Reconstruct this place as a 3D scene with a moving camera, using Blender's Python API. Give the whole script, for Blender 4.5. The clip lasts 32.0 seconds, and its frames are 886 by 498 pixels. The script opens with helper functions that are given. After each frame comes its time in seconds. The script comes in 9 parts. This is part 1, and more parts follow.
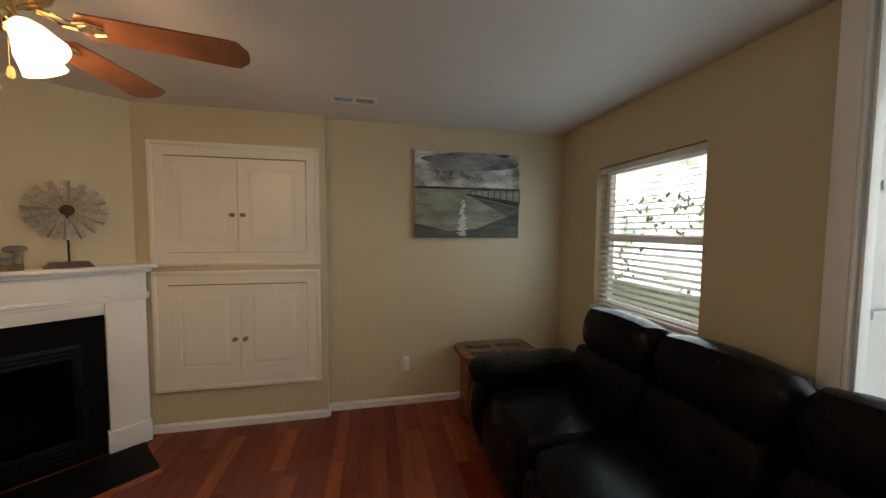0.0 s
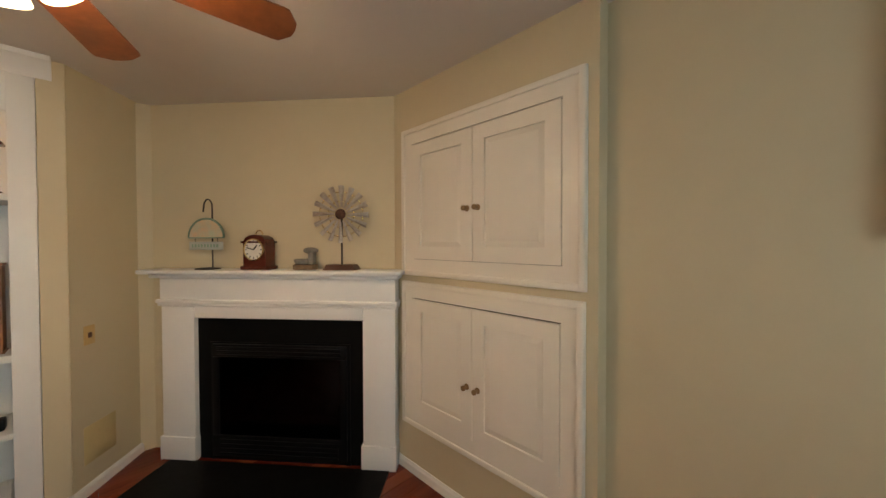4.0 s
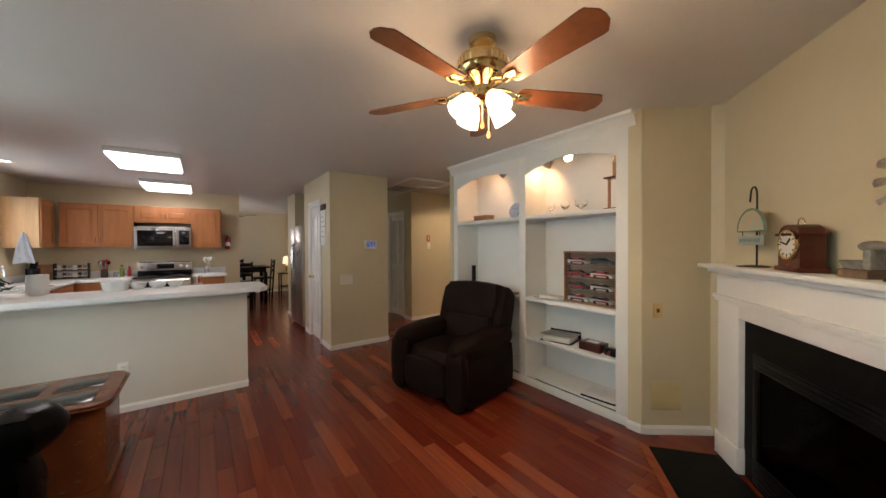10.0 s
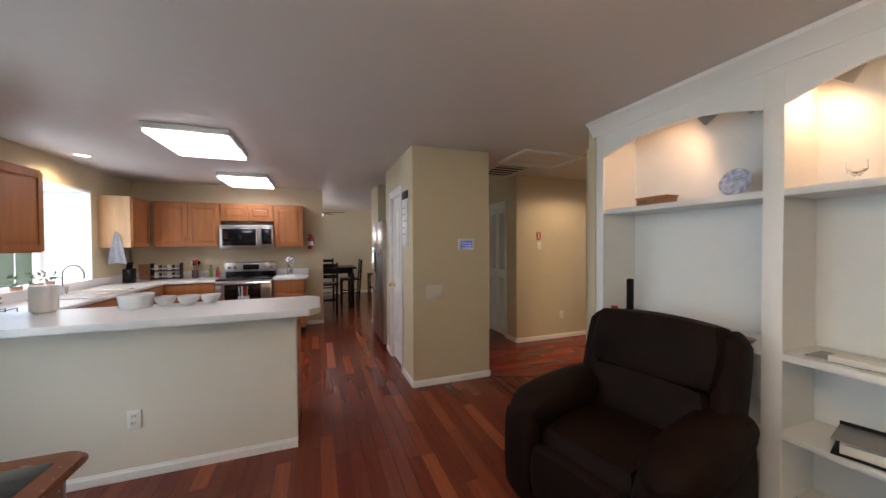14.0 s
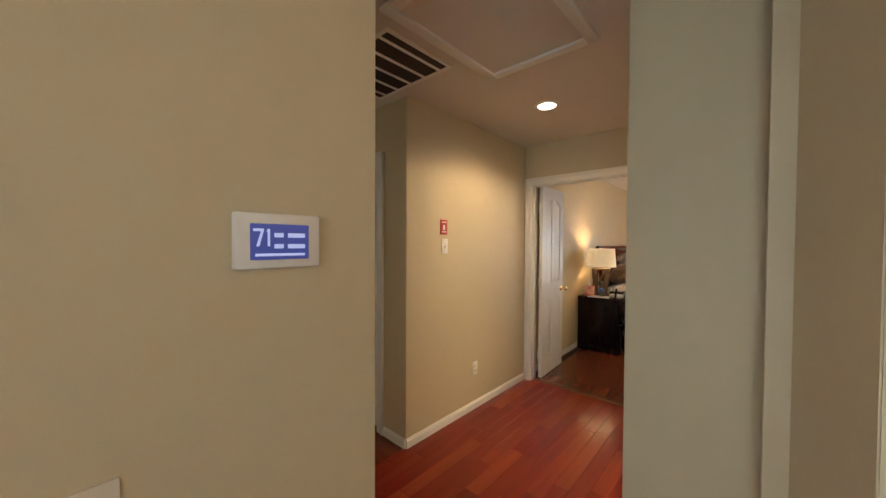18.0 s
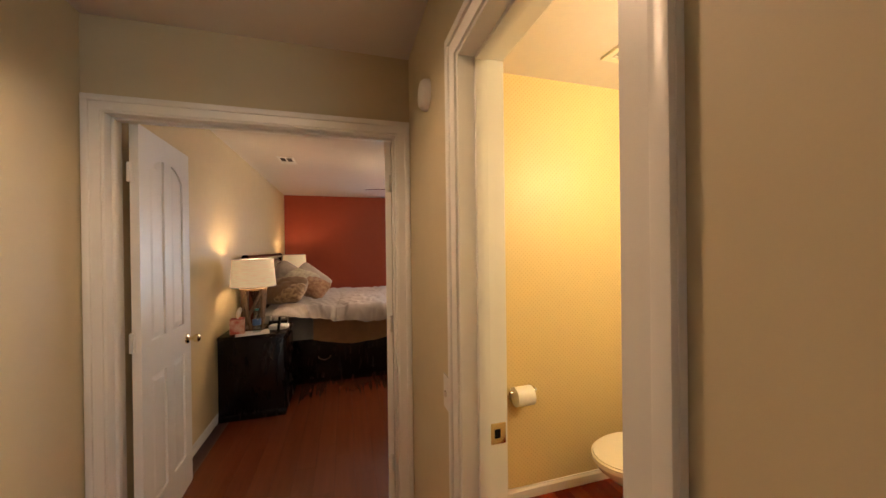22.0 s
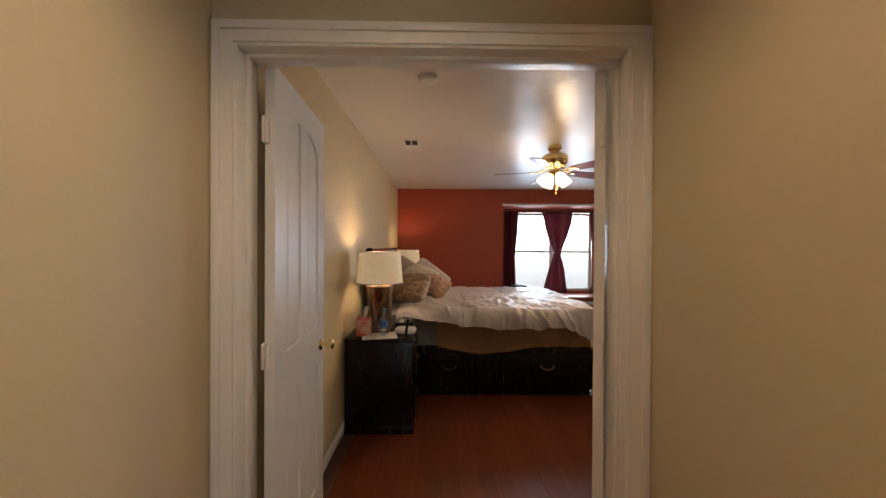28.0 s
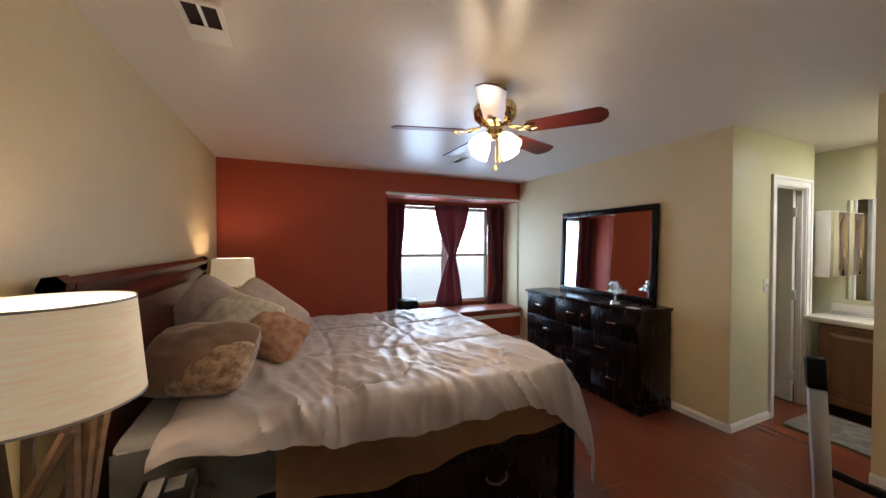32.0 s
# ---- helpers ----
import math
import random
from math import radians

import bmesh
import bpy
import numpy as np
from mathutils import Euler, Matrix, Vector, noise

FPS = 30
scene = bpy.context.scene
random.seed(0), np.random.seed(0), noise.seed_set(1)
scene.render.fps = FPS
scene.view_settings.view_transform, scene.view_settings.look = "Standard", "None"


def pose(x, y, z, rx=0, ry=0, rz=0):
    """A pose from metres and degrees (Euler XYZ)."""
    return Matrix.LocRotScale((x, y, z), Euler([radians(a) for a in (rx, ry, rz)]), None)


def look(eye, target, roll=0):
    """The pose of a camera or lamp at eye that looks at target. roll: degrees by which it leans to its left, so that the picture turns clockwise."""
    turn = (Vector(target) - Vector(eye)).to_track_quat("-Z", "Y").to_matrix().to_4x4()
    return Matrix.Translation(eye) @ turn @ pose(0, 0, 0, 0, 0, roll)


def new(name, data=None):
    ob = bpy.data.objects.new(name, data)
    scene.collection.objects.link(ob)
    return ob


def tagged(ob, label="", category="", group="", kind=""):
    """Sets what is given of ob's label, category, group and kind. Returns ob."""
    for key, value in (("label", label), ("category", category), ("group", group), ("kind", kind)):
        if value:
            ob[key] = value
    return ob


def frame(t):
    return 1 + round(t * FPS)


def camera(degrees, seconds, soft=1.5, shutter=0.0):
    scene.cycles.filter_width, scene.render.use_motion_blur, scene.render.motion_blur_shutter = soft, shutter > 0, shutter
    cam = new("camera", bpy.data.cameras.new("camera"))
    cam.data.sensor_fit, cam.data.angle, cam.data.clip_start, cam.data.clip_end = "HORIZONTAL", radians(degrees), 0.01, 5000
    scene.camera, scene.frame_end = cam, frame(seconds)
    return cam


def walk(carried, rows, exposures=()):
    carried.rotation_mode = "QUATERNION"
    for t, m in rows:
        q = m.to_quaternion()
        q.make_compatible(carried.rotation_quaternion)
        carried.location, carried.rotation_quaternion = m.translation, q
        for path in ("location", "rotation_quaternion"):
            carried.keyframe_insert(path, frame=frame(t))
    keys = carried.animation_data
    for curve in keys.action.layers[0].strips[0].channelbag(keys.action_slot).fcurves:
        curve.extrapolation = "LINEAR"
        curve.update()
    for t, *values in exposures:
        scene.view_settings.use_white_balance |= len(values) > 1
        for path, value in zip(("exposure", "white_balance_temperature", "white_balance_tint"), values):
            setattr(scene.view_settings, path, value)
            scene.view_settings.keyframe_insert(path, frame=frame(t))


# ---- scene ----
cam = camera(105.4, 32.0)
PATH = [
    (0, (1.774, 0.84, 1.543), (2.174, 2.796, 1.431), 0.4),
    (0.5, (1.839, 1.034, 1.553), (2.048, 3.02, 1.444), 0.2),
    (1, (1.932, 1.199, 1.525), (1.888, 3.196, 1.426), -0.3),
    (1.5, (2.014, 1.367, 1.504), (1.726, 3.345, 1.423), -0.2),
    (2, (2.034, 1.589, 1.501), (1.499, 3.514, 1.415), -0.2),
    (2.5, (2.003, 1.764, 1.494), (1.27, 3.623, 1.416), -0.3),
    (4.5, (1.877, 2.526, 1.456), (0.236, 3.67, 1.411), -0.2),
    (5, (1.838, 2.746, 1.493), (0.008, 3.549, 1.422), -0.5),
    (5.5, (1.731, 2.835, 1.487), (-0.21, 3.311, 1.414), -0.4),
    (6, (1.66, 2.871, 1.484), (-0.334, 3.016, 1.423), -0.4),
    (6.5, (1.62, 2.923, 1.485), (-0.367, 2.707, 1.418), -0.7),
    (7, (1.587, 2.998, 1.473), (-0.338, 2.46, 1.421), -0.6),
    (7.5, (1.608, 3.049, 1.463), (-0.214, 2.226, 1.423), -0.5),
    (8, (1.669, 3.094, 1.451), (-0.029, 2.038, 1.427), -0.2),
    (8.5, (1.771, 3.171, 1.455), (0.198, 1.937, 1.43), -0.3),
    (9, (1.807, 3.238, 1.448), (0.362, 1.855, 1.42), -0.4),
    (9.5, (1.807, 3.308, 1.438), (0.49, 1.803, 1.413), -0.4),
    (10, (1.814, 3.36, 1.43), (0.655, 1.731, 1.405), -0.3),
    (10.5, (1.834, 3.373, 1.417), (0.774, 1.678, 1.391), -0.2),
    (11, (1.852, 3.316, 1.406), (0.869, 1.575, 1.378), -0.1),
    (11.5, (1.874, 3.179, 1.413), (0.94, 1.411, 1.382), 0.0),
    (12, (1.82, 3.018, 1.405), (0.906, 1.24, 1.37), -0.2),
    (12.5, (1.662, 2.819, 1.425), (0.825, 1.003, 1.392), -0.3),
    (13, (1.553, 2.546, 1.432), (0.805, 0.692, 1.394), -0.2),
    (13.5, (1.443, 2.3, 1.448), (0.747, 0.426, 1.415), -0.3),
    (15.5, (0.859, 1.025, 1.458), (0.13, -0.837, 1.42), 0.2),
    (16, (0.749, 0.687, 1.456), (-0.106, -1.12, 1.411), 0.3),
    (16.5, (0.629, 0.389, 1.451), (-0.383, -1.335, 1.404), 0.3),
    (17, (0.451, 0.118, 1.465), (-0.694, -1.521, 1.42), 0.5),
    (17.5, (0.326, -0.171, 1.467), (-0.959, -1.703, 1.417), 0.7),
    (18, (0.151, -0.435, 1.441), (-1.327, -1.781, 1.401), 0.3),
    (18.5, (-0.074, -0.636, 1.455), (-1.684, -1.822, 1.418), 0.4),
    (19, (-0.218, -0.841, 1.434), (-1.976, -1.794, 1.422), 0.0),
    (19.5, (-0.402, -0.912, 1.441), (-2.264, -1.642, 1.423), -0.3),
    (20, (-0.624, -0.934, 1.446), (-2.539, -1.511, 1.428), -0.4),
    (20.5, (-0.81, -1.004, 1.45), (-2.781, -1.348, 1.438), 0.1),
    (21, (-0.963, -1.09, 1.451), (-2.962, -1.147, 1.442), -0.1),
    (21.5, (-1.15, -1.114, 1.433), (-3.135, -0.873, 1.428), -0.5),
    (22, (-1.296, -1.142, 1.445), (-3.217, -0.586, 1.439), -0.7),
    (22.5, (-1.402, -1.208, 1.462), (-3.181, -0.295, 1.436), -1.0),
    (23, (-1.483, -1.196, 1.442), (-3.071, 0.019, 1.408), -1.2),
    (23.5, (-1.569, -1.127, 1.444), (-3.042, 0.225, 1.4), -1.4),
    (24, (-1.635, -1.033, 1.438), (-3.095, 0.334, 1.397), -1.5),
    (24.5, (-1.673, -0.993, 1.421), (-3.174, 0.329, 1.392), -1.4),
    (25, (-1.684, -1.008, 1.422), (-3.293, 0.18, 1.392), -1.3),
    (25.5, (-1.674, -1.066, 1.411), (-3.409, -0.072, 1.397), -1.0),
    (26, (-1.64, -1.18, 1.441), (-3.479, -0.395, 1.422), -1.1),
    (26.5, (-1.567, -1.294, 1.443), (-3.498, -0.774, 1.422), -0.8),
    (28.5, (-2.234, -1.497, 1.4), (-4.234, -1.508, 1.389), 0.1),
    (29, (-2.490, -1.482, 1.419), (-4.490, -1.495, 1.403), -0.3),
    (29.5, (-2.765, -1.475, 1.47), (-4.765, -1.478, 1.441), -0.1),
    (30, (-2.924, -1.495, 1.475), (-4.920, -1.374, 1.443), 0.3),
    (30.5, (-3.175, -1.479, 1.466), (-5.155, -1.197, 1.438), -0.1),
    (31, (-3.373, -1.406, 1.498), (-5.328, -0.985, 1.466), -0.2),
    (31.5, (-3.506, -1.373, 1.505), (-5.416, -0.780, 1.478), -0.1),
    (32, (-3.654, -1.399, 1.504), (-5.489, -0.605, 1.474), 0.1),
]
EXPOSURES = [(0.0, -1.38, 6900, 22), (1.0, -1.22, 6900, 19), (2.0, -1.10, 6900, 21), (6.0, -0.80, 6900, 20), (9.0, -0.68, 6500, 18), (11.0, -0.64, 6300, 18), (13.0, -0.58, 6000, 20),
             (16.0, -0.26, 6300, 19), (18.0, -0.05, 6400, 15), (19.0, -0.14, 6700, 20), (21.0, -0.14, 6800, 19), (22.0, -0.22, 6800, 22), (24.0, -0.80, 7000, 26), (25.0, -1.06, 7000, 27), (26.0, -1.05, 7000, 30), (28.5, -0.42, 6100, 17), (29.0, -0.40, 6100, 17), (30.5, -0.50, 5800, 18), (32.0, -0.52, 5600, 16)]
walk(cam, [(t, look(eye, target, roll)) for t, eye, target, roll in PATH], EXPOSURES)

# ---- world and lights ----
world = bpy.data.worlds.new("world")
scene.world = world
world.use_nodes = True
wn = world.node_tree
sky = wn.nodes.new("ShaderNodeTexSky")
sky.sky_type, sky.sun_disc = "NISHITA", False
sky.sun_elevation, sky.sun_rotation = radians(50), radians(120)
wn.links.new(sky.outputs[0], wn.nodes["Background"].inputs[0])
wn.nodes["Background"].inputs[1].default_value = 0.12


def lamp(name, kind, m, energy, colour, size=0.05, size_y=None, spot=None):
    data = bpy.data.lights.new(name, kind)
    data.energy, data.color = energy, colour
    if kind == "AREA":
        data.size = size
        if size_y:
            data.shape, data.size_y = "RECTANGLE", size_y
    else:
        data.shadow_soft_size = size
    if spot:
        data.spot_size, data.spot_blend = radians(spot), 0.6
    ob = new(name, data)
    ob.matrix_world = m
    return ob


sun = lamp("sun", "SUN", look((0, 0, 10), (-5.0, -4.5, 2)), 4.5, (1.0, 0.95, 0.86))
sun.data.angle = radians(0.6)
WARM, NEUTRAL, DAY, LEAFY = (1.0, 0.74, 0.42), (1.0, 0.92, 0.82), (0.66, 0.86, 1.0), (0.60, 0.89, 0.96)
LIVING_FAN, BED_FAN, NICHE = 58, 42, 10
KITCHEN, HALL, VANITY, BEDSIDE, SHADE_GLOW = 11, 46, 36, 10, 0.5
DAY_1, DAY_2, DAY_3, DAY_4 = 15, 21, 19, 52

# ---- materials ----
def rgb(r, g, b):
    return (r, g, b, 1.0)


def material(name, base, rough=0.6, metal=0.0, vary=0.0, scale=6.0, bump=0.0, bump_scale=60.0, coat=0.0, per_object=0.0, spec=0.5, stretch=(1, 1, 1), second=None, detail=4.0, sheen=0.0, relief=0.004):
    """Base colour varied by two scales of noise, fine bump, and by object."""
    m = bpy.data.materials.new(name)
    m.use_nodes = True
    t = m.node_tree
    b = t.nodes["Principled BSDF"]
    b.inputs["Roughness"].default_value, b.inputs["Metallic"].default_value = rough, metal
    b.inputs["Coat Weight"].default_value, b.inputs["Specular IOR Level"].default_value = coat, spec
    b.inputs["Sheen Weight"].default_value = sheen
    b.inputs["Base Color"].default_value = rgb(*base)
    co = t.nodes.new("ShaderNodeTexCoord")
    mp = t.nodes.new("ShaderNodeMapping")
    mp.inputs["Scale"].default_value = stretch
    t.links.new(co.outputs["Object"], mp.inputs[0])
    if vary or per_object or second:
        n1 = t.nodes.new("ShaderNodeTexNoise")
        n1.inputs["Scale"].default_value, n1.inputs["Detail"].default_value = scale, detail
        n2 = t.nodes.new("ShaderNodeTexNoise")
        n2.inputs["Scale"].default_value, n2.inputs["Detail"].default_value = scale * 7.3, 3.0
        t.links.new(mp.outputs[0], n1.inputs["Vector"]), t.links.new(mp.outputs[0], n2.inputs["Vector"])
        mix = t.nodes.new("ShaderNodeMix")
        mix.data_type = "RGBA"
        mix.inputs[6].default_value = rgb(*base)
        other = second or [c * (1 - vary) for c in base]
        mix.inputs[7].default_value = rgb(*other)
        add = t.nodes.new("ShaderNodeMath")
        add.operation = "MULTIPLY_ADD"
        t.links.new(n2.outputs[0], add.inputs[0])
        add.inputs[1].default_value = 0.35
        t.links.new(n1.outputs[0], add.inputs[2])
        rng = t.nodes.new("ShaderNodeMapRange")
        rng.inputs[1].default_value, rng.inputs[2].default_value = 0.48, 0.86
        t.links.new(add.outputs[0], rng.inputs[0])
        t.links.new(rng.outputs[0], mix.inputs[0])
        out = mix.outputs[2]
        if per_object:
            info = t.nodes.new("ShaderNodeObjectInfo")
            hsv = t.nodes.new("ShaderNodeHueSaturation")
            r2 = t.nodes.new("ShaderNodeMapRange")
            r2.inputs[3].default_value, r2.inputs[4].default_value = 1 - per_object, 1 + per_object
            t.links.new(info.outputs["Random"], r2.inputs[0])
            t.links.new(r2.outputs[0], hsv.inputs["Value"])
            t.links.new(out, hsv.inputs["Color"])
            out = hsv.outputs[0]
        t.links.new(out, b.inputs["Base Color"])
        r3 = t.nodes.new("ShaderNodeMapRange")
        r3.inputs[3].default_value, r3.inputs[4].default_value = max(0.02, rough - 0.06), min(1.0, rough + 0.08)
        t.links.new(n2.outputs[0], r3.inputs[0])
        t.links.new(r3.outputs[0], b.inputs["Roughness"])
    if bump:
        nb = t.nodes.new("ShaderNodeTexNoise")
        nb.inputs["Scale"].default_value, nb.inputs["Detail"].default_value = bump_scale, 3.0
        t.links.new(mp.outputs[0], nb.inputs["Vector"])
        bp = t.nodes.new("ShaderNodeBump")
        bp.inputs["Strength"].default_value, bp.inputs["Distance"].default_value = bump, relief
        t.links.new(nb.outputs[0], bp.inputs["Height"])
        t.links.new(bp.outputs[0], b.inputs["Normal"])
    return m


def emitter(name, colour, strength):
    m = bpy.data.materials.new(name)
    m.use_nodes = True
    b = m.node_tree.nodes["Principled BSDF"]
    b.inputs["Base Color"].default_value = rgb(0.9, 0.9, 0.88)
    b.inputs["Emission Color"].default_value, b.inputs["Emission Strength"].default_value = rgb(*colour), strength
    return m


def glass(name, colour=(1, 1, 1), rough=0.0, ior=1.45):
    m = bpy.data.materials.new(name)
    m.use_nodes = True
    b = m.node_tree.nodes["Principled BSDF"]
    b.inputs["Base Color"].default_value = rgb(*colour)
    b.inputs["Transmission Weight"].default_value, b.inputs["Roughness"].default_value, b.inputs["IOR"].default_value = 1.0, rough, ior
    return m


def planks(name, a, b_, axis, rough, grain=(0.72, 1.25), rough_range=0.1, relief=0.02):
    """Wood of one board: grain along the board, colour by piece (object or island)."""
    m = bpy.data.materials.new(name)
    m.use_nodes = True
    t = m.node_tree
    b = t.nodes["Principled BSDF"]
    co, mp = t.nodes.new("ShaderNodeTexCoord"), t.nodes.new("ShaderNodeMapping")
    mp.inputs["Scale"].default_value = (18, 1.2, 6) if axis == "y" else (1.2, 18, 6)
    geo, info = t.nodes.new("ShaderNodeNewGeometry"), t.nodes.new("ShaderNodeObjectInfo")
    add = t.nodes.new("ShaderNodeMath")
    t.links.new(geo.outputs["Random Per Island"], add.inputs[0]), t.links.new(info.outputs["Random"], add.inputs[1])
    fr = t.nodes.new("ShaderNodeMath")
    fr.operation = "FRACT"
    t.links.new(add.outputs[0], fr.inputs[0])
    wn_ = t.nodes.new("ShaderNodeTexNoise")
    wn_.inputs["Scale"].default_value, wn_.inputs["Detail"].default_value, wn_.noise_dimensions = 1.6, 6.0, "4D"
    t.links.new(geo.outputs["Position"], mp.inputs[0]), t.links.new(mp.outputs[0], wn_.inputs["Vector"])
    mul = t.nodes.new("ShaderNodeMath")
    mul.operation = "MULTIPLY"
    mul.inputs[1].default_value = 40
    t.links.new(fr.outputs[0], mul.inputs[0]), t.links.new(mul.outputs[0], wn_.inputs["W"])
    ramp = t.nodes.new("ShaderNodeValToRGB")
    ramp.color_ramp.elements[0].color, ramp.color_ramp.elements[1].color = rgb(*a), rgb(*b_)
    ramp.color_ramp.elements[0].position, ramp.color_ramp.elements[1].position = 0.02, 1.0
    mid = ramp.color_ramp.elements.new(0.72)
    mid.color = rgb(*[p * 0.72 + q * 0.28 for p, q in zip(a, b_)])
    t.links.new(fr.outputs[0], ramp.inputs[0])
    hsv = t.nodes.new("ShaderNodeHueSaturation")
    r2 = t.nodes.new("ShaderNodeMapRange")
    r2.inputs[1].default_value, r2.inputs[2].default_value, r2.inputs[3].default_value, r2.inputs[4].default_value = 0.3, 0.7, grain[0], grain[1]
    t.links.new(wn_.outputs[0], r2.inputs[0]), t.links.new(r2.outputs[0], hsv.inputs["Value"]), t.links.new(ramp.outputs[0], hsv.inputs["Color"])
    t.links.new(hsv.outputs[0], b.inputs["Base Color"])
    rr = t.nodes.new("ShaderNodeMapRange")
    rr.inputs[3].default_value, rr.inputs[4].default_value = rough - rough_range / 2, rough + rough_range
    t.links.new(wn_.outputs[0], rr.inputs[0]), t.links.new(rr.outputs[0], b.inputs["Roughness"])
    bp = t.nodes.new("ShaderNodeBump")
    bp.inputs["Strength"].default_value, bp.inputs["Distance"].default_value = relief, 0.002
    t.links.new(wn_.outputs[0], bp.inputs["Height"]), t.links.new(bp.outputs[0], b.inputs["Normal"])
    return m


PAINT = material("beige wall paint", (0.60, 0.515, 0.345), 0.55, vary=0.05, scale=1.5, bump=0.05, bump_scale=120)
CREAM = material("cream wall paint", (0.68, 0.555, 0.335), 0.5, vary=0.05, scale=1.5, bump=0.05, bump_scale=120)
HALFWALL = material("pale off-white half wall paint", (0.70, 0.655, 0.57), 0.5, vary=0.04, scale=1.5, bump=0.05, bump_scale=120)
GREEN = material("sage green paint", (0.60, 0.585, 0.38), 0.35, vary=0.05, scale=1.5, bump=0.05, bump_scale=120)
RED = material("brick red paint", (0.37, 0.056, 0.023), 0.55, vary=0.08, scale=1.5, bump=0.05, bump_scale=120)
CEIL = material("white ceiling paint", (0.68, 0.63, 0.595), 0.5, vary=0.03, scale=1.2, bump=0.5, bump_scale=12, relief=0.006)
CEIL_GLOSS = material("semi-gloss ceiling paint", (0.72, 0.67, 0.62), 0.30, bump=0.55, bump_scale=5, relief=0.012)
WHITE = material("white trim paint", (0.80, 0.79, 0.76), 0.32, vary=0.04, scale=3, bump=0.04)
SHELF = material("white shelf paint", (0.80, 0.80, 0.77), 0.38, vary=0.04, scale=2, bump=0.04)
IVORY = material("ivory cabinet paint", (0.80, 0.76, 0.67), 0.3, vary=0.04, scale=2, bump=0.05)
CHERRY = planks("cherry floor boards", (0.125, 0.0155, 0.007), (0.28, 0.066, 0.025), "y", 0.19, (0.80, 1.18))
LAMINATE = planks("brown laminate boards", (0.125, 0.034, 0.015), (0.140, 0.040, 0.018), "x", 0.17, (0.90, 1.10), 0.006, 0.0)
# floor joint colour, also painted as shade in cabinet gaps and vent openings
GAP = material("dark joint and shaded gap", (0.02, 0.008, 0.005), 0.7)
OAK = material("honey oak cabinet wood", (0.40, 0.155, 0.050), 0.38, vary=0.22, scale=3, stretch=(6, 6, 0.6), per_object=0.1, bump=0.05)
DARKWOOD = material("espresso stained wood", (0.009, 0.0045, 0.004), 0.25, spec=0.22, vary=0.3, scale=1.1, stretch=(3, 3, 0.8))
TABLEWOOD = material("red brown table wood", (0.19, 0.062, 0.026), 0.24, vary=0.25, scale=1.4, stretch=(1.5, 5, 5))
BLACKSTONE = material("black slate tile", (0.004, 0.0042, 0.004), 0.5, spec=0.1, vary=0.4, scale=9, bump=0.06)
BLACK = material("black enamel", (0.004, 0.004, 0.004), 0.35, spec=0.16)
LEATHER = material("black leather", (0.0035, 0.0032, 0.0032), 0.28, spec=0.10, vary=0.3, scale=2.5, bump=0.06, bump_scale=14)
BROWNFAB = material("dark brown microfibre", (0.013, 0.0062, 0.0042), 0.6, vary=0.5, scale=7, bump=0.3, bump_scale=60, spec=0.08)
BRASS = material("polished brass", (0.78, 0.60, 0.30), 0.18, 1.0)
CHROME = material("chrome", (0.8, 0.8, 0.8), 0.08, 1.0)
STEEL = material("brushed steel", (0.50, 0.50, 0.50), 0.3, 1.0, vary=0.15, scale=4, stretch=(0.5, 0.5, 30))
COUNTER = material("white laminate counter", (0.74, 0.74, 0.74), 0.3, vary=0.06, scale=30)
PORCELAIN = material("glazed porcelain", (0.80, 0.76, 0.66), 0.1, coat=0.5)
GLASS = glass("clear glass")
MIRROR = material("mirror silver", (0.86, 0.88, 0.88), 0.015, 1.0)


# ---- builders ----
def box(lo, hi, bevel=0.0, bm=None, segments=2):
    """A box from corner to corner, with rounded edges."""
    bm = bm or bmesh.new()
    made = bmesh.ops.create_cube(bm, size=1.0)["verts"]
    for v in made:
        v.co = Vector([(l + h) / 2 + c * (h - l) for c, l, h in zip(v.co, lo, hi)])
    if bevel:
        edges = list({e for v in made for e in v.link_edges})
        bmesh.ops.bevel(bm, geom=edges, offset=bevel, segments=segments, affect="EDGES", profile=0.5)
    return bm


def cyl(a, b, r1, r2=None, sides=20, bm=None, caps=True):
    """A rod or cone from a to b."""
    bm = bm or bmesh.new()
    a, b = Vector(a), Vector(b)
    way = b - a
    m = Matrix.Translation((a + b) / 2) @ way.to_track_quat("Z", "Y").to_matrix().to_4x4()
    bmesh.ops.create_cone(bm, cap_ends=caps, segments=sides, radius1=r1, radius2=r1 if r2 is None else r2, depth=way.length, matrix=m)
    return bm


def ball(c, r, bm=None, u=18, v=12):
    bm = bm or bmesh.new()
    r = (r, r, r) if isinstance(r, (int, float)) else r
    bmesh.ops.create_uvsphere(bm, u_segments=u, v_segments=v, radius=1.0, matrix=Matrix.Translation(c) @ Matrix.Diagonal((*r, 1)))
    return bm


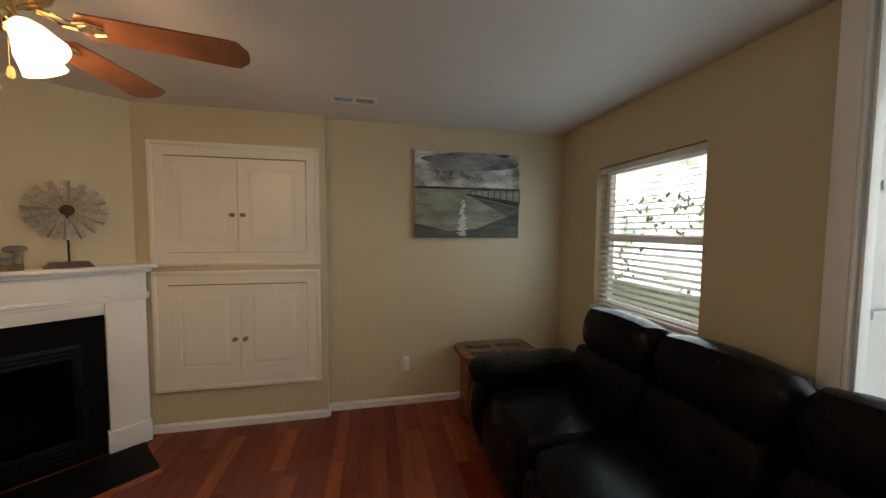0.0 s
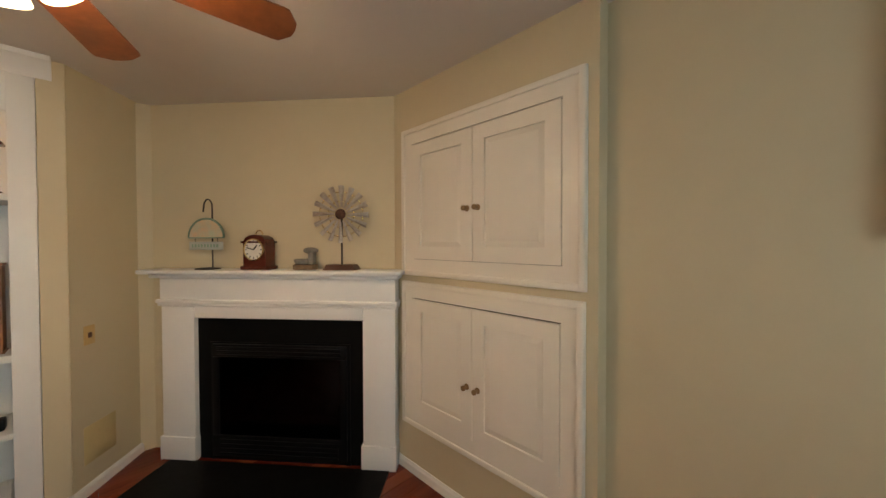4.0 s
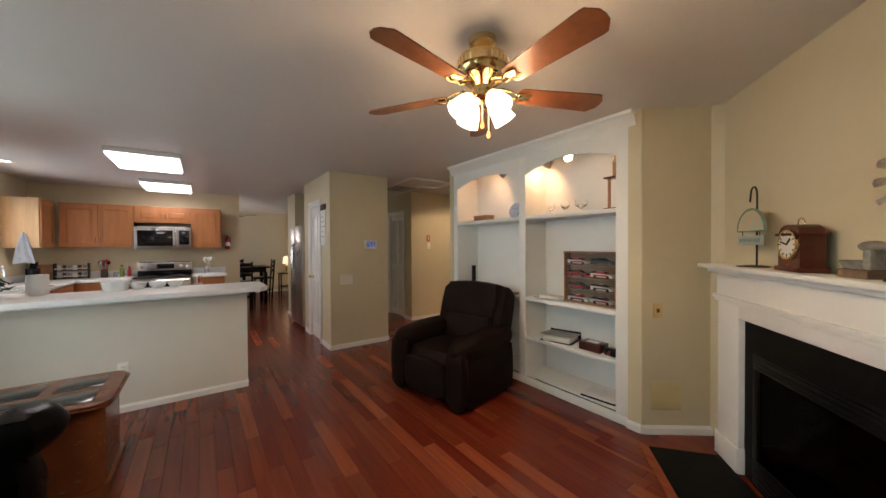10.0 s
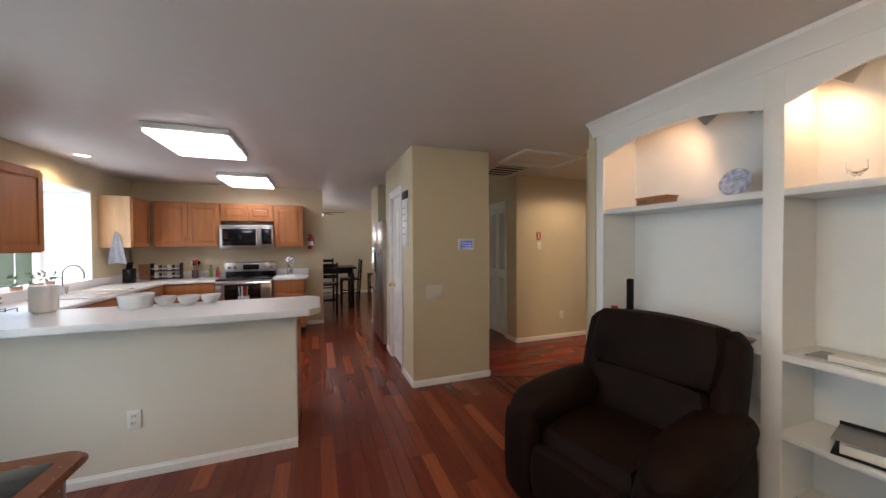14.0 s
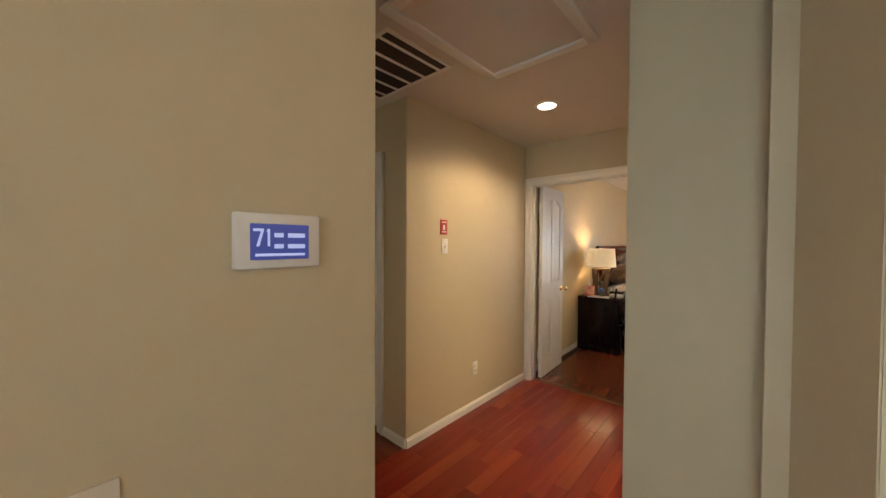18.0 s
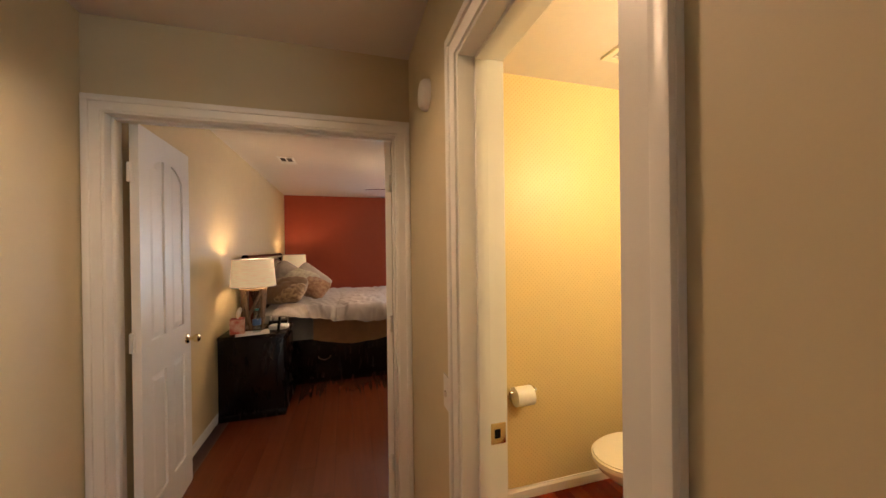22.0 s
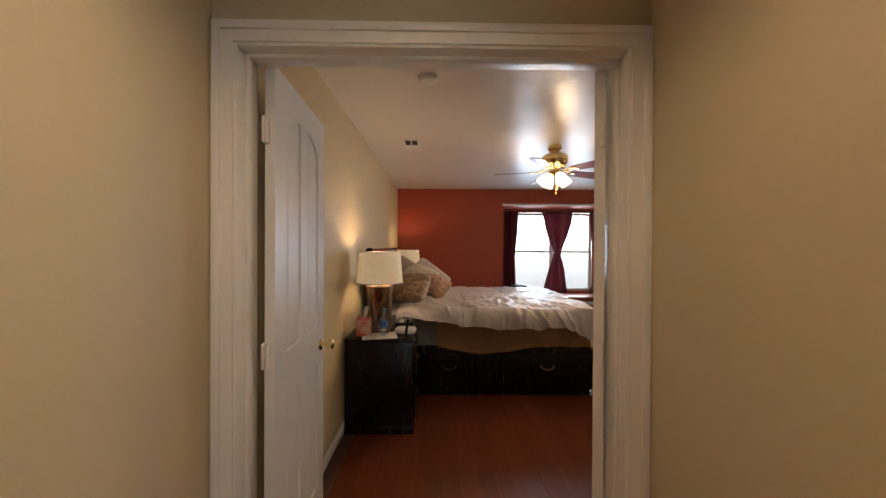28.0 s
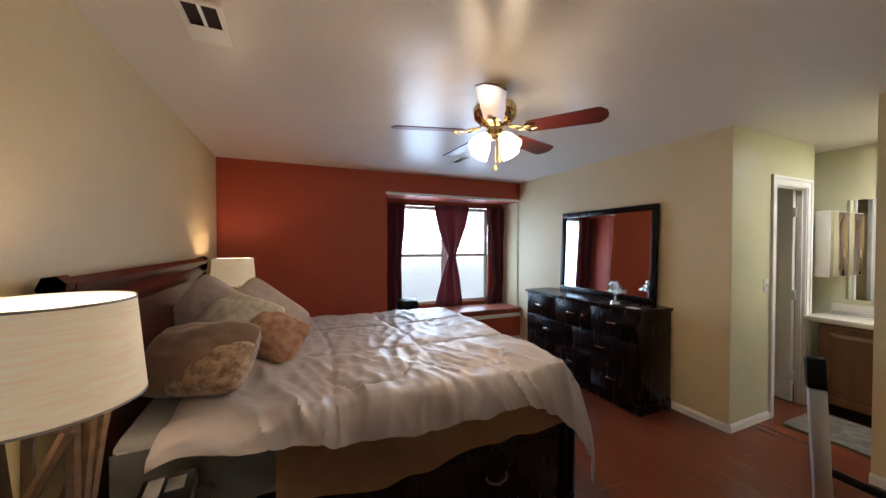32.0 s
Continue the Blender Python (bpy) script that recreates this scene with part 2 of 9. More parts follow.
def lathe(profile, centre=(0, 0, 0), sides=28, bm=None, turn=None):
    """A turned body from (radius, height) pairs."""
    bm = bm or bmesh.new()
    rings = []
    m = Matrix.Translation(centre) @ (turn or Matrix())
    for r, h in profile:
        if r < 1e-5:
            rings.append([bm.verts.new(m @ Vector((0, 0, h)))])
        else:
            rings.append([bm.verts.new(m @ Vector((r * math.cos(k * math.tau / sides), r * math.sin(k * math.tau / sides), h))) for k in range(sides)])
    for p, q in zip(rings, rings[1:]):
        for k in range(sides):
            j = (k + 1) % sides
            ring = [p[k % len(p)], p[j % len(p)], q[j % len(q)], q[k % len(q)]]
            ring = list(dict.fromkeys(ring))
            if len(ring) > 2:
                bm.faces.new(ring)
    return bm


def prism(outline, h0, h1, axis="z", bm=None):
    """An outline of (u, v) pairs pushed from h0 to h1 along an axis."""
    bm = bm or bmesh.new()
    put_ = {"z": lambda u, v, h: (u, v, h), "y": lambda u, v, h: (u, h, v), "x": lambda u, v, h: (h, u, v)}[axis]
    low = [bm.verts.new(put_(u, v, h0)) for u, v in outline]
    top = [bm.verts.new(put_(u, v, h1)) for u, v in outline]
    bm.faces.new(low), bm.faces.new(top)
    for k in range(len(low)):
        j = (k + 1) % len(low)
        bm.faces.new([low[k], low[j], top[j], top[k]])
    bmesh.ops.recalc_face_normals(bm, faces=bm.faces)
    return bm


def tube(points, r, sides=10, bm=None):
    """A bent rod along points."""
    bm = bm or bmesh.new()
    pts = [Vector(p) for p in points]
    rings = []
    for k, p in enumerate(pts):
        way = (pts[min(k + 1, len(pts) - 1)] - pts[max(k - 1, 0)]).normalized()
        q = way.to_track_quat("Z", "Y").to_matrix()
        rad = r[k] if isinstance(r, (list, tuple)) else r
        rings.append([bm.verts.new(p + q @ Vector((rad * math.cos(a * math.tau / sides), rad * math.sin(a * math.tau / sides), 0))) for a in range(sides)])
    for p, q in zip(rings, rings[1:]):
        off = min(range(sides), key=lambda o: (p[0].co - q[o].co).length)
        for k in range(sides):
            bm.faces.new([p[k], p[(k + 1) % sides], q[(k + 1 + off) % sides], q[(k + off) % sides]])
    bm.faces.new(rings[0]), bm.faces.new(rings[-1])
    bmesh.ops.recalc_face_normals(bm, faces=bm.faces)
    return bm


def moved(bm, m):
    bmesh.ops.transform(bm, matrix=m, verts=bm.verts)
    return bm


def link(name, bm, mat, smooth=True):
    me = bpy.data.meshes.new(name)
    bm.to_mesh(me)
    bm.free()
    me.materials.append(mat)
    if smooth:
        me.shade_smooth()
        me.set_sharp_from_angle(angle=radians(35))
    return new(name, me)


def part(name, bm, mat, parent, label="", smooth=True):
    ob = link(name, bm, mat, smooth)
    ob.parent = parent
    if label:
        ob["label"] = label
    return ob


def thing(name, label, category, m=None, group=""):
    """An empty base that carries a thing's parts."""
    ob = new(name)
    ob.empty_display_size = 0.1
    if m is not None:
        ob.matrix_world = m
    return tagged(ob, label, category, group)


def single(name, bm, mat, label, category, m=None, group="", smooth=True):
    ob = link(name, bm, mat, smooth)
    if m is not None:
        ob.matrix_world = m
    return tagged(ob, label, category, group)


def setting(name, bm, mat, label="", category="", smooth=False):
    return tagged(link(name, bm, mat, smooth), label, category, kind="structure")


def slab(a0, a1, z0, z1, holes):
    """Cells of a wall left by its openings, as a closed sheet with thickness 1 along its second axis."""
    us = sorted({a0, a1, *[h[0] for h in holes], *[h[1] for h in holes]})
    vs = sorted({z0, z1, *[h[2] for h in holes], *[h[3] for h in holes]})
    us, vs = [u for u in us if a0 <= u <= a1], [v for v in vs if z0 <= v <= z1]
    full = lambda i, j: 0 <= i < len(us) - 1 and 0 <= j < len(vs) - 1 and not any(h[0] <= us[i] and us[i + 1] <= h[1] and h[2] <= vs[j] and vs[j + 1] <= h[3] for h in holes)
    bm, made = bmesh.new(), {}

    def at(i, j, k):
        if (i, j, k) not in made:
            made[i, j, k] = bm.verts.new((us[i], k, vs[j]))
        return made[i, j, k]

    for i in range(len(us) - 1):
        for j in range(len(vs) - 1):
            if not full(i, j):
                continue
            for k in (0, 1):
                bm.faces.new([at(i, j, k), at(i + 1, j, k), at(i + 1, j + 1, k), at(i, j + 1, k)])
            for di, dj, e in ((-1, 0, ((0, 0), (0, 1))), (1, 0, ((1, 0), (1, 1))), (0, -1, ((0, 0), (1, 0))), (0, 1, ((0, 1), (1, 1)))):
                if not full(i + di, j + dj):
                    (p, q), (r, s) = e
                    bm.faces.new([at(i + p, j + q, 0), at(i + r, j + s, 0), at(i + r, j + s, 1), at(i + p, j + q, 1)])
    bmesh.ops.recalc_face_normals(bm, faces=bm.faces)
    return bm


def wall(name, p, q, mat, thick=0.06, z0=0.0, z1=2.44, holes=(), label="", side=1):
    """A wall from p to q on the plan; its face is the line itself and its thickness lies to the left (side 1) or right (-1). Holes: (from, to, low, high) along it."""
    p, q = Vector((*p, 0)), Vector((*q, 0))
    way = (q - p).normalized()
    bm = slab(0.003, (q - p).length - 0.003, z0, z1, [(max(a, 0.003), min(b, (q - p).length - 0.003), max(c, z0), d) for a, b, c, d in holes])
    across = Vector((-way.y, way.x, 0)) * thick * side
    for v in bm.verts:
        u, k, z = v.co
        v.co = p + way * u + across * k + Vector((0, 0, z))
    bmesh.ops.recalc_face_normals(bm, faces=bm.faces)
    return setting(name, bm, mat, label or "painted drywall wall", "wall")


def skirting(name, p, q, side=1, h=0.065, t=0.014, mat=None):
    """A baseboard along the wall face from p to q, standing out to the given side."""
    p, q = Vector((*p, 0)), Vector((*q, 0))
    way = (q - p).normalized()
    n = Vector((-way.y, way.x, 0)) * side
    bm = bmesh.new()
    rows = []
    for d, z in ((0, 0), (t, 0), (t, h * 0.72), (t * 0.5, h * 0.9), (t * 0.4, h), (0, h)):
        rows.append([bm.verts.new(e + n * d + Vector((0, 0, z))) for e in (p, q)])
    for a, b in zip(rows, rows[1:] + rows[:1]):
        bm.faces.new([a[0], a[1], b[1], b[0]])
    bm.faces.new([r[0] for r in rows]), bm.faces.new([r[1] for r in rows])
    bmesh.ops.recalc_face_normals(bm, faces=bm.faces)
    return setting(name, bm, mat or WHITE, "white painted wooden baseboard", "baseboard")

# ---- structure ----
H = 2.44
XR, XR2, YP, YC = 3.53, 3.40, 3.77, 3.68           # living room: window wall, picture wall, cabinet wall
XB = -0.87                              # bookcase face
DA, DB = Vector((-1.31, 2.51)), Vector((0.08, 3.68))    # corner fireplace wall
YN, YS, XD = -0.81, -2.19, -3.06        # hall walls and bedroom door wall
XK, YK = 4.0, -4.54                     # kitchen walls
BY0, BY1, BX, BG = -2.10, 1.86, -7.83, -5.05            # bedroom: head wall, dresser wall, red wall, green wall

setting("floor", box((-3.1, -9.5, -0.12), (4.6, 4.2, -0.012)), GAP, "dark cherry hardwood floor with narrow joints", "floor")
setting("floor_bedroom", box((-9.0, -2.6, -0.12), (-3.1, 4.8, -0.012)), material("dark laminate joint", (0.06, 0.018, 0.009), 0.5), "brown laminate bedroom floor", "floor")
setting("ceiling", box((-3.12, -9.5, H), (4.7, 4.2, H + 0.1)), CEIL, "white textured ceiling", "ceiling")
setting("ceiling_bedroom", box((-9.2, -2.6, H), (-3.12, 4.8, H + 0.1)), CEIL_GLOSS, "white glossy bedroom ceiling", "ceiling")

# living room
wall("wall_picture", (1.33, YP), (XR + 0.2, YP), PAINT)
wall("wall_cabinet", (-0.2, YC), (1.40, YC), PAINT, thick=0.15)
wall("wall_fireplace", (DA.x - 0.1, DA.y - 0.084), DB, PAINT, holes=[(0.70, 1.66, -1, 0.80)])
wall("wall_window", (XR, YP + 0.06), (XR, 1.80), PAINT, thick=0.14, holes=[(0.56, 1.47, 0.94, 2.04)])
wall("wall_window_2", (XR2, -0.20), (XR2, -0.93), PAINT, thick=0.14)
wall("wall_bay_low", (XR, 1.74), (XR2, -0.20), PAINT, thick=0.12, z1=0.36)
wall("wall_bay_head", (XR, 1.74), (XR2, -0.20), PAINT, thick=0.12, z0=2.41)
wall("wall_stub", (XR2, -0.93), (XK + 0.06, -0.93), PAINT, thick=0.12)
wall("wall_nook_1", (-0.865, 2.06), (-0.865, 2.165), PAINT)
wall("wall_nook_2", (-0.865, 2.165), DA, PAINT, side=1)
wall("wall_corner_1", (XB, -0.25), (XB, -0.168), PAINT)
wall("wall_corner_2", (-1.37, -0.365), (XB, -0.25), PAINT)
wall("wall_corner_3", (-1.37, YN), (-1.37, -0.365), PAINT)
wall("wall_recess_back", (-1.26, -0.4), (-1.26, 2.6), PAINT)
# hall
wall("wall_hall_north", (-1.37, YN), (XD, YN), PAINT, side=-1, holes=[(0.25, 0.90, -1, 2.04)])
wall("wall_hall_south", (-1.40, YS), (XD, YS), PAINT)
wall("wall_hall_door", (XD, YS - 0.05), (XD, YN + 0.05), PAINT, holes=[(0.11, 1.374, -1, 2.05)])
wall("wall_closet", (-1.40, YS), (-1.40, -3.33), PAINT, side=-1, holes=[(0.31, 0.89, -1, 2.04)])
wall("wall_closet_end", (-1.40, -3.33), (-2.3, -3.33), PAINT, side=-1)
wall("wall_closet_back", (-1.9, -3.33), (-1.9, YS), PAINT)
# pantry block
wall("wall_pantry_front", (-0.45, -1.25), (0.41, -1.25), PAINT, side=-1)
wall("wall_pantry_side", (0.41, -1.25), (0.41, -2.60), PAINT, side=-1, holes=[(0.47, 1.03, -1, 2.04)])
wall("wall_pantry_back", (-0.45, -1.25), (-0.45, -4.3), PAINT)
wall("wall_fridge_side", (0.41, -2.60), (-0.45, -2.60), PAINT)
wall("wall_fridge_end", (0.36, -3.60), (0.36, -4.3), PAINT, side=-1)
wall("wall_fridge_end_2", (-0.45, -3.60), (0.36, -3.60), PAINT, side=-1)
wall("wall_pantry_south", (-0.45, -4.3), (0.36, -4.3), PAINT)
# kitchen and beyond
wall("wall_kitchen_window", (XK, -0.93), (XK, YK), PAINT, thick=0.14, holes=[(1.22, 2.62, 0.95, 2.12)])
wall("wall_kitchen_back", (1.21, YK), (XK + 0.2, YK), PAINT, side=-1, thick=0.12)
wall("wall_peninsula", (1.45, -0.60), (XR2, -0.60), HALFWALL, side=-1, thick=0.12, z1=0.985)
wall("wall_dining_back", (-1.3, -8.3), (4.6, -8.3), PAINT, side=-1)
wall("wall_dining_east", (4.3, YK), (4.3, -8.3), PAINT)
wall("wall_front_room", (-3.06, -7.2), (-1.2, -7.2), PAINT, side=-1)
wall("wall_front_west", (-3.06, -3.3), (-3.06, -7.3), PAINT, side=-1)
wall("wall_front_east", (-1.2, -7.2), (-1.2, -8.36), PAINT)
# bedroom
wall("wall_bedroom_head", (XD + 0.01, BY0), (BX - 0.06, BY0), CREAM)
wall("wall_bedroom_red", (BX, BY0), (BX, BY1 + 0.06), RED, holes=[(1.88, 3.96, -1, 2.15)])
wall("wall_bedroom_dresser", (BG, BY1), (BX - 0.5, BY1), CREAM, side=-1)
wall("wall_bedroom_green", (BG, BY1), (BG, 3.2), GREEN, holes=[(0.64, 1.21, -1, 2.04)])
wall("wall_bedroom_door", (XD - 0.115, BY0 - 0.10), (XD - 0.115, 2.1), CREAM, side=-1, thick=0.05, holes=[(0.07, 1.334, -1, 2.05)])
wall("wall_bedroom_east", (-4.37, 2.02), (XD + 0.01, 2.02), CREAM)
wall("wall_vanity_east", (-3.85, 2.1), (-3.85, 3.6), GREEN, side=-1)
wall("wall_vanity_back", (-5.75, 3.6), (-3.75, 3.6), GREEN)
wall("wall_shower_west", (-5.75, BY1 + 0.08), (-5.75, 3.6), GREEN)
# window bay of the bedroom
wall("wall_bay_left", (BX, BY0 + 1.88), (BX - 0.46, BY0 + 1.88), RED, z1=2.15)
wall("wall_bay_back", (BX - 0.46, BY0 + 1.80), (BX - 0.46, BY1), RED, z1=2.15, holes=[(0.36, 1.90, 0.58, 2.08)])
setting("soffit_bay", box((BX - 0.5, BY0 + 1.8, 2.153), (BX - 0.061, BY1 + 0.06, H - 0.003)), RED, "red painted soffit over the window bay", "soffit")
# powder room
wall("wall_bath_south", (-3.06, YN + 0.14), (-1.47, YN + 0.14), CREAM, side=-1, holes=[(0.79, 1.44, -1, 2.04)])
BATH = []
for nm, p, q, sd in (("wall_bath_west", (-3.04, YN + 0.08), (-3.04, 0.84), 1), ("wall_bath_north", (-3.10, 0.78), (-1.38, 0.78), 1), ("wall_bath_east", (-1.50, YN + 0.08), (-1.50, 0.84), -1)):
    BATH.append(wall(nm, p, q, CREAM, side=sd))
# far wall behind the sofa that closes the living room side
wall("wall_exterior_roof", (XR + 0.14, 4.0), (XR + 0.14, 3.8), PAINT)

# baseboards
for nm, p, q, sd in (
    ("picture", (1.42, YP), (3.55, YP), -1), ("cabinet", (0.08, YC), (1.40, YC), -1), ("cabinet_end", (1.40, YC), (1.40, YP), -1),
    ("window_1", (XR, YP), (XR, 1.86), -1), ("window_2", (XR, 1.82), (XR2, -0.20), -1), ("window_3", (XR2, -0.20), (XR2, -0.60), -1), ("nook_1", (-0.865, 2.06), (-0.865, 2.165), -1), ("nook_2", (-0.865, 2.165), DA, -1),
    ("corner_1", (XB, -0.25), (XB, -0.168), -1), ("corner_2", (-1.37, -0.365), (XB, -0.25), -1), ("corner_3", (-1.37, YN), (-1.37, -0.365), -1),
    ("hall_north_1", (-1.37, YN), (-1.55, YN), 1), ("hall_north_2", (-2.34, YN), (-3.06, YN), 1), ("hall_south", (-1.40, YS), (-3.06, YS), -1),
    ("closet", (-1.40, YS), (-1.40, -2.44), 1), ("closet_2", (-1.40, -3.14), (-1.40, -3.33), 1), ("pantry_front", (-0.45, -1.25), (0.41, -1.25), 1), ("pantry_side_1", (0.41, -1.25), (0.41, -1.65), 1), ("pantry_side_2", (0.41, -2.35), (0.41, -2.60), 1),
    ("pantry_back", (-0.45, -1.25), (-0.45, -4.3), -1), ("fridge_end", (0.36, -3.60), (0.36, -4.3), 1), ("kitchen_back", (1.21, YK), (1.48, YK), 1), ("peninsula", (1.45, -0.60), (XR2, -0.60), 1), ("dining", (-1.2, -8.3), (4.3, -8.3), 1),
    ("bedroom_head", (-3.05, BY0), (BX, BY0), -1), ("bedroom_red", (BX, BY0), (BX, BY0 + 1.88), -1), ("bedroom_dresser", (BG, BY1), (BX, BY1), 1), ("bedroom_green", (BG, BY1), (BG, 2.44), -1),
    ("bedroom_east", (-4.37, 2.02), (-3.2, 2.02), -1), ("bath_west", (-3.04, -0.67), (-3.04, 0.78), -1), ("bath_north", (-3.04, 0.78), (-1.50, 0.78), -1), ("bath_east", (-1.50, -0.67), (-1.50, 0.78), 1), ("front_room", (-3.06, -7.2), (-1.2, -7.2), 1)):
    skirting("baseboard_" + nm, p, q, sd)


def door_frame(name, m, w, h, depth, cw=0.065, label="white painted door casing with a moulded edge", both=True):
    """Casing and jambs of an opening; local x runs along the wall from one jamb to the other, the room is on -y."""
    top = tagged(new(name), label, "door frame", kind="structure")
    top.matrix_world = m
    for nm, x0, x1, z0, z1 in (("jamb", 0, 0.018, 0, h), ("jamb", w - 0.018, w, 0, h), ("head_jamb", 0.018, w - 0.018, h - 0.018, h)):
        part(nm, box((x0, -0.004, z0), (x1, depth + 0.004, z1), 0.002), WHITE, top)
    for nm, x0, x1, z0, z1 in (("stop", 0.018, 0.03, 0, h - 0.018), ("stop", w - 0.03, w - 0.018, 0, h - 0.018), ("stop", 0.03, w - 0.03, h - 0.03, h - 0.018)):
        part(nm, box((x0, depth * 0.35, z0), (x1, depth * 0.62, z1), 0.002), WHITE, top)
    for y0, out in ((0, -1), (depth, 1)) if both else ((0, -1),):
        for nm, pts in (("side_casing", [(-cw, 0), (0.008, 0), (0.008, h - 0.008), (-cw, h + cw)]), ("side_casing", [(w - 0.008, 0), (w + cw, 0), (w + cw, h + cw), (w - 0.008, h - 0.008)]), ("head_casing", [(0.008, h - 0.008), (w - 0.008, h - 0.008), (w + cw, h + cw), (-cw, h + cw)])):
            bm = prism(pts, y0 + out * 0.001, y0 + out * 0.012, "y")
            cx, cz = sum(p[0] for p in pts) / 4, sum(p[1] for p in pts) / 4
            if "side" in nm:
                xa = pts[0][0] if pts[0][0] < 0 else pts[1][0] - 0.028
                box((xa + 0.001, min(y0 + out * 0.002, y0 + out * 0.021), 0), (xa + 0.027, max(y0 + out * 0.002, y0 + out * 0.021), h + cw - 0.002), 0.004, bm)
            else:
                box((-cw + 0.002, min(y0 + out * 0.002, y0 + out * 0.0212), h + cw - 0.028), (w + cw - 0.002, max(y0 + out * 0.002, y0 + out * 0.0212), h + cw - 0.001), 0.004, bm)
            part(nm, bm, WHITE, top)
    return top


door_frame("door_frame_bedroom", pose(XD, -2.13, 0, 0, 0, 90), 1.264, 2.05, 0.115, 0.055)
door_frame("door_frame_bath", pose(-2.27, YN, 0), 0.65, 2.04, 0.14)
door_frame("door_frame_closet", pose(-1.40, -3.08, 0, 0, 0, 90), 0.58, 2.04, 0.06, both=False)
door_frame("door_frame_pantry", pose(0.41, -2.28, 0, 0, 0, 90), 0.56, 2.04, 0.06, both=False)
door_frame("door_frame_ensuite", pose(BG, BY1 + 0.64, 0, 0, 0, 90), 0.57, 2.04, 0.06, both=False)

# ---- doors ----
def panelled(w, h, t, panels, both=True):
    """A door leaf with raised panels; local x across, z up, front on -y. Panels: (x0, x1, z0, z1, arch)."""
    bm = slab(0, w, 0, h, [p[:4] for p in panels])
    for v in bm.verts:
        v.co.y *= t
    for x0, x1, z0, z1, arch in panels:
        for front in ((True, False) if both else (True,)):
            s, base = (1, 0) if front else (-1, t)
            n = 9 if arch else 2
            fall = (lambda f: arch[0] * ((1 - f) if arch[1] > 0 else f) ** 2) if isinstance(arch, tuple) else (lambda f: arch * (2 * f - 1) ** 2)
            tops = [(x0 + (x1 - x0) * k / (n - 1), z1 - fall(k / (n - 1))) for k in range(n)]
            outer = [(x0, z0), (x1, z0)] + tops[::-1]
            cx, cz = (x0 + x1) / 2, (z0 + z1) / 2
            inset = 0.03 if min(x1 - x0, z1 - z0) > 0.12 else 0.02
            inner = [(x + inset * (1 if x < cx - 1e-6 else -1 if x > cx + 1e-6 else 0), z + inset * (1 if z < cz else -1)) for x, z in outer]
            o = [bm.verts.new((x, base + s * 0.011, z)) for x, z in outer]
            i = [bm.verts.new((x, base + s * 0.003, z)) for x, z in inner]
            for k in range(len(o)):
                j = (k + 1) % len(o)
                bm.faces.new([o[k], o[j], i[j], i[k]])
            bm.faces.new(i)
            if arch:
                cap = [bm.verts.new((x, base + s * 0.0005, z)) for x, z in [(x0, z1 + 0.001)] + [(a, b) for a, b in tops] + [(x1, z1 + 0.001)]]
                bm.faces.new(cap)
                low = [bm.verts.new((x, base + s * 0.011, z)) for x, z in tops]
                for k in range(n - 1):
                    bm.faces.new([cap[k + 1], cap[k + 2], low[k + 1], low[k]])
    bmesh.ops.recalc_face_normals(bm, faces=bm.faces)
    return bm


def knob(parent, at, out, mat, name="knob", r=0.026):
    """A round door knob with its rose, standing out along a direction."""
    turn = Vector(out).to_track_quat("Z", "Y").to_matrix().to_4x4()
    part(name, lathe([(0, 0), (r * 1.15, 0), (r * 1.1, r * 0.23), (r * 0.45, r * 0.4), (r * 0.4, r * 1.15), (r * 0.8, r * 1.4), (r, r * 1.9), (r * 0.9, r * 2.4), (r * 0.5, r * 2.6), (0, r * 2.65)], at, 18, turn=turn), mat, parent)


def hinge(parent, at, mat=WHITE):
    part("hinge", box((at[0] - 0.016, at[1] - 0.006, at[2] - 0.045), (at[0] + 0.016, at[1] + 0.006, at[2] + 0.045), 0.003, cyl((at[0], at[1] - 0.008, at[2] - 0.045), (at[0], at[1] - 0.008, at[2] + 0.045), 0.006, sides=10)), mat, parent)


def interior_door(label, m, w=0.60, h=2.03, hinge_x=0.0):
    d = thing("door", label, "door", m)
    a, b, c = 0.10, w / 2 - 0.042, w / 2 + 0.042
    part("leaf", panelled(w, h, 0.035, [(a, b, 1.00, 1.91, (0.075, 1)), (c, w - a, 1.00, 1.91, (0.075, -1)), (a, b, 0.20, 0.82, 0), (c, w - a, 0.20, 0.82, 0)]), WHITE, d, smooth=False)
    kx = w - 0.06 if hinge_x == 0.0 else 0.06
    knob(d, (kx, 0, 0.90), (0, -1, 0), BRASS)
    knob(d, (kx, 0.035, 0.90), (0, 1, 0), BRASS)
    for z in (0.25, 1.02, 1.80):
        hinge(d, (hinge_x + (-0.010 if hinge_x == 0 else 0.010), 0.03, z), WHITE)
    return d


# bedroom leaves stand open into the bedroom
interior_door("white panelled bedroom door standing open against the wall", pose(-3.180, -2.052, 0.008, 0, 0, 183), 0.60)
interior_door("white panelled bedroom door standing open into the room", pose(-3.712, -0.618, 0.008, 0, 0, -30.7), 0.60, hinge_x=0.60)
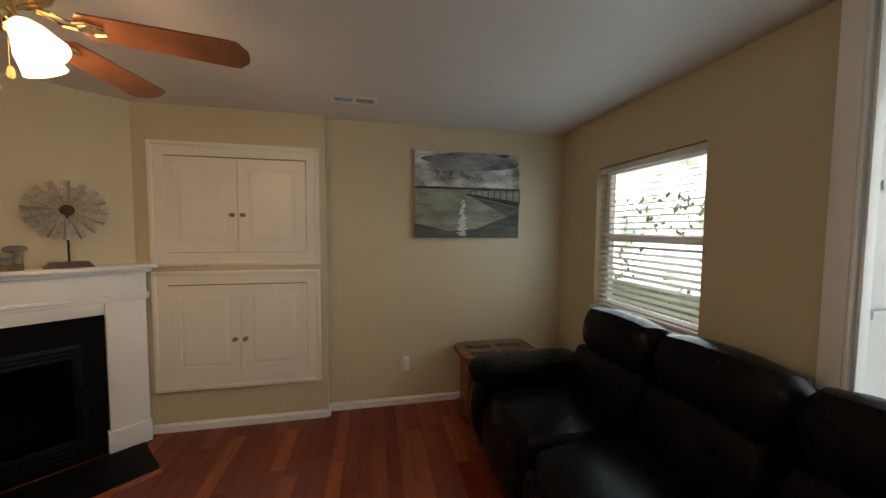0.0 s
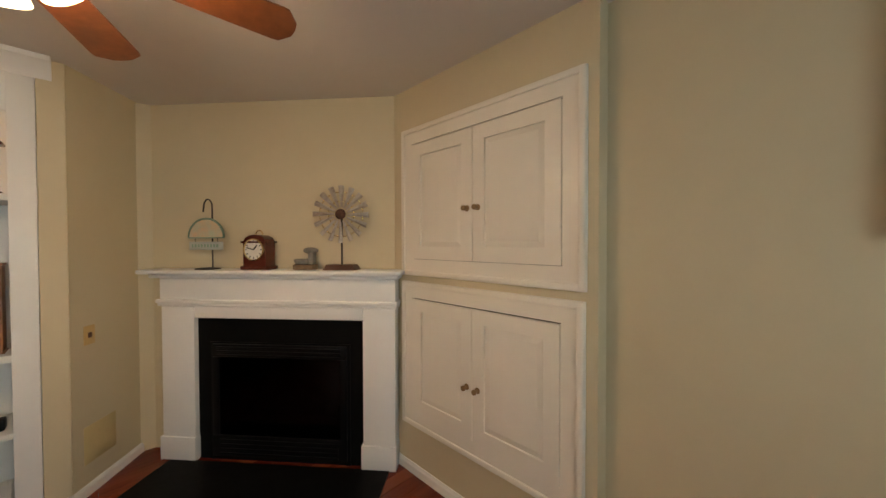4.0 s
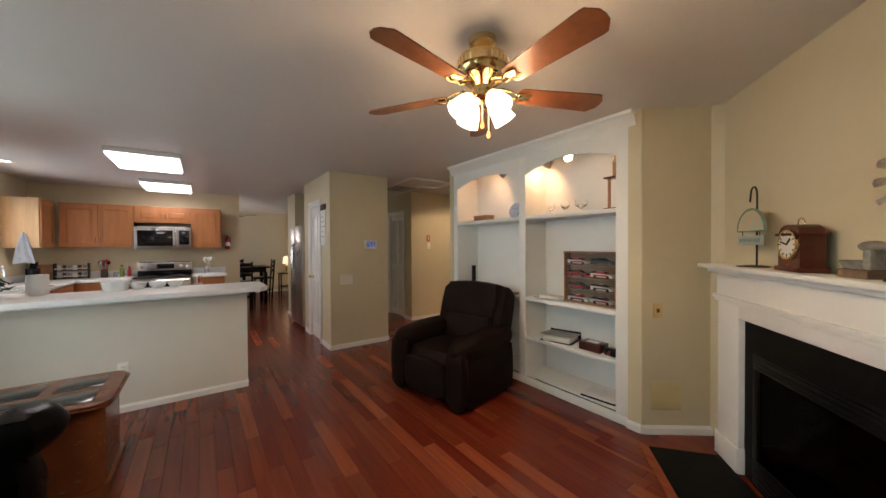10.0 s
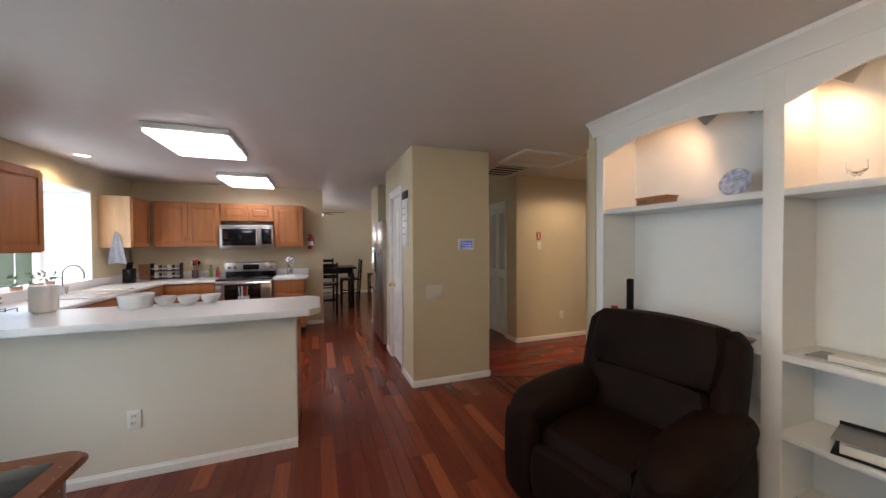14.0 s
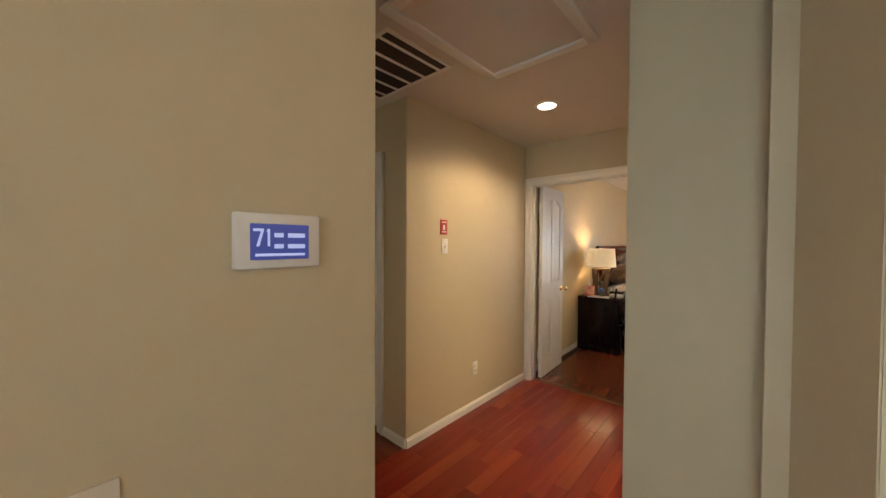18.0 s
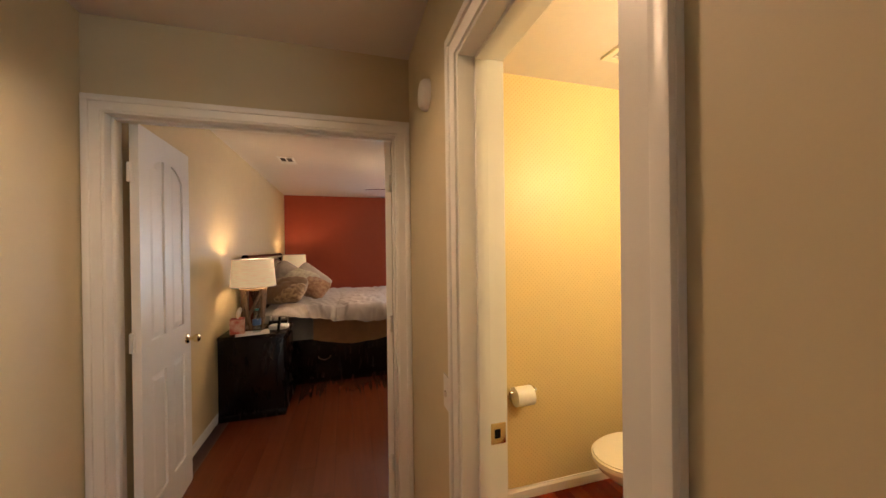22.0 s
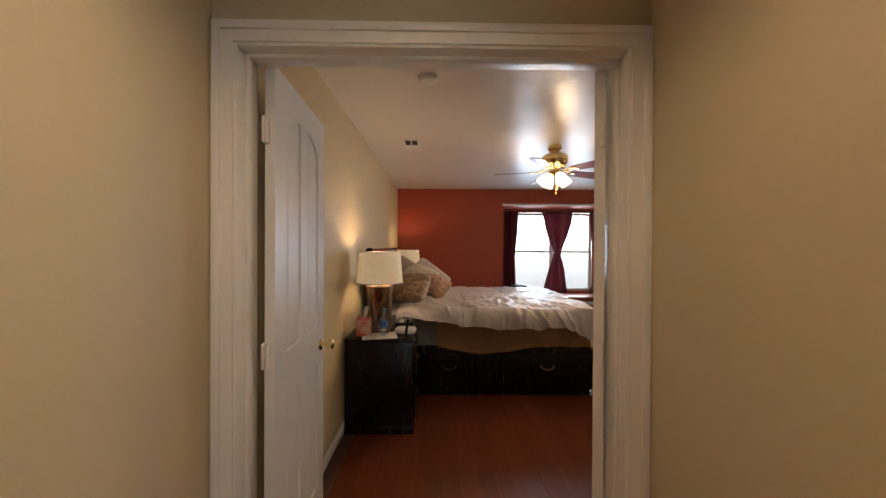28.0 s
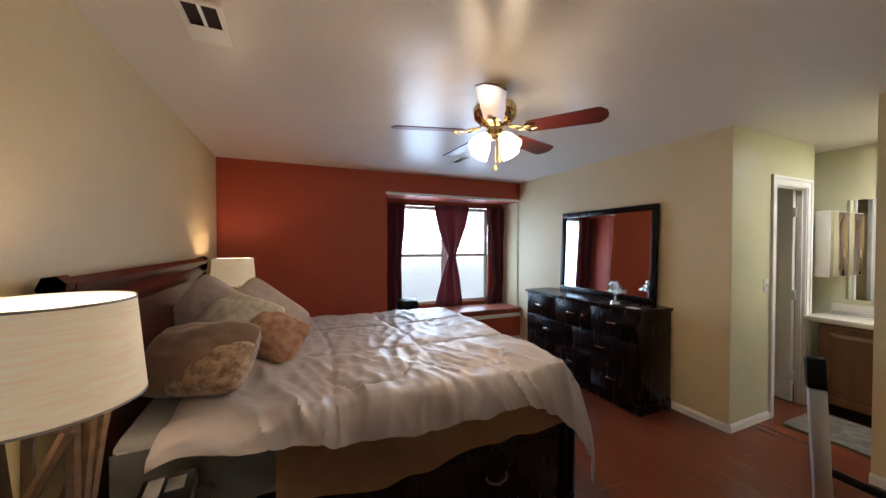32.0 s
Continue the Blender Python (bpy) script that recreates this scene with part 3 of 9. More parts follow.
# closed pantry door
pd = thing("door", "white closed pantry door with a brass knob", "door", pose(0.385, -2.26, 0.008, 0, 0, 90))
part("leaf", panelled(0.52, 2.01, 0.03, [(0.08, 0.225, 1.02, 1.88, (0.07, 1)), (0.295, 0.44, 1.02, 1.88, (0.07, -1)), (0.08, 0.225, 0.22, 0.86, 0), (0.295, 0.44, 0.22, 0.86, 0)], False), WHITE, pd, smooth=False)
knob(pd, (0.05, 0, 0.93), (0, -1, 0), BRASS)
# powder room door swung inside against the side wall
interior_door("white panelled powder room door swung open inside", pose(-1.642, -0.655, 0.008, 0, 0, 84), 0.62)
# ensuite door, half open
interior_door("white door standing ajar to the shower room", pose(BG - 0.22, BY1 + 1.09, 0.008, 0, 0, 170), 0.53)

# louvred bifold closet door
lv = thing("louvred_door", "white bifold closet door with louvred panels", "door", pose(-1.432, -3.06, 0.01, 0, 0, 90))
for x0, nm in ((0.0, "leaf"), (0.272, "leaf")):
    w = 0.268
    leaf = part(nm, slab(x0, x0 + w, 0, 2.01, [(x0 + 0.05, x0 + w - 0.05, 1.02, 1.92), (x0 + 0.05, x0 + w - 0.05, 0.12, 0.90)]), WHITE, lv, smooth=False)
    for v in leaf.data.vertices:
        v.co.y *= 0.028
    part("backing", box((x0 + 0.045, 0.0285, 0.1), (x0 + w - 0.045, 0.0325, 1.94)), WHITE, lv)
    slat = box((0, -0.019, -0.0025), (w - 0.1, 0.019, 0.0025))
    me = bpy.data.meshes.new("slat")
    slat.to_mesh(me), slat.free()
    me.materials.append(WHITE)
    for z0, n in ((1.035, 27), (0.135, 23)):
        for k in range(n):
            s = new("slat", me)
            s.parent = leaf
            s.matrix_basis = pose(x0 + 0.05, 0.012, z0 + k * 0.0335, 42)
knob(lv, (0.245, 0, 0.95), (0, -1, 0), WHITE, r=0.018)


# ---- living room: fireplace ----
FA = math.degrees(math.atan2(DB.y - DA.y, DB.x - DA.x))
FM = pose(DA.x, DA.y, 0, 0, 0, FA)     # x along the wall from the nook, -y into the room
fp = thing("fireplace", "corner gas fireplace with white mantel and black slate surround", "fireplace", FM)
U0, U1, V = 0.24, 1.84, -0.12          # outer legs, front plane
SMOKED = bpy.data.materials.new("smoked firebox glass")
SMOKED.use_nodes = True
sm = SMOKED.node_tree
tint, gleam, mixed = sm.nodes.new("ShaderNodeBsdfTransparent"), sm.nodes.new("ShaderNodeBsdfGlossy"), sm.nodes.new("ShaderNodeMixShader")
tint.inputs[0].default_value, gleam.inputs["Roughness"].default_value, mixed.inputs[0].default_value = rgb(0.18, 0.17, 0.16), 0.08, 0.015
sm.links.new(tint.outputs[0], mixed.inputs[1]), sm.links.new(gleam.outputs[0], mixed.inputs[2])
sm.links.new(mixed.outputs[0], sm.nodes["Material Output"].inputs["Surface"])
part("slate_surround", prism([(0.42, 0), (0.42, 0.98), (1.68, 0.98), (1.68, 0), (1.52, 0), (1.52, 0.79), (0.58, 0.79), (0.58, 0)], V + 0.035, -0.002, "y"), BLACKSTONE, fp, "black slate tile")
for x0, x1 in ((U0, 0.475), (1.63, U1)):
    pil = part("pilaster", box((x0, V, 0), (x1, -0.002, 1.08), 0.004), WHITE, fp)
    part("pilaster_base", box((x0 - 0.012, V - 0.012, 0), (x1 + 0.006, -0.003, 0.16), 0.006), WHITE, pil)
part("frieze_rail", box((0.477, V, 0.965), (1.628, -0.002, 1.08), 0.004), WHITE, fp)
part("frieze", box((U0 - 0.004, V - 0.006, 1.08), (U1 + 0.004, -0.002, 1.245), 0.003), WHITE, fp)
part("frieze_moulding", box((U0 - 0.02, V - 0.026, 1.065), (U1 + 0.02, -0.003, 1.09), 0.006), WHITE, fp)
part("frieze_moulding", box((U0 - 0.014, V - 0.016, 1.045), (U1 + 0.014, -0.0035, 1.066), 0.005), WHITE, fp)
part("cove_moulding", box((U0 - 0.05, V - 0.045, 1.235), (U1 + 0.03, -0.002, 1.262), 0.008), WHITE, fp)
part("mantel_shelf", box((U0 - 0.10, V - 0.085, 1.262), (U1 + 0.06, -0.001, 1.29), 0.008), WHITE, fp)
part("firebox", prism([(0.58, 0.0), (1.52, 0.0), (1.52, 0.79), (0.58, 0.79)], 0.28, 0.30, "y"), BLACK, fp)
for lo, hi in (((0.565, -0.09, 0.0), (0.595, 0.29, 0.80)), ((1.505, -0.09, 0.0), (1.535, 0.29, 0.80)), ((0.595, -0.09, 0.775), (1.505, 0.29, 0.80)), ((0.595, -0.09, 0.002), (1.505, 0.29, 0.05))):
    part("firebox_side", box(lo, hi), BLACK, fp)
hd = part("hood", box((0.585, -0.105, 0.70), (1.515, -0.088, 0.788), 0.004), BLACK, fp)
for k in range(3):
    part("louvre", box((0.62, -0.114, 0.708 + k * 0.026), (1.48, -0.1055, 0.722 + k * 0.026), 0.003), BLACK, hd)
lpn = part("louvre_panel", box((0.585, -0.105, 0.03), (1.515, -0.088, 0.17), 0.004), BLACK, fp)
for k in range(4):
    part("louvre", box((0.64, -0.114, 0.045 + k * 0.03), (1.46, -0.1055, 0.06 + k * 0.03), 0.003), BLACK, lpn)
for x0, x1 in ((0.585, 0.63), (1.47, 1.515)):
    part("face_frame", box((x0, -0.104, 0.171), (x1, -0.0885, 0.699), 0.004), BLACK, fp)
part("glass_front", box((0.63, -0.092, 0.171), (1.47, -0.0885, 0.699)), SMOKED, fp, "smoked glass front").visible_shadow = False
LOG = material("ceramic log", (0.07, 0.055, 0.042), 0.9, vary=0.5, scale=12, bump=0.6, bump_scale=30)
for k, (a, b, r) in enumerate((((0.74, 0.12, 0.24), (1.36, 0.14, 0.25), 0.045), ((0.82, 0.05, 0.31), (1.10, 0.16, 0.34), 0.034), ((1.33, 0.03, 0.31), (1.03, 0.16, 0.36), 0.032))):
    pts = [Vector(a).lerp(Vector(b), j / 6) + Vector((0, 0.008 * math.sin(j * 2.1 + k), 0.010 * math.cos(j * 1.7 + k))) for j in range(7)]
    part("log", tube(pts, [r * (0.85 + 0.2 * math.sin(j * 2.3 + k)) for j in range(7)], 10), LOG, fp)
part("grate", box((0.70, 0.02, 0.19), (1.42, 0.22, 0.205), 0.003), BLACK, fp)
part("hearth", prism([(0.30, -0.56), (1.80, -0.56), (1.80, -0.126), (0.30, -0.126)], 0.001, 0.008, "z"), BLACKSTONE, fp, "black slate hearth flush with the floor")
for pts in ([(0.245, -0.615), (0.299, -0.561), (0.299, -0.126), (0.245, -0.126)], [(0.245, -0.616), (1.80, -0.616), (1.80, -0.561), (0.30, -0.561)]):
    part("hearth_border", prism(pts, 0.001, 0.007, "z"), CHERRY, fp, "red cherry border strip")


def on_mantel(u, v=-0.09, z=1.29, turn=0):
    return FM @ pose(u, v, z, 0, 0, turn)


IRON = material("dark wrought iron", (0.05, 0.04, 0.035), 0.5, 0.7, vary=0.3)
st = thing("plaque_stand", "wrought iron hook stand with hanging painted plaque", "ornament", on_mantel(0.555))
part("base", lathe([(0, 0), (0.075, 0), (0.075, 0.006), (0.02, 0.012), (0, 0.012)], sides=24), IRON, st)
hook = [(0.035, 0, 0.01), (0.035, 0, 0.42)] + [(0.005 + 0.03 * math.cos(a), 0, 0.42 + 0.05 * math.sin(a)) for a in [k * 0.4 for k in range(1, 9)]] + [(-0.03, 0, 0.385)]
part("stem", tube(hook, 0.005, 8), IRON, st)
PLAQUE = material("painted tin plaque", (0.42, 0.48, 0.36), 0.6, scale=18, second=(0.60, 0.42, 0.26), detail=2)
VERD = material("green glazed rim", (0.22, 0.34, 0.25), 0.5, vary=0.3)
arch = [(0.125 * math.cos(k * math.pi / 16), 0.215 + 0.125 * math.sin(k * math.pi / 16)) for k in range(17)]
part("plaque", prism([(x * 0.93, 0.215 + (z - 0.215) * 0.93) for x, z in arch], -0.016, -0.008, "y"), PLAQUE, st, "arched plaque painted with a green and orange landscape")
part("plaque_rim", tube([(x, -0.011, z) for x, z in arch], 0.007, 8), VERD, st, "green rim")
part("plaque_rim", cyl((-0.125, -0.011, 0.213), (0.125, -0.011, 0.213), 0.006, sides=8), VERD, st)
tag = part("name_board", box((-0.12, -0.016, 0.13), (0.12, -0.008, 0.185), 0.004), material("pale blue board", (0.42, 0.45, 0.42), 0.6, vary=0.2), st, "pale board with dark lettering")
for k in range(9):
    part("letter_bar", box((-0.10 + k * 0.022, -0.0172, 0.147), (-0.088 + k * 0.022, -0.0161, 0.168)), VERD, tag)
for x in (-0.08, 0.08):
    part("link", cyl((x, -0.011, 0.184), (x, -0.011, 0.209), 0.002, sides=6), IRON, st)

MAHOG = material("polished mahogany", (0.10, 0.018, 0.010), 0.2, vary=0.4, scale=4, stretch=(1, 1, 6))
DIAL = material("silvered dial", (0.75, 0.74, 0.70), 0.3, 0.3)
ck = thing("mantel_clock", "mahogany bracket clock with a silvered round dial", "clock", on_mantel(0.92, -0.09, turn=-4) @ Matrix.Scale(1.15, 4))
part("plinth", box((-0.085, -0.05, 0), (0.085, 0.05, 0.022), 0.005), MAHOG, ck)
part("case", prism([(-0.07, 0.022), (0.07, 0.022), (0.07, 0.16), (0.055, 0.185), (0.03, 0.197), (0, 0.2), (-0.03, 0.197), (-0.055, 0.185), (-0.07, 0.16)], -0.042, 0.042, "y"), MAHOG, ck)
part("cornice", box((-0.082, -0.05, 0.152), (0.082, 0.05, 0.164), 0.004), MAHOG, ck)
part("dial", cyl((0, -0.042, 0.115), (0, -0.047, 0.115), 0.056, sides=32), DIAL, ck)
part("bezel", lathe([(0.055, 0), (0.064, 0), (0.063, 0.008), (0.056, 0.009), (0.055, 0)], (0, -0.042, 0.115), 32, turn=Matrix.Rotation(radians(90), 4, "X")), BRASS, ck)
for a, l, w in ((40, 0.034, 0.004), (-75, 0.046, 0.003)):
    part("hand_piece", moved(box((-w, -0.001, 0), (w, 0.001, l)), pose(0, -0.0485, 0.115, 0, a, 0)), BLACK, ck)
for k in range(12):
    part("hour_mark", moved(box((-0.0022, -0.0008, 0.041), (0.0022, 0.0008, 0.052)), pose(0, -0.0482, 0.115, 0, k * 30, 0)), BLACK, ck)
part("handle_ring", tube([(0.022 * math.cos(a), 0, 0.2 + 0.026 * math.sin(a)) for a in [k * math.pi / 8 for k in range(9)]], 0.003, 8), BRASS, ck)

STONE = material("grey carved stone", (0.28, 0.26, 0.22), 0.85, vary=0.45, scale=25, bump=0.4, bump_scale=60)
fg = thing("carved_figurine", "small grey carved stone seat figurine on a wood block", "ornament", on_mantel(1.245))
part("block", box((-0.075, -0.04, 0), (0.06, 0.04, 0.035), 0.006), material("weathered wood", (0.22, 0.14, 0.08), 0.8, vary=0.4, scale=20), fg)
part("basin", lathe([(0, 0), (0.045, 0.004), (0.056, 0.03), (0.05, 0.036), (0.036, 0.03), (0, 0.022)], (-0.025, 0, 0.034), 20), STONE, fg)
bm = box((0.02, -0.03, 0.034), (0.058, 0.03, 0.115), 0.012)
ball((0.03, 0, 0.125), (0.05, 0.032, 0.022), bm)
part("back_stone", bm, STONE, fg)

TIN = material("galvanised tin", (0.70, 0.68, 0.64), 0.4, 0.45, vary=0.35, scale=9, second=(0.42, 0.36, 0.30))
wm = thing("windmill_ornament", "galvanised tin windmill wheel on a wooden base", "ornament", on_mantel(1.485))
part("base", prism([(-0.11, 0), (0.11, 0), (0.085, 0.035), (-0.085, 0.035)], -0.05, 0.05, "y"), material("dark turned wood", (0.12, 0.05, 0.025), 0.4, vary=0.4, scale=8), wm)
part("post", cyl((0, 0, 0.03), (0, 0, 0.36), 0.006, sides=10), IRON, wm)
part("hub", ball((0, -0.022, 0.36), (0.034, 0.02, 0.034)), material("rusty iron", (0.13, 0.055, 0.03), 0.7, 0.3, vary=0.5, scale=30), wm)
for rr in (0.085, 0.145):
    part("wheel_ring", tube([(rr * math.cos(q * math.tau / 32), -0.008, 0.36 + rr * math.sin(q * math.tau / 32)) for q in range(33)], 0.0022, 6), BRASS, wm, "thin brass wire ring")
for k in range(16):
    a = k * math.tau / 16
    bm, ring = bmesh.new(), []
    for rr, ww in ((0.045, 0.0060), (0.185, 0.0185)):
        ring.append([bm.verts.new((w * ww, -0.012 - 0.014 * (1 - w * w) * (rr / 0.185), rr)) for w in (-1, -0.5, 0, 0.5, 1)])
    for i in range(4):
        bm.faces.new([ring[0][i], ring[0][i + 1], ring[1][i + 1], ring[1][i]])
    bmesh.ops.solidify(bm, geom=bm.faces[:], thickness=0.0015)
    part("blade", moved(bm, pose(0, 0, 0.36, 0, math.degrees(a), 0) @ pose(0, 0, 0, 0, 0, 18)), TIN, wm)

# nook: phone jack plate and access panel
NM = pose(-0.865, 2.165, 0, 0, 0, math.degrees(math.atan2(DA.y - 2.165, DA.x + 0.865)))
pl = thing("jack_plate", "almond wall plate with a brown jack", "wall plate", NM)
part("plate", box((0.08, -0.006, 0.875), (0.15, -0.001, 0.985), 0.002), material("almond plate", (0.62, 0.43, 0.18), 0.4), pl)
part("jack", box((0.104, -0.010, 0.915), (0.126, -0.005, 0.945), 0.001), material("brown jack", (0.12, 0.05, 0.02), 0.5), pl)
ap = thing("access_panel", "small flush beige access panel painted over", "access panel", NM)
part("panel", box((0.07, -0.004, 0.18), (0.29, -0.001, 0.40), 0.002), material("yellowed paint", (0.60, 0.48, 0.24), 0.5, vary=0.08), ap)


# ---- built-in media cabinets ----
def media_cabinet(label, x0, x1, z0, z1):
    c = thing("wall_cabinet", label, "cabinet", pose(x0, YC, z0), "built-in media cabinets")
    w, h, f = x1 - x0, z1 - z0, 0.10
    for nm, pts in (("side_casing", [(0, 0), (f, f), (f, h - f), (0, h)]), ("side_casing", [(w, 0), (w - f, f), (w - f, h - f), (w, h)]), ("head_casing", [(0, h), (f, h - f), (w - f, h - f), (w, h)]), ("sill_casing", [(0, 0), (f, f), (w - f, f), (w, 0)])):
        bm = prism(pts, -0.018, -0.001, "y")
        lo, hi = (min(p[0] for p in pts), min(p[1] for p in pts)), (max(p[0] for p in pts), max(p[1] for p in pts))
        if nm == "side_casing":
            xa = 0.001 if pts[0][0] == 0 else w - 0.031
            box((xa, -0.028, 0.001), (xa + 0.03, -0.002, h - 0.001), 0.006, bm)
        else:
            za = h - 0.031 if nm == "head_casing" else 0.001
            box((0.002, -0.0275, za), (w - 0.002, -0.003, za + 0.03), 0.006, bm)
        part(nm, bm, IVORY, c)
    # thin dark sheet paints the shade seen between the doors
    part("carcass", box((f - 0.004, -0.0035, f - 0.004), (w - f + 0.004, -0.001, h - f + 0.004)), GAP, c)
    dw, dh = (w - 2 * f) / 2 - 0.0065, h - 2 * f - 0.011
    for k in (0, 1):
        d = part("door", moved(panelled(dw, dh, 0.018, [(0.075, dw - 0.075, 0.075, dh - 0.075, 0)], False), pose(f + 0.004 + k * (dw + 0.005), -0.022, f + 0.003)), IVORY, c, smooth=False)
        kx = f + 0.004 + (dw - 0.034 if k == 0 else dw + 0.005 + 0.034)
        knob(d, (kx, -0.020, h * 0.42), (0, -1, 0), material("aged bronze", (0.30, 0.20, 0.10), 0.3, 0.9), r=0.015)
    return c


media_cabinet("ivory painted upper media cabinet with two panel doors", 0.18, 1.355, 1.262, 2.175)
media_cabinet("ivory painted lower media cabinet with two panel doors", 0.18, 1.35, 0.315, 1.222)

# picture
pc = thing("canvas_picture", "black and white canvas of a pier over water", "picture", pose(2.115, YP, 1.475))
part("stretcher", box((0.004, -0.028, 0.004), (0.951, -0.002, 0.742), 0.002), material("canvas edge", (0.20, 0.12, 0.06), 0.8), pc)
ART = {n: material("canvas " + n, c, 0.7, vary=0.3, scale=k, bump=0.15, bump_scale=300, second=o, stretch=st_) for n, c, k, o, st_ in (("sky", (0.72, 0.72, 0.71), 4.5, (0.045, 0.045, 0.05), (1, 1, 2.2)), ("dusk", (0.10, 0.10, 0.105), 5, (0.34, 0.34, 0.33), (1, 1, 2)), ("water", (0.36, 0.37, 0.30), 3, (0.16, 0.17, 0.13), (1, 1, 4)), ("deep", (0.13, 0.135, 0.11), 6, (0.06, 0.06, 0.055), (1, 1, 5)), ("dark", (0.025, 0.025, 0.025), 9, (0.05, 0.05, 0.05), (1, 1, 1)), ("pale", (0.85, 0.85, 0.82), 30, (0.6, 0.6, 0.6), (1, 1, 1)))}
part("sky_field", box((0, -0.031, 0.445), (0.955, -0.0285, 0.746)), ART["sky"], pc)
part("water_field", box((0, -0.031, 0), (0.955, -0.0285, 0.425)), ART["water"], pc)
part("shore_line", prism([(0, 0.4255), (0.955, 0.4255), (0.955, 0.436), (0.70, 0.437), (0.62, 0.449), (0.5, 0.438), (0.3, 0.446), (0.12, 0.4445), (0, 0.4445)], -0.0314, -0.0286, "y"), ART["dark"], pc)
part("dark_cloud", prism([(0.50 + 0.42 * math.cos(a) * (1 + 0.12 * math.sin(5 * a)) if math.cos(a) < 0 else min(0.954, 0.50 + 0.454 * math.cos(a)), 0.665 + 0.078 * math.sin(a) * (1 + 0.10 * math.cos(3 * a))) for a in [k * math.tau / 28 for k in range(28)]], -0.0316, -0.0311, "y"), ART["dusk"], pc)
part("deep_water", prism([(0.0, 0.001), (0.954, 0.001), (0.954, 0.25), (0.78, 0.17), (0.55, 0.08), (0.30, 0.06), (0.0, 0.13)], -0.0316, -0.0311, "y"), ART["deep"], pc)
part("pier_deck", prism([(0.46, 0.392), (0.955, 0.325), (0.955, 0.275), (0.70, 0.33), (0.46, 0.376)], -0.0335, -0.0312, "y"), ART["dark"], pc)
part("pier_shadow", prism([(0.48, 0.375), (0.70, 0.325), (0.955, 0.27), (0.955, 0.14), (0.80, 0.22)], -0.0325, -0.0317, "y"), ART["deep"], pc)
for k in range(9):
    x = 0.49 + k * 0.0535 + k * k * 0.0006
    part("pier_post", box((x, -0.0336, 0.375 - k * 0.0085), (x + 0.007, -0.0313, 0.415 + k * 0.003)), ART["dark"], pc)
part("pier_rail", prism([(0.49, 0.412), (0.954, 0.436), (0.954, 0.443), (0.49, 0.417)], -0.0337, -0.0314, "y"), ART["dark"], pc)
rnd = random.Random(3)
for k in range(30):
    z = 0.02 + k * 0.0105
    w = 0.030 * (1.25 - k / 30) * (0.6 + 0.8 * rnd.random())
    x = 0.425 + rnd.uniform(-0.014, 0.014)
    part("glint", box((x - w, -0.0328, z), (x + w, -0.0311, z + 0.0075)), ART["pale"], pc)


def outlet(m, label="white duplex wall outlet", name="wall_outlet"):
    o = thing(name, label, "outlet", m)
    part("plate", box((-0.036, -0.007, -0.058), (0.036, -0.001, 0.058), 0.003), WHITE, o)
    for z in (-0.021, 0.021):
        s = part("socket", box((-0.017, -0.010, z - 0.014), (0.017, -0.006, z + 0.014), 0.004), IVORY, o)
        for x in (-0.007, 0.007):
            part("slot", box((x - 0.0015, -0.0108, z - 0.003), (x + 0.0015, -0.0098, z + 0.006)), BLACK, s)
    return o


def switch(m, label="white single light switch", w=0.036):
    o = thing("light_switch", label, "switch", m)
    part("plate", box((-w, -0.007, -0.058), (w, -0.001, 0.058), 0.003), WHITE, o)
    part("toggle", moved(box((-0.005, -0.016, -0.011), (0.005, -0.006, 0.011), 0.003), pose(0, 0, 0, 12)), IVORY, o)
    return o


o = outlet(pose(2.04, YP, 0.36), "white wall outlet with a white plug-in freshener")
part("plug_in", box((-0.028, -0.05, -0.01), (0.028, -0.011, 0.075), 0.012), WHITE, o)
outlet(pose(2.385, -0.60, 0.37, 0, 0, 180))


def ceiling_vent(label, x0, x1, y0, y1, n, along="x", dark=True):
    v = thing("ceiling_vent", label, "vent")
    part("frame", moved(slab(x0, x1, y0, y1, [(x0 + 0.02, x1 - 0.02, y0 + 0.02, y1 - 0.02)]), Matrix(((1, 0, 0, 0), (0, 0, 1, 0), (0, 0.008, 0, H - 0.0085), (0, 0, 0, 1)))), WHITE, v)
    # no duct is built; a dark sheet paints its shade behind the slats
    part("backing", box((x0 + 0.015, y0 + 0.015, H - 0.002), (x1 - 0.015, y1 - 0.015, H - 0.0005)), GAP if dark else IVORY, v)
    for k in range(n):
        t = (k + 0.5) / n
        if along == "x":
            y = y0 + 0.02 + (y1 - y0 - 0.04) * t
            part("slat", moved(box((x0 + 0.02, -0.007, -0.001), (x1 - 0.02, 0.007, 0.001)), pose(0, y, H - 0.006, 35)), WHITE, v)
        else:
            x = x0 + 0.02 + (x1 - x0 - 0.04) * t
            part("slat", moved(box((-0.007, y0 + 0.02, -0.001), (0.007, y1 - 0.02, 0.001)), pose(x, 0, H - 0.006, 0, 35)), WHITE, v)
    return v


lvent = ceiling_vent("white ceiling air register with two dark slotted halves", 1.49, 1.80, 3.24, 3.36, 4)
part("divider", box((1.633, 3.255, H - 0.0105), (1.657, 3.345, H - 0.0088)), WHITE, lvent)
ceiling_vent("large white return air grille with wide slats", -1.31, -0.84, -2.36, -1.70, 5, "x")
bvent = ceiling_vent("small white bedroom ceiling register with a dark slot", -5.53, -5.23, -1.83, -1.67, 1)
part("blank_plate", box((-5.51, -1.81, H - 0.0105), (-5.395, -1.69, H - 0.0088)), WHITE, bvent)


# ---- ceiling fans ----
BULB = emitter("lit frosted shade", (1.0, 0.72, 0.38), 9)
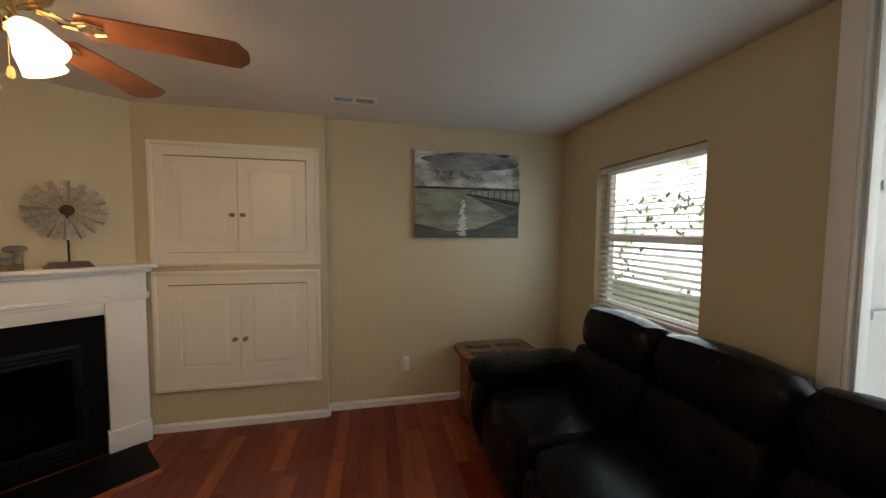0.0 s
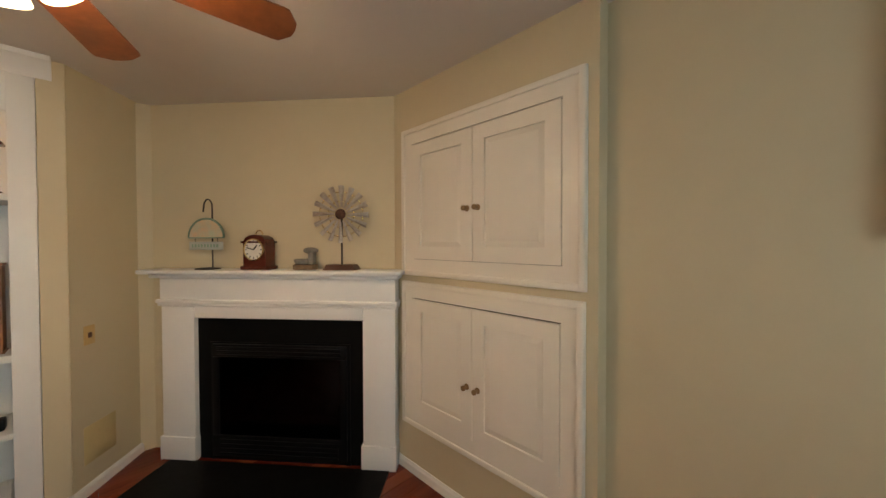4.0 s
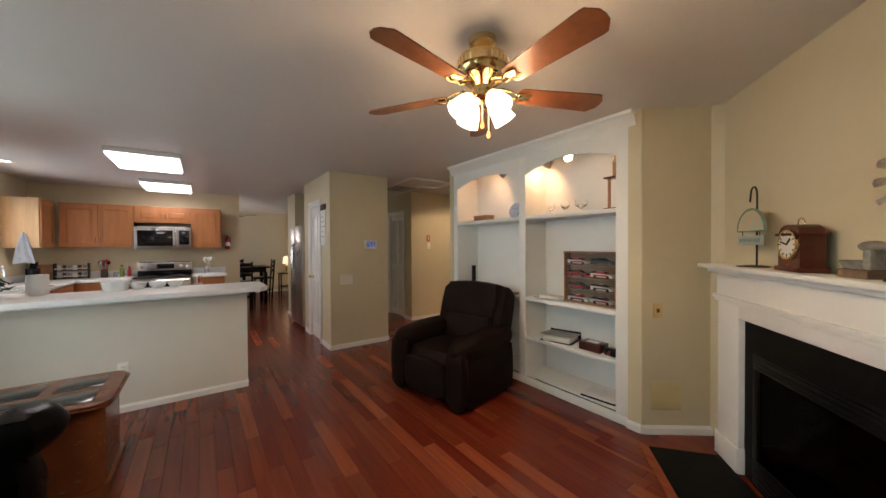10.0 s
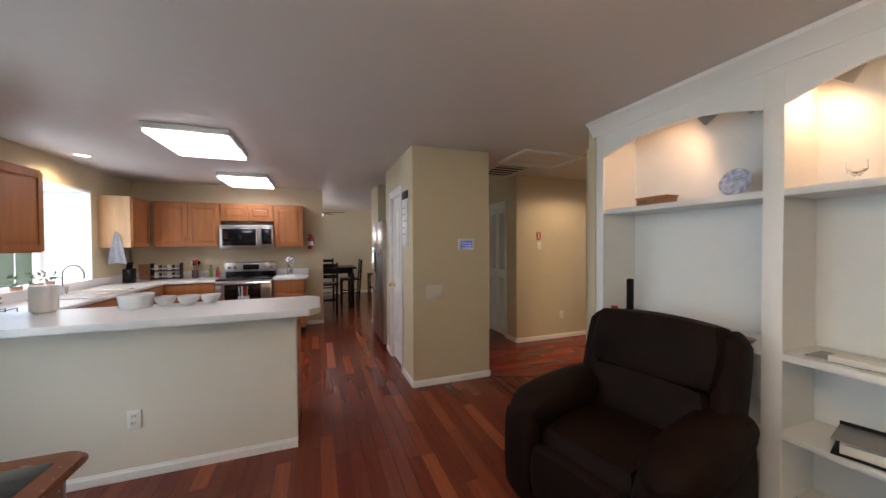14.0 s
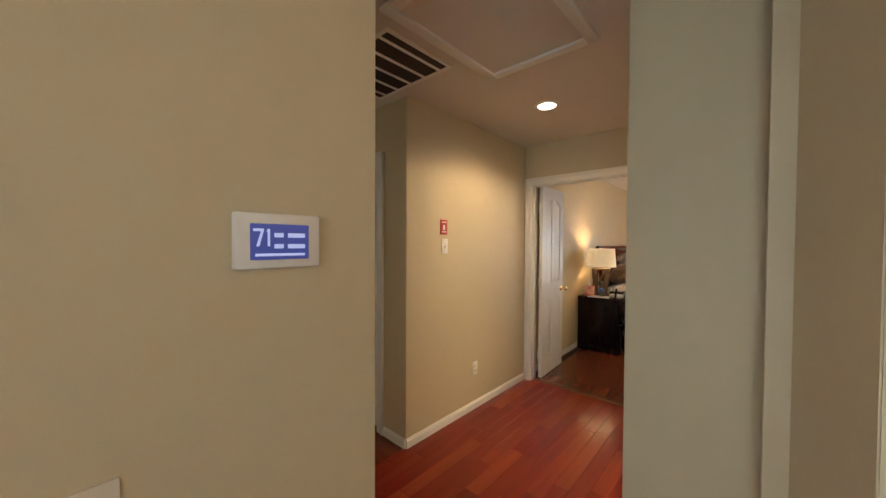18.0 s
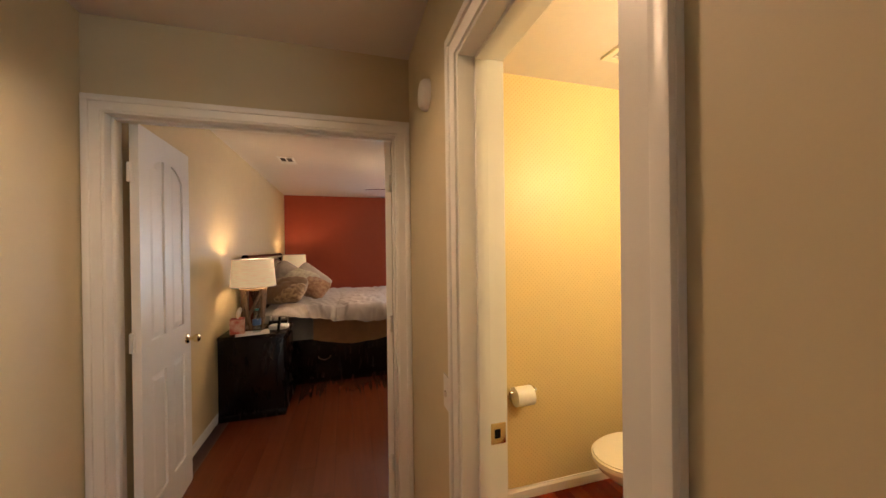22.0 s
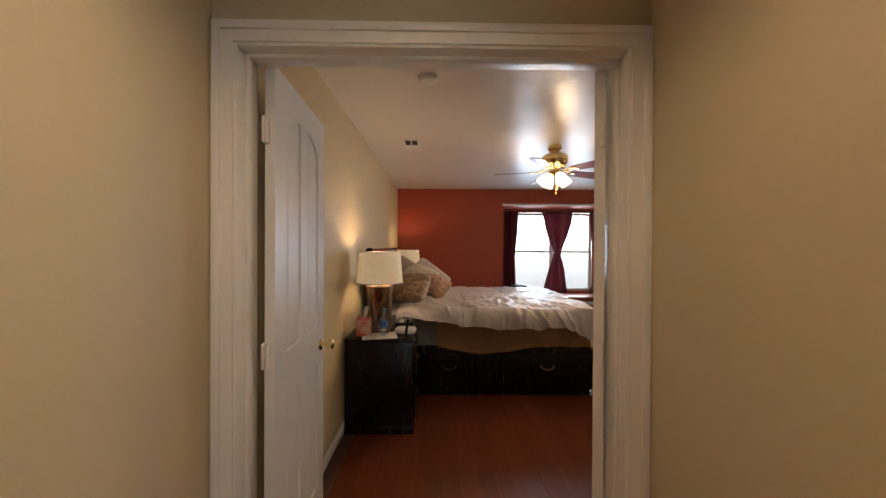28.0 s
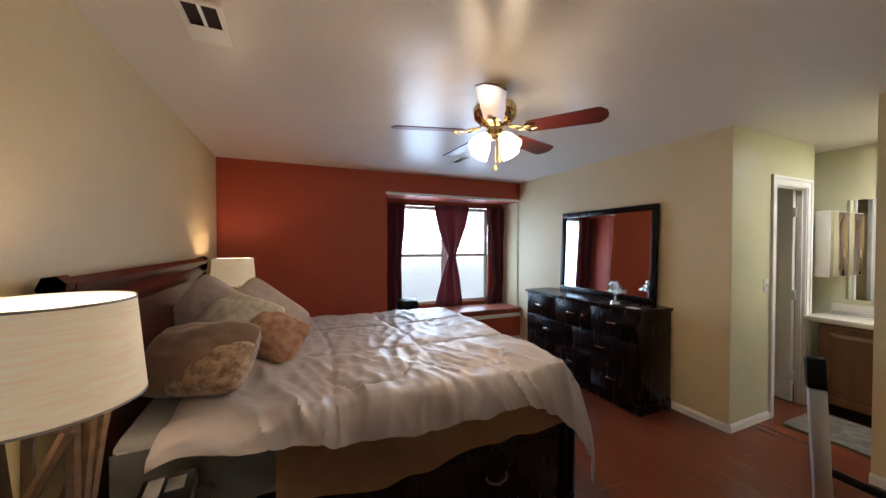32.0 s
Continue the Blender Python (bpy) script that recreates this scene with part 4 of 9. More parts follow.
CREAMGOLD = material("pale antique gold", (0.80, 0.66, 0.40), 0.35, 0.7)


def ceiling_fan(label, x, y, offset, blade_mat, drop=0.11, lights=4, power=70, shade=BULB, r=0.66, light_off=0):
    f = thing("ceiling_fan", label, "ceiling fan", pose(x, y, H))
    part("canopy", lathe([(0, -0.001), (0.07, -0.001), (0.068, -0.03), (0.05, -0.05), (0.034, -0.06), (0.034, -drop), (0, -drop)]), BRASS, f)
    part("motor_housing", lathe([(0.034, -0.078), (0.085, -0.082), (0.118, -0.098), (0.126, -0.115), (0.126, -0.15), (0.118, -0.158), (0.128, -0.166), (0.122, -0.182), (0.095, -0.205), (0.058, -0.222), (0.046, -0.235), (0.046, -0.262), (0.058, -0.27), (0.056, -0.29), (0.03, -0.306), (0, -0.308)], sides=40), BRASS, f)
    for k in range(32):
        part("rib", moved(box((0.121, -0.0035, -0.147), (0.1295, 0.0035, -0.117), 0.002), pose(0, 0, 0, 0, 0, k * 11.25)), CREAMGOLD, f)
    for k in range(20):
        part("filigree", moved(tube([(0.121, 0, -0.170), (0.112, 0.010, -0.186), (0.098, -0.004, -0.200), (0.078, 0.004, -0.214)], 0.003, 6), pose(0, 0, 0, 0, 0, k * 18)), BRASS, f)
    for k in range(5):
        m = pose(0, 0, -0.268, 0, 0, offset + 72 * k)
        arm = []
        for s in (-1, 1):
            arm += [tube([(0.09, s * 0.012, 0.03), (0.14, s * 0.03, 0.012), (0.18, s * 0.018, 0.004), (0.215, s * 0.034, 0.003), (0.25, s * 0.02, 0.003)], 0.006, 8)]
        bm = arm[0]
        tmp = bpy.data.meshes.new("tmp")
        arm[1].to_mesh(tmp), arm[1].free()
        bm.from_mesh(tmp)
        bpy.data.meshes.remove(tmp)
        box((0.19, -0.03, 0.0), (0.245, 0.03, 0.005), 0.002, bm)
        part("blade_arm", moved(bm, m), BRASS, f)
        w0, w1 = 0.055, 0.072
        outline = [(0.20, -w0), (r - 0.055, -w1), (r - 0.035, -w1 * 0.96), (r - 0.018, -w1 * 0.66), (r - 0.004, -w1 * 0.42), (r, 0), (r - 0.004, w1 * 0.42), (r - 0.018, w1 * 0.66), (r - 0.035, w1 * 0.96), (r - 0.055, w1), (0.20, w0), (0.185, w0 * 0.6), (0.185, -w0 * 0.6)]
        part("blade", moved(prism(outline, 0.006, 0.012, "z"), m @ pose(0, 0, 0, -12, 0, 0)), blade_mat, f)
    for k in range(lights):
        a = light_off + k * 360 / lights
        m = pose(0, 0, -0.268, 0, 0, a) @ pose(0.048, 0, 0, 0, 0, 0) @ pose(0, 0, 0, 0, 140, 0)
        part("lamp_arm", moved(cyl((0, 0, -0.02), (0, 0, 0.05), 0.012, sides=12), m), BRASS, f)
        part("shade", moved(lathe([(0.016, 0.03), (0.030, 0.045), (0.045, 0.08), (0.052, 0.12), (0.058, 0.145), (0.055, 0.145), (0.048, 0.12), (0.041, 0.08), (0.026, 0.05), (0.012, 0.036)], sides=24), m), shade, f, "lit frosted glass bell shade")
    for dx, l in ((0.02, 0.11), (-0.02, 0.15)):
        part("pull_chain", cyl((dx, 0.02, -0.30), (dx, 0.02, -0.30 - l), 0.0022, sides=6), BRASS, f)
        part("fob", lathe([(0, 0), (0.007, 0.004), (0.010, 0.018), (0.006, 0.036), (0, 0.04)], (dx, 0.02, -0.34 - l), 12), material("varnished fob", (0.5, 0.25, 0.06), 0.35), f)
    for k in range(lights):
        a = math.radians(light_off + k * 360 / lights)
        lamp("fan_lamp", "SPOT", pose(x + 0.15 * math.cos(a), y + 0.15 * math.sin(a), H - 0.465), power * 0.55 / lights, WARM, 0.05, spot=172)
        lamp("fan_glow", "POINT", pose(x + 0.17 * math.cos(a), y + 0.17 * math.sin(a), H - 0.455), power * 0.5 / lights, WARM, 0.05)
    return f


FANWOOD = material("cherry fan blade veneer", (0.26, 0.085, 0.030), 0.3, vary=0.45, scale=5, stretch=(1, 1, 1))
FANRED = material("dark cherry fan blade veneer", (0.13, 0.022, 0.018), 0.3, vary=0.4, scale=5)
ceiling_fan("brass ceiling fan with cherry blades and lit shades", 0.68, 2.11, 13, FANWOOD, power=LIVING_FAN, light_off=-7)
ceiling_fan("brass bedroom ceiling fan with red blades, lit", -5.41, -0.30, 38, FANRED, power=BED_FAN, light_off=13, r=0.62)


# ---- bookcase ----
bc = thing("bookcase", "white built-in bookcase with arched lit top niches", "bookcase")
XI = -1.22
part("back", box((XI - 0.02, -0.16, 0), (XI, 2.05, 2.36)), SHELF, bc)
for y0, y1 in ((-0.23, -0.09), (0.955, 1.04), (1.965, 2.05)):
    part("upright", box((XI + 0.001, y0 + (0.12 if y0 < 0 else 0.02), 0.0), (XB - 0.021, y1 - (0.0 if y0 < 0 else 0.02 if y0 < 1.5 else 0.06), 2.36)), SHELF, bc)
for y0, y1 in ((-0.165, -0.09), (0.955, 1.04), (1.965, 2.06)):
    part("stile", box((XB - 0.02, y0, 0.0), (XB, y1, 2.36), 0.002), SHELF, bc)
part("plinth", box((XB - 0.02, -0.165, 0.0), (XB + 0.001, 2.06, 0.075), 0.002), SHELF, bc)
for y0, y1 in ((-0.09, 0.955), (1.04, 1.965)):
    for z, t in ((1.70, 0.036), (0.875, 0.036), (0.475, 0.03), (0.095, 0.03)):
        part("shelf", box((XI + 0.001, y0 - 0.018, z - t / 2), (XB - 0.0225 if z < 0.3 else XB - 0.003, y1 + 0.018, z + t / 2), 0.003), SHELF, bc)
    n = 16
    arc = [(y0 + (y1 - y0) * k / n, 2.135 + 0.095 * (1 - (2 * k / n - 1) ** 2)) for k in range(n + 1)]
    part("arched_valance", prism([(y1, 2.36), (y0, 2.36)] + arc, XB - 0.0195, XB - 0.0005, "x"), SHELF, bc)
    part("niche_top", box((XI + 0.002, y0 - 0.018, 2.325), (XB - 0.022, y1 + 0.018, 2.345)), SHELF, bc)
bm = bmesh.new()
prof = [(0, 2.33), (0.008, 2.33), (0.012, 2.352), (0.03, 2.372), (0.045, 2.40), (0.07, 2.414), (0.078, 2.437), (0, 2.437)]
rows = [[bm.verts.new((XB + d, y, z)) for d, z in prof] for y in (-0.20, 2.12)]
for k in range(len(prof)):
    j = (k + 1) % len(prof)
    bm.faces.new([rows[0][k], rows[0][j], rows[1][j], rows[1][k]])
bm.faces.new(rows[0]), bm.faces.new(rows[1][::-1])
bmesh.ops.recalc_face_normals(bm, faces=bm.faces)
part("crown_moulding", bm, SHELF, bc)
part("head_fascia", box((XB - 0.0195, -0.165, 2.361), (XB - 0.0005, 2.06, 2.436)), SHELF, bc)

# track lights in the niches
GREYCAN = material("grey enamel lamp can", (0.42, 0.40, 0.37), 0.4, vary=0.1)
SPOT = emitter("lit spot face", (1.0, 0.80, 0.50), 30)
for y, aim, on in ((0.62, (0.12, -0.5, -0.30), True), (0.82, (-0.25, 0.1, -0.3), False), (1.22, (-0.05, -0.3, -0.34), True), (1.42, (0.45, 0.5, -0.35), True)):
    s = thing("spot_light", "small white track spot light in the bookcase", "spot light", pose(-1.02, y, 2.324), "bookcase track lights")
    part("stem", cyl((0, 0, 0), (0, 0, -0.045), 0.009, sides=10), WHITE, s)
    q = Vector(aim).normalized()
    turn = q.to_track_quat("Z", "Y").to_matrix().to_4x4()
    part("can", lathe([(0, -0.03), (0.02, -0.03), (0.026, -0.01), (0.034, 0.05), (0.03, 0.05), (0.022, 0.0), (0, -0.005)], (0, 0, -0.055), 20, turn=turn @ Matrix.Scale(1.35, 4)), GREYCAN, s)
    part("lamp_face", lathe([(0, 0.036), (0.028, 0.036), (0.028, 0.034), (0, 0.034)], (0, 0, -0.055), 20, turn=turn @ Matrix.Scale(1.35, 4)), SPOT if on else IVORY, s)
    if on:
        e = Vector((-1.02, y, 2.269)) + q * 0.075
        lamp("niche_spot", "SPOT", look(e, e + q), NICHE, (1.0, 0.55, 0.25), 0.03, spot=172)
part("track_bar", box((-1.035, 0.45, 2.312), (-1.005, 1.6, 2.3245), 0.003), WHITE, bc)

# things on the shelves
def book(label, lo, hi, cover, name="book"):
    b = thing(name, label, "book")
    w = box(lo, hi, 0.002)
    part("cover", w, cover, b)
    part("page_block", box((lo[0] + 0.004, lo[1] + 0.003, lo[2] + 0.004), (hi[0] + 0.001, hi[1] - 0.003, hi[2] - 0.004)), IVORY, b)
    return b


LTWOOD = material("light orange wood", (0.42, 0.20, 0.09), 0.4, vary=0.35, scale=6, stretch=(1, 6, 6))
S1, S2, S3, S4 = 1.718, 0.893, 0.490, 0.110
bx = thing("wooden_tray_box", "low slatted orange wooden box", "box", pose(-1.02, 0.25, S1))
part("bottom", box((-0.06, -0.11, 0), (0.06, 0.11, 0.008)), LTWOOD, bx)
for z in (0.012, 0.036):
    part("slat", box((0.052, -0.115, z), (0.06, 0.115, z + 0.018), 0.002), LTWOOD, bx)
    part("slat", box((-0.06, -0.115, z), (-0.052, 0.115, z + 0.018), 0.002), LTWOOD, bx)
for y in (-0.115, 0.107):
    part("end_board", box((-0.052, y, 0), (0.052, y + 0.008, 0.06), 0.002), LTWOOD, bx)
part("lid", box((-0.066, -0.122, 0.056), (0.066, 0.122, 0.068), 0.003), LTWOOD, bx)
CHINA = material("blue and white china", (0.72, 0.74, 0.78), 0.15, vary=0.3, scale=30, second=(0.2, 0.27, 0.5))
dp = thing("display_plate", "round blue and white plate on a stand", "plate", pose(-1.08, 0.72, S1))
part("plate", moved(lathe([(0, 0), (0.05, 0.002), (0.085, 0.012), (0.085, 0.016), (0.05, 0.006), (0, 0.004)], sides=32), pose(0, 0, 0.095, 0, 76, 0)), CHINA, dp)
part("stand", tube([(0.05, -0.04, 0.004), (0.0, 0, 0.02), (0.05, 0.04, 0.004)], 0.004, 8), IRON, dp)
GL = glass("thin drinking glass", rough=0.0, ior=1.2)
for y, r, h in ((1.38, 0.04, 0.13), (1.55, 0.055, 0.12), (1.22, 0.035, 0.11)):
    g = thing("glass_vase", "clear glass goblet on the lit shelf", "glass", pose(-1.05, y, S1), "shelf glasses")
    part("bowl", lathe([(0, 0), (r * 0.7, 0), (r * 0.68, 0.006), (r * 0.2, 0.012), (r * 0.25, h * 0.35), (r, h * 0.6), (r * 0.95, h), (r * 0.9, h), (r * 0.92, h * 0.62), (0, h * 0.42)], sides=24), GL, g)
tr = thing("trophy", "tiered wooden trophy with brass top", "trophy", pose(-1.05, 1.86, S1))
part("base", box((-0.05, -0.07, 0), (0.05, 0.07, 0.02), 0.004), MAHOG, tr)
for dy in (-0.045, 0.045):
    part("column", cyl((0, dy, 0.02), (0, dy, 0.27), 0.013, sides=16), LTWOOD if dy < 0 else BRASS, tr)
part("deck", box((-0.045, -0.075, 0.27), (0.045, 0.075, 0.285), 0.004), MAHOG, tr)
part("upper_column", cyl((0, 0.0, 0.285), (0, 0.0, 0.40), 0.015, sides=16), LTWOOD, tr)
part("top_figure", lathe([(0, 0), (0.022, 0), (0.02, 0.008), (0.008, 0.02), (0.012, 0.05), (0.004, 0.075), (0, 0.08)], (0, 0, 0.40), 16), BRASS, tr)

dc = thing("display_case", "wooden glass-fronted case of toy cars", "display case", pose(-1.03, 1.44, S2))
CW, CH, CD = 0.49, 0.47, 0.09
CASEWOOD = material("case oak", (0.34, 0.16, 0.07), 0.4, vary=0.3, scale=8)
part("back", box((-0.008, 0.012, 0.01), (0.0, CW - 0.012, CH - 0.012)), material("taupe case lining", (0.17, 0.13, 0.10), 0.7, vary=0.15, scale=10), dc)
for nm, lo, hi in (("side", (-0.008, 0, 0), (CD, 0.012, CH)), ("side", (-0.008, CW - 0.012, 0), (CD, CW, CH)), ("top", (-0.012, -0.006, CH - 0.012), (CD + 0.006, CW + 0.006, CH)), ("bottom", (-0.012, -0.006, 0), (CD + 0.006, CW + 0.006, 0.012))):
    part(nm, box(lo, hi, 0.002), CASEWOOD, dc)
part("glass_front", box((CD - 0.006, 0.013, 0.013), (CD - 0.003, CW - 0.013, CH - 0.013)), GLASS, dc).visible_shadow = False
CARS = [material("toy car paint", c, 0.25, coat=0.4) for c in ((0.75, 0.75, 0.74), (0.55, 0.56, 0.58), (0.05, 0.05, 0.06), (0.70, 0.70, 0.68), (0.42, 0.03, 0.04))]
for r in range(4):
    z = 0.014 + r * 0.112
    if r:
        part("case_shelf", box((0.0, 0.013, z - 0.006), (CD - 0.008, CW - 0.013, z), 0.001), CASEWOOD, dc)
    for k in range(2):
        car = thing("toy_car", "small die-cast toy race car in the case", "toy car", pose(-0.99, 1.44 + 0.13 + k * 0.225, S2 + z + 0.002) @ Matrix.Scale(1.5, 4), "toy cars")
        part("body", prism([(-0.064, 0.008), (0.062, 0.006), (0.064, 0.016), (0.052, 0.022), (0.026, 0.026), (-0.03, 0.028), (-0.05, 0.029), (-0.064, 0.028)], -0.024, 0.024, "x"), CARS[(r * 2 + k) % 5], car)
        part("cabin", prism([(0.030, 0.0262), (0.008, 0.040), (-0.024, 0.040), (-0.046, 0.0285)], -0.019, 0.019, "x"), BLACK if (r + k) % 3 else CARS[4], car)
        part("roof", box((-0.0175, -0.021, 0.0402), (0.0175, 0.006, 0.042), 0.0005), CARS[(r * 2 + k) % 5], car)
        part("stripe", box((0.0242, -0.045, 0.013), (0.0248, 0.04, 0.021)), CARS[4] if (r + k) % 2 else CARS[2], car)
        part("spoiler", box((-0.022, -0.066, 0.030), (0.022, -0.058, 0.036), 0.0005), BLACK, car)
        for y in (-0.038, 0.038):
            for s in (-0.0235, 0.0185):
                part("wheel", cyl((s, y, 0.0095), (s + 0.006, y, 0.0095), 0.0095, sides=12), BLACK, car)

book("flat white magazine on the shelf", (-1.08, 1.10, S2), (-0.92, 1.31, S2 + 0.010), material("grey magazine", (0.35, 0.34, 0.33), 0.4, vary=0.4, scale=20), "magazine")
book("white hardback book lying flat", (-1.02, 1.19, S2 + 0.0102), (-0.90, 1.40, S2 + 0.035), IVORY)
bn = thing("ring_binder", "grey and black ring binder lying flat", "binder", pose(-1.04, 1.33, S3, 0, 0, 14))
part("paper_block", box((-0.12, -0.13, 0.004), (0.11, 0.13, 0.05), 0.002), IVORY, bn)
GREYV = material("grey vinyl", (0.33, 0.33, 0.32), 0.45, vary=0.15)
part("cover", box((-0.135, -0.155, 0), (0.135, 0.155, 0.004), 0.001), BLACK, bn)
part("cover", moved(box((-0.135, -0.155, 0), (0.135, 0.155, 0.004), 0.001), pose(0, 0, 0.058, 0, -4, 0)), GREYV, bn)
part("spine", box((-0.139, -0.155, 0), (-0.1352, 0.155, 0.07), 0.001), BLACK, bn)
jb = thing("keepsake_box", "dark red wooden keepsake box with brass plate", "box", pose(-1.0, 1.70, S3))
part("body", box((-0.07, -0.10, 0), (0.07, 0.10, 0.05), 0.004), MAHOG, jb)
part("lid", box((-0.072, -0.102, 0.0505), (0.072, 0.102, 0.072), 0.005), MAHOG, jb)
part("plate", box((-0.03, -0.05, 0.0722), (0.03, 0.05, 0.074)), DIAL, jb)
cm = thing("camera_case", "small black camera beside the wooden box", "camera", pose(-0.97, 1.88, S3))
part("body", box((-0.035, -0.05, 0), (0.03, 0.05, 0.06), 0.008), BLACK, cm)
part("lens", cyl((0.03, 0, 0.03), (0.055, 0, 0.03), 0.02, sides=20), CHROME, cm)
lp = thing("laptop", "closed white and black laptop lying flat", "laptop", pose(-0.99, 1.80, S4, 0, 0, 6))
part("base", box((-0.11, -0.15, 0.003), (0.12, 0.14, 0.014), 0.003), BLACK, lp)
part("lid", moved(box((-0.115, -0.15, 0.0), (0.12, 0.14, 0.008), 0.003), pose(0, 0, 0.0155, 0, -2)), COUNTER, lp)
RED2 = material("red plastic", (0.45, 0.02, 0.02), 0.35)
for dy, r, h, m_, nm in ((0.10, 0.027, 0.045, RED2, "red_tin"), (0.16, 0.023, 0.033, RED2, "red_tin")):
    t_ = thing(nm, "small round red candle tin", "tin", pose(-0.95, (dy - 0.10) * 1.3 - 0.05, S2), "red tins")
    part("body", lathe([(0, 0), (r, 0), (r, h), (r * 0.9, h), (r * 0.88, h * 0.6), (0, h * 0.6)], sides=24), m_, t_)
    part("label_band", lathe([(r + 0.0005, h * 0.25), (r + 0.0008, h * 0.25), (r + 0.0008, h * 0.7), (r + 0.0005, h * 0.7)], sides=24), IVORY, t_)
sp = thing("tower_speaker", "tall slim black speaker on the shelf", "speaker", pose(-1.09, -0.025, S2))
part("foot", cyl((0, 0, 0), (0, 0, 0.012), 0.045, sides=24), BLACK, sp)
part("tower", box((-0.020, -0.022, 0.012), (0.020, 0.022, 0.265), 0.008), BLACK, sp)
mt = thing("roll_of_tape", "white roll of tape lying on the shelf", "tape", pose(-0.95, 0.135, S2))
part("ring", lathe([(0.026, 0), (0.045, 0), (0.045, 0.045), (0.026, 0.045), (0.026, 0)], sides=24), COUNTER, mt)
rb = thing("red_ribbon", "crumpled red plastic wrapper on the shelf", "wrapper", pose(-0.91, 0.055, S2))
part("fold", moved(ball((0, 0, 0.018), (0.05, 0.035, 0.018)), pose(0, 0, 0, 0, 6, 20)), RED2, rb)
sn = thing("seashell_dish", "small tan dish on the shelf", "dish", pose(-0.94, 0.84, S2))
part("bowl", lathe([(0, 0), (0.04, 0), (0.055, 0.018), (0.05, 0.02), (0, 0.01)], sides=20), LTWOOD, sn)


# ---- seating ----
def cushion(lo, hi, puff, cuts=5):
    """A soft block: a rounded box whose faces swell."""
    bm = bmesh.new()
    bmesh.ops.create_cube(bm, size=1.0)
    bmesh.ops.subdivide_edges(bm, edges=bm.edges[:], cuts=cuts, use_grid_fill=True)
    c, s = [(l + h) / 2 for l, h in zip(lo, hi)], [(h - l) for l, h in zip(lo, hi)]
    for v in bm.verts:
        x, y, z = (2 * a for a in v.co)
        k = [math.sqrt(max(0.0, 1 - b * b / 2 - d * d / 2 + b * b * d * d / 3)) for b, d in ((y, z), (x, z), (x, y))]
        q = Vector((x * k[0], y * k[1], z * k[2]))
        e = Vector((x, y, z)) * (1 - puff) + q * puff * 1.12
        e += Vector((noise.noise(e * 2.1 + Vector(c)), noise.noise(e * 2.3 + Vector(lo)), noise.noise(e * 1.9 + Vector(hi)))) * 0.012 / max(s)
        v.co = Vector([ci + si * ei / 2 for ci, si, ei in zip(c, s, e)])
    return bm


sf = thing("sofa", "black leather reclining sofa with padded arms", "sofa")
Y0, Y1 = 0.86, 3.22
part("base", box((2.58, Y0 + 0.12, 0.05), (3.42, Y1 - 0.12, 0.30), 0.03), LEATHER, sf)
for y, x, z in ((Y0 - 0.06, 2.39, 0.675), (Y1 - 0.26, 2.44, 0.635)):
    part("arm", cushion((2.46, y, 0.03), (3.36, y + 0.26, 0.52), 0.35), LEATHER, sf)
    part("arm_pad", cushion((x, y - 0.03, 0.46), (3.30, y + 0.28, z), 0.5), LEATHER, sf)
sw = (Y1 - Y0 - 0.52) / 3
for k in range(3):
    y = Y0 + 0.26 + k * sw
    part("seat_cushion", cushion((2.50, y, 0.26), (3.14, y + sw - 0.006, 0.50), 0.5), LEATHER, sf)
    part("footrest", cushion((2.47, y + 0.01, 0.06), (2.60, y + sw - 0.016, 0.40), 0.4), LEATHER, sf)
    lower = moved(cushion((-0.12, y, 0.0), (0.14, y + sw - 0.006, 0.36), 0.55), pose(3.18, 0, 0.42, 0, 12))
    part("lumbar_cushion", lower, LEATHER, sf)
    part("head_cushion", moved(cushion((-0.10, y, 0.0), (0.13, y + sw - 0.006, 0.30), 0.6), pose(3.255, 0, 0.735, 0, 12)), LEATHER, sf)
part("back_panel", moved(box((0, Y0 + 0.05, 0), (0.06, Y1 - 0.05, 0.86), 0.02), pose(3.33, 0, 0.08, 0, 8)), LEATHER, sf)


